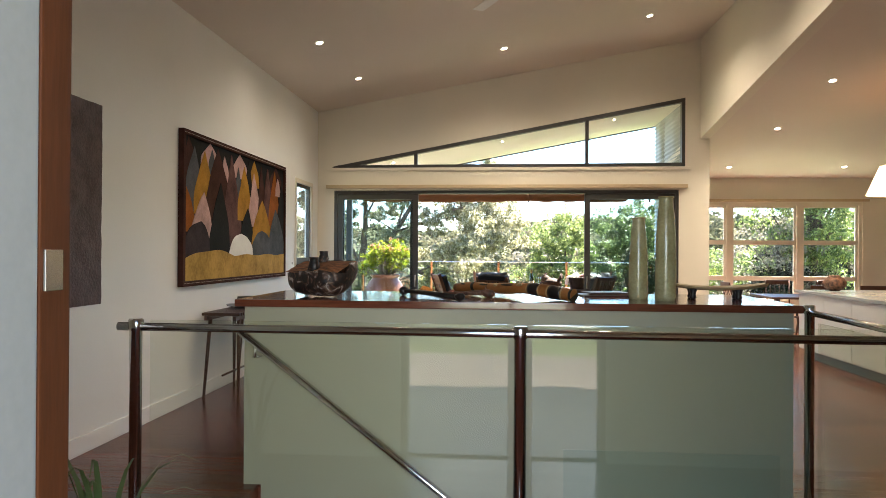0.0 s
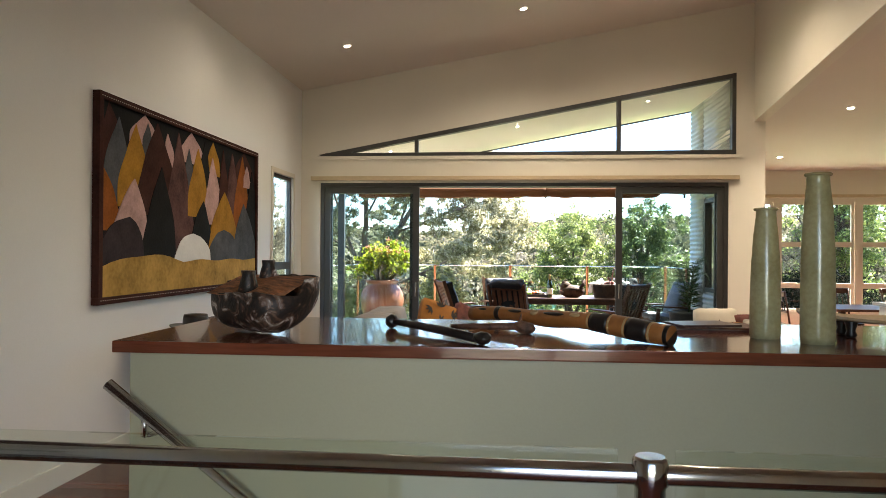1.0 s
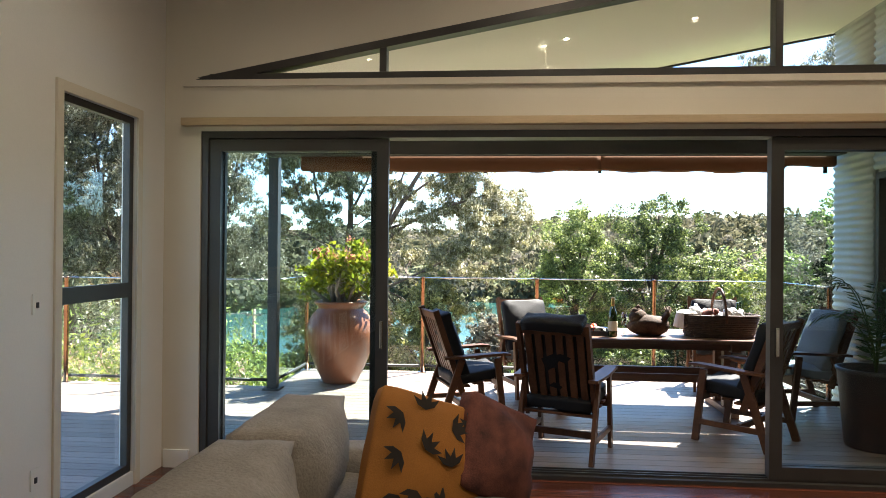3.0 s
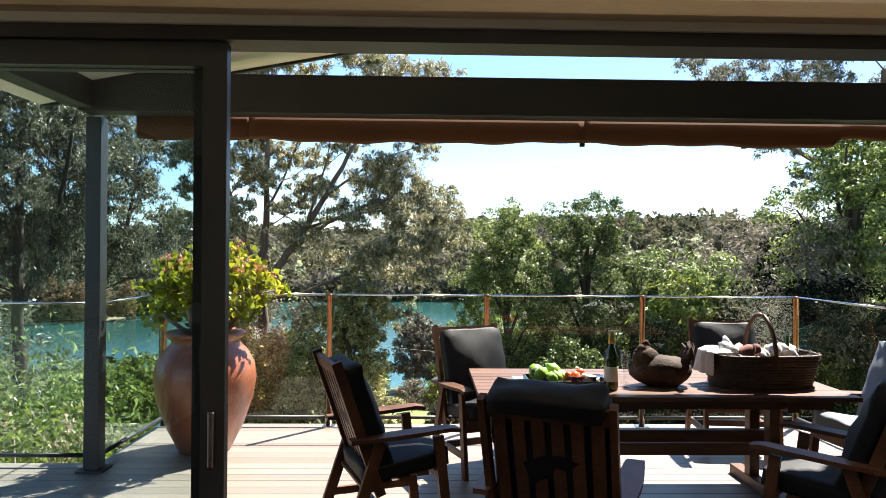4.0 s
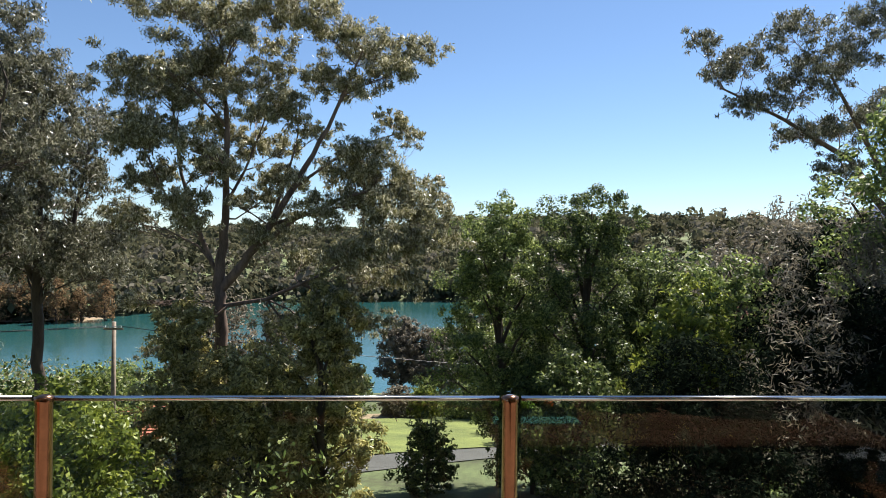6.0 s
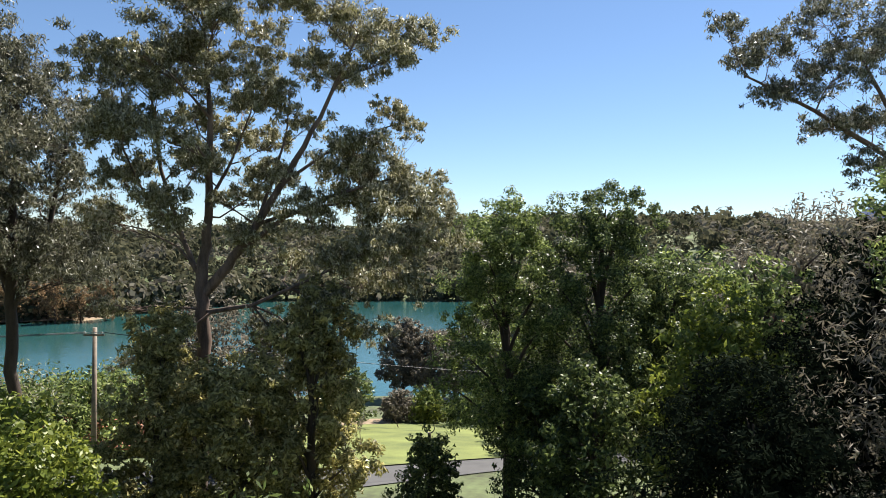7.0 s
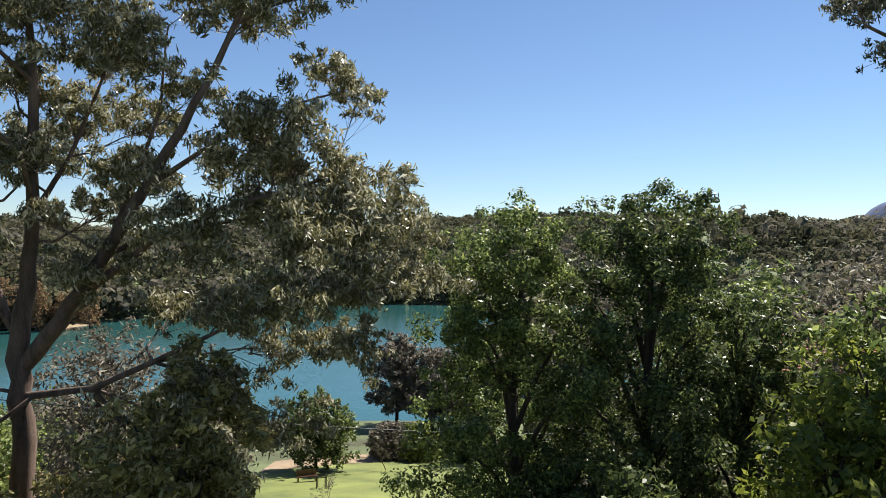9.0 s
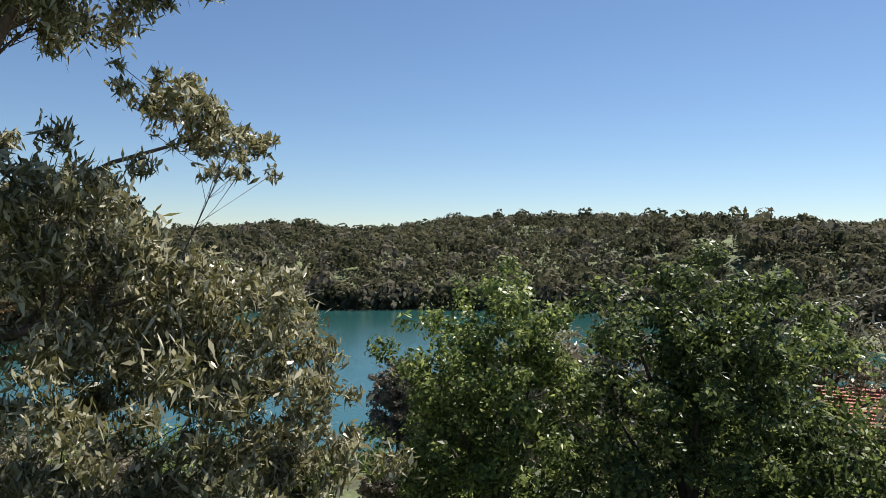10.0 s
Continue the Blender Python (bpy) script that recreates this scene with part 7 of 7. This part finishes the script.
# terracotta urn with a jade shrub
ur = thing("garden_urn", "large glazed terracotta urn planted with a jade shrub", "planter", pose(-2.41, 14.32, DZ))
bm = bmesh.new()
lathe(bm, [(0.20, 0.0), (0.215, 0.03), (0.30, 0.20), (0.375, 0.42), (0.40, 0.58), (0.385, 0.70), (0.33, 0.80), (0.27, 0.865), (0.265, 0.89), (0.30, 0.92), (0.315, 0.945), (0.30, 0.96), (0.265, 0.945), (0.245, 0.90), (0.24, 0.86), (0.02, 0.86)], 48)
part("urn", bm, M_TERRA, ur)
bm = bmesh.new()
lathe(bm, [(0.245, 0.862), (0.245, 0.885), (0.1, 0.90), (0.01, 0.905)], 32)
part("soil", bm, M_SOIL, ur)
rng = np.random.default_rng(77)
sh = thing("jade_shrub", "leafy yellow-green jade shrub with pink flower heads in the urn", "shrub", pose(-2.41, 14.32, DZ + 0.88))
tips = []
for i in range(26):
    bm = bmesh.new()
    a, sp = i * 2.4, rng.uniform(0.05, 0.46)
    top = np.array([math.cos(a) * sp * 1.15, math.sin(a) * sp * 1.15, rng.uniform(0.32, 0.86) * (1.05 - 0.7 * sp)])
    st = np.array([math.cos(a) * 0.08, math.sin(a) * 0.08, 0.0])
    mid = st * 0.5 + top * 0.5 + rng.normal(size=3) * 0.04
    tube(bm, [st, mid, top], [0.024, 0.017, 0.009], 7)
    for k in range(5):
        e = mid + (top - mid) * rng.uniform(0.3, 1) + rng.normal(size=3) * np.array([0.11, 0.11, 0.07])
        tube(bm, [mid + (top - mid) * 0.5, e], [0.008, 0.004], 5)
        tips.append(e)
    tips.append(top)
    part("stem", bm, M_STEM, sh)
tips = np.array(tips)
c = np.repeat(tips, 24, axis=0)
c = c + rng.normal(size=c.shape) * np.array([0.040, 0.040, 0.032])
ob = new("leaves", quads_mesh("leaves", leaf_quads(rng, c, 0.060, 0.046, -0.9), M_JADE))
ob.parent = sh
fl = tips[np.argsort(-tips[:, 2] - 0.35 * np.hypot(tips[:, 0], tips[:, 1]))][:34:2]
for tip in fl:
    c = np.repeat((tip + np.array([0, 0, 0.04]))[None, :], 34, axis=0)
    c = c + rng.normal(size=c.shape) * 0.024
    ob = new("flower_head", quads_mesh("flower_head", leaf_quads(rng, c, 0.034, 0.020, -0.4), M_RED))
    ob.parent = sh

# planter with a palm by the corrugated wall
pn = thing("palm_planter", "tall dark planter with a small palm beside the corrugated wall", "planter", pose(2.52, 12.10, DZ))
bm = bmesh.new()
lathe(bm, [(0.22, 0), (0.23, 0.02), (0.285, 0.60), (0.30, 0.64), (0.27, 0.64), (0.26, 0.58), (0.02, 0.57)], 32)
part("pot", bm, M_PLANTER, pn)
for i in range(11):
    a, ln, h = i * 2.4, rng.uniform(0.3, 0.55), rng.uniform(0.45, 0.85)
    if math.cos(a) > 0.2:
        ln *= 0.55
    bm = bmesh.new()
    sp = [Vector((math.cos(a) * ln * s ** 1.5, math.sin(a) * ln * s ** 1.5, 0.57 + h * math.sin(s * 2.1) / 0.98)) for s in [k / 8 for k in range(9)]]
    tube(bm, sp, [0.008 - 0.0008 * k for k in range(9)], 5)
    for k in range(2, 9):
        d = (sp[k] - sp[k - 1]).normalized()
        sd_ = d.cross(Vector((0, 0, 1))).normalized()
        for s in (-1, 1):
            for q_ in (0, 0.5):
                o = sp[k - 1].lerp(sp[k], q_)
                e = o + sd_ * s * 0.17 * (1.15 - k / 9) + d * 0.09 + Vector((0, 0, -0.05))
                w = d * 0.011
                bm.faces.new([bm.verts.new(p) for p in (o, (o + e) / 2 + w, e, (o + e) / 2 - w)])
    part("frond", bm, M_LEAF2, pn)

# flowering shrubs in the garden beside the deck
def garden_bush(seed, x, y, top, r, leaf, flowers, label):
    rg = np.random.default_rng(seed)
    z0 = up(x, y)
    t = thing("flowering_shrub" if flowers else "garden_shrub", label, "shrub", pose(x, y, z0))
    h = top - z0
    bm = bmesh.new()
    tp = []
    for i in range(18):
        a = i * 2.4
        e = np.array([math.cos(a) * r * rg.uniform(0.2, 0.9), math.sin(a) * r * rg.uniform(0.2, 0.9), h * rg.uniform(0.5, 0.97)])
        tube(bm, [(0, 0, -0.1), e * np.array([0.4, 0.4, 0.55]), e], [0.03, 0.02, 0.006], 5)
        tp.append(e)
        for k in range(6):
            tp.append(e + rg.normal(size=3) * np.array([0.28, 0.28, 0.22]) * r)
    part("stems", bm, M_STEM, t)
    tp = np.array(tp)
    c = np.repeat(tp, 44, axis=0)
    c = c + rg.normal(size=c.shape) * 0.15 * r
    o = new("leaves", quads_mesh("leaves", leaf_quads(rg, c, 0.10, 0.032, 0.2), leaf))
    o.parent = t
    if flowers:
        f = tp[tp[:, 2] > h * 0.55]
        c = np.repeat(f, 30, axis=0)
        c = c + rg.normal(size=c.shape) * np.array([0.035, 0.035, 0.09])
        o = new("flowers", quads_mesh("flowers", leaf_quads(rg, c, 0.05, 0.02, 0), M_PALEPINK))
        o.parent = t


M_PALEPINK = leafy("pale_flower", (0.55, 0.33, 0.27), (0.75, 0.62, 0.50), 0.6, 0.3, 0.15)
garden_bush(1, -4.6, 15.6, -0.10, 1.1, M_LIME, True, "flowering shrub with pale pink spikes beside the deck")
garden_bush(2, -6.3, 15.2, -0.05, 1.2, M_LIME, True, "flowering shrub with pale pink spikes beside the deck")
garden_bush(3, -5.6, 17.2, 0.1, 1.3, M_WATTLE, False, "dark green shrub beside the deck")
garden_bush(4, -7.8, 17.6, 0.2, 1.5, M_DARKTREE, False, "dark green shrub beside the deck")
garden_bush(5, -9.5, 14.8, 0.2, 1.3, M_LIME, False, "bright green shrub beside the deck")

# ---- down the slope ----
# timber power pole with crossarm and wires
pw = thing("power_pole", "weathered timber power pole with a crossarm beside the lane", "power pole", pose(-17.5, 53.5, up(-17.5, 53.5)))
H0 = -2.6 - up(-17.5, 53.5)
bm = bmesh.new()
tube(bm, [(0, 0, -0.3), (0, 0, H0)], [0.16, 0.11], 12)
part("pole", bm, M_STEM, pw)
part("crossarm", boxes((-0.55, 0.55, -0.14, -0.05, H0 - 0.45, H0 - 0.35)), M_STEM, pw)
for x in (-0.45, 0.0, 0.45):
    bm = bmesh.new()
    lathe(bm, [(0.03, 0), (0.045, 0.03), (0.03, 0.06), (0.04, 0.09), (0.02, 0.12)], 10, (x, -0.1, H0 - 0.35))
    part("insulator", bm, M_WHITE, pw)
for dx, dz in ((-0.45, -0.25), (0.45, -0.25)):
    bm = bmesh.new()
    tube(bm, [(-17.5 + dx, 53.4, -2.6 + dz), (-45, 54, -4.4), (-85, 55, -3.4)], 0.02, 5)
    solid("power_line", bm, M_PLANTER, "thin black overhead power line", "cable", group="overhead wires")
bm = bmesh.new()
tube(bm, [(-17.05, 53.4, -2.85)] + [(-17.05 + 45 * k / 10, 53.4 + 14 * k / 10, -2.85 - 4.4 * k / 10 - 1.2 * math.sin(math.pi * k / 10)) for k in range(1, 11)], 0.02, 5)
solid("power_line", bm, M_PLANTER, "thin black overhead power line", "cable", group="overhead wires")


def small_house(x, y, zf, lx, ly, wall_h, roof_h, turn, label, roof_mat=None):
    t = thing("house", label, "house", pose(x, y, zf, 0, 0, turn))
    part("wall", boxes((-lx / 2, lx / 2, -ly / 2, ly / 2, -2.5, wall_h)), M_WALL, t)
    bm = bmesh.new()
    o = 0.5
    prism(bm, [(-ly / 2 - o, wall_h - 0.05), (0, wall_h + roof_h), (ly / 2 + o, wall_h - 0.05), (ly / 2 + o, wall_h + 0.1), (0, wall_h + roof_h + 0.17), (-ly / 2 - o, wall_h + 0.1)], -lx / 2 - o, lx / 2 + o, 'x')
    part("roof", bm, roof_mat or M_ROOFTILE, t, "terracotta tiled roof" if roof_mat is None else "pale sheet roof")
    for s in (-1, 1):
        k = int((ly / 2 + o) / 0.34)
        for i in range(k):
            f0 = i / k
            yy, zz = s * (ly / 2 + o) * (1 - f0), wall_h + 0.1 + (roof_h + 0.07) * f0
            bm = bmesh.new()
            box(bm, -lx / 2 - o, lx / 2 + o, yy - s * 0.30 - 0.04, yy + 0.0, zz + 0.05, zz + 0.09)
            part("tile_course", bm, roof_mat or M_ROOFTILE, t)
    for i in range(3):
        xx = -lx / 2 + lx * (i + 0.5) / 3
        w = part("window", boxes((xx - 0.6, xx + 0.6, -ly / 2 - 0.03, -ly / 2 + 0.02, 0.9, 2.1)), M_BEAM, t)
        part("pane", boxes((xx - 0.54, xx + 0.54, -ly / 2 - 0.036, -ly / 2 - 0.031, 0.96, 2.04)), M_GLASS, w)
    return t


small_house(-24.0, 67.5, -14.6, 8, 6, 2.2, 1.5, 12, "brick-red tiled house among trees below the lane")
small_house(34.0, 76.0, -8.4, 13, 9, 2.8, 2.0, -20, "house with a pink-red tiled roof among trees")
small_house(4.6, 104.0, -19.6, 5, 3.2, 1.7, 0.5, 4, "small garden shed with a pale roof by the shore", M_CLAD)
# fence along the lawn's far edge, and a garden bench
fe = thing("garden_fence", "low grey timber fence behind the lawn", "fence")
for i in range(22):
    x = 2.0 + 0.5 * i
    part("board", boxes((x, x + 0.46, 96.0, 96.04, up(x, 96) - 0.1, up(x, 96) + 1.6)), M_STEM, fe)
bn = thing("garden_bench", "dark garden bench standing on the lawn", "bench", pose(-8.0, 82.0, up(-8.0, 82.0) + 0.1, 0, 0, 20))
part("seat", boxes((-0.8, 0.8, -0.2, 0.2, 0.42, 0.46), bevel=0.01), M_DARKWOOD, bn)
part("backrest", boxes((-0.8, 0.8, 0.18, 0.22, 0.5, 0.9), bevel=0.01), M_DARKWOOD, bn)
for s in (-0.7, 0.7):
    part("leg", boxes((s - 0.04, s + 0.04, -0.2, 0.2, 0, 0.42), bevel=0.005), M_DARKWOOD, bn)

# ---- rug, garden pieces and the far mountain ----
M_RUG = paint("blue_grey_rug", (0.040, 0.058, 0.095), 0.95, 0.25, 3, 160, 0.5, tint=(0.07, 0.095, 0.14))
rg = thing("rug", "flat woven blue-grey rug on the timber floor", "rug")
part("pile", boxes((-0.36, 1.62, 7.05, 9.70, 0.004, 0.014), bevel=0.004), M_RUG, rg)
for k in range(44):
    x = -0.34 + 1.94 * k / 43
    if k % 2 == 0:
        part("fringe", boxes((x - 0.008, x + 0.008, 9.70, 9.735, 0.004, 0.009)), M_RUG, rg)


def ring_sculpture(x, y):
    z = up(x, y) + 0.1
    t = thing("garden_sculpture", "dark open ring sculpture on a timber stump on the lawn", "sculpture", pose(x, y, z))
    bm = bmesh.new()
    tube(bm, [(0, 0, -0.05), (0.02, 0, 0.4), (0, 0, 0.82)], [0.16, 0.135, 0.13], 12)
    part("stump", bm, M_BARK_DARK, t)
    bm = bmesh.new()
    pts = []
    for k in range(19):
        a = radians(-215 + 250 * k / 18 + 0)
        pts.append((0.44 * math.cos(a) * (1 - 0.08 * (k > 15)), 0.0, 1.24 + 0.46 * math.sin(a)))
    tube(bm, pts, [0.02 + 0.035 * math.sin(math.pi * min(1, 0.1 + k / 20)) for k in range(19)], 8)
    part("ring", bm, M_BLACKWOOD, t)


ring_sculpture(0.93, 73.6)


def tree_guard(x, y):
    z = up(x, y) + 0.1
    t = thing("tree_guard", "dark square stake guard round a young tree", "tree guard", pose(x, y, z))
    for sx in (-0.32, 0.32):
        for sy in (-0.32, 0.32):
            part("stake", boxes((sx - 0.035, sx + 0.035, sy - 0.035, sy + 0.035, -0.1, 1.0)), M_BLACKWOOD, t)
    for sy in (-0.32, 0.32):
        part("rail", boxes((-0.285, 0.285, sy - 0.02, sy + 0.02, 0.9, 0.97)), M_BLACKWOOD, t)
    for sx in (-0.32, 0.32):
        part("rail", boxes((sx - 0.02, sx + 0.02, -0.285, 0.285, 0.9, 0.97)), M_BLACKWOOD, t)


tree_guard(-6.4, 79.0)


def bare_tree(seed, x, y, h):
    rng = np.random.default_rng(seed)
    t = thing("young_tree", "leafless young tree with fine branches on the lawn", "tree", pose(x, y, up(x, y) + 0.05))
    bm = bmesh.new()
    tips = []
    branch_out(rng, bm, (0, 0, 0), (0.05, 0, 1), h * 0.4, 0.05, 3, tips, 0.55, 0.4, 0.14, 6, 4)
    part("trunk", bm, M_BARK, t)
    ob = new("crown", quads_mesh("crown", crown_leaves(rng, tips, 3, 0.16, 0.10, 0.04, 0.3), M_CASU))
    ob.parent = t


bare_tree(91, -4.4, 68.0, 3.2)
bare_tree(92, -2.0, 88.0, 3.0)

# blue mountain far behind the woods; distance haze is painted into its colour
M_MOUNT = paint("haze_blue_mountain", (0.055, 0.085, 0.18), 1.0, 0.15, 0.004, 0.02, 0.0)
mv, mf = [], []
nxm, nym = 25, 9
for j in range(nym):
    for i in range(nxm):
        a, b = i / (nxm - 1), j / (nym - 1)
        hgt = 178 * math.exp(-((a - 0.42) / 0.20) ** 2) + 90 * math.exp(-((a - 0.85) / 0.22) ** 2) + 9 * math.sin(a * 23) * math.sin(b * 3)
        mv.append((1510 + 760 * a, 2480 + 380 * b, 15 + hgt * math.sin(math.pi * (0.08 + 0.84 * b))))
for j in range(nym - 1):
    for i in range(nxm - 1):
        k = j * nxm + i
        mf.append((k, k + 1, k + 1 + nxm, k + nxm))
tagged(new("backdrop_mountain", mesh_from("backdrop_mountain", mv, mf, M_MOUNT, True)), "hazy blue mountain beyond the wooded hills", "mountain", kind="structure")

# ---- floor and deck boards ----
def plank_mesh(name, material, bevel):
    me = bpy.data.meshes.new(name)
    bm = boxes((0, 1, 0, 1, 0, 1))
    bm.to_mesh(me)
    bm.free()
    me.materials.append(material)
    return me


ME_FB, ME_DB = plank_mesh("floorboard", M_FLOOR, 0), plank_mesh("deck_board", M_DECK, 0)


def plank(name, me, parent, x0, x1, y0, y1, z0, z1):
    ob = new(name, me)
    ob.parent = parent
    ob.matrix_basis = Matrix.LocRotScale((x0, y0, z0), None, (x1 - x0, y1 - y0, z1 - z0))


FL, DF = bpy.data.objects["floor"], bpy.data.objects["deck_frame"]
rnd = random.Random(3)
y, BW = YF, 0.13
while y < YB + 0.1:
    y1 = min(y + BW - 0.0015, YB + 0.19)
    spans = [(XL, KX)]
    if y1 > VY0 and y < VY1:
        spans = [(XL, VX0), (VX1, KX)]
    for a, b in spans:
        cut = rnd.uniform(a + 0.5, b - 0.5) if b - a > 3 else None
        for p, q in (((a, cut), (cut + 0.0015, b)) if cut else ((a, b),)):
            plank("floorboard", ME_FB, FL, p, q, y, y1, -0.02, 0.0)
    y += BW
y = YB + 0.22
while y < DYE + 0.03:
    plank("deck_board", ME_DB, DF, -9.0 if y < 13.85 else -3.08, DXE + 0.04, y, y + 0.128, DZ - 0.03, DZ)
    y += 0.134
y = YB + 0.22 - 0.134
while y > YB - 6:
    plank("deck_board", ME_DB, DF, -9.0, XL - 0.22, y, y + 0.128, DZ - 0.03, DZ)
    y -= 0.134
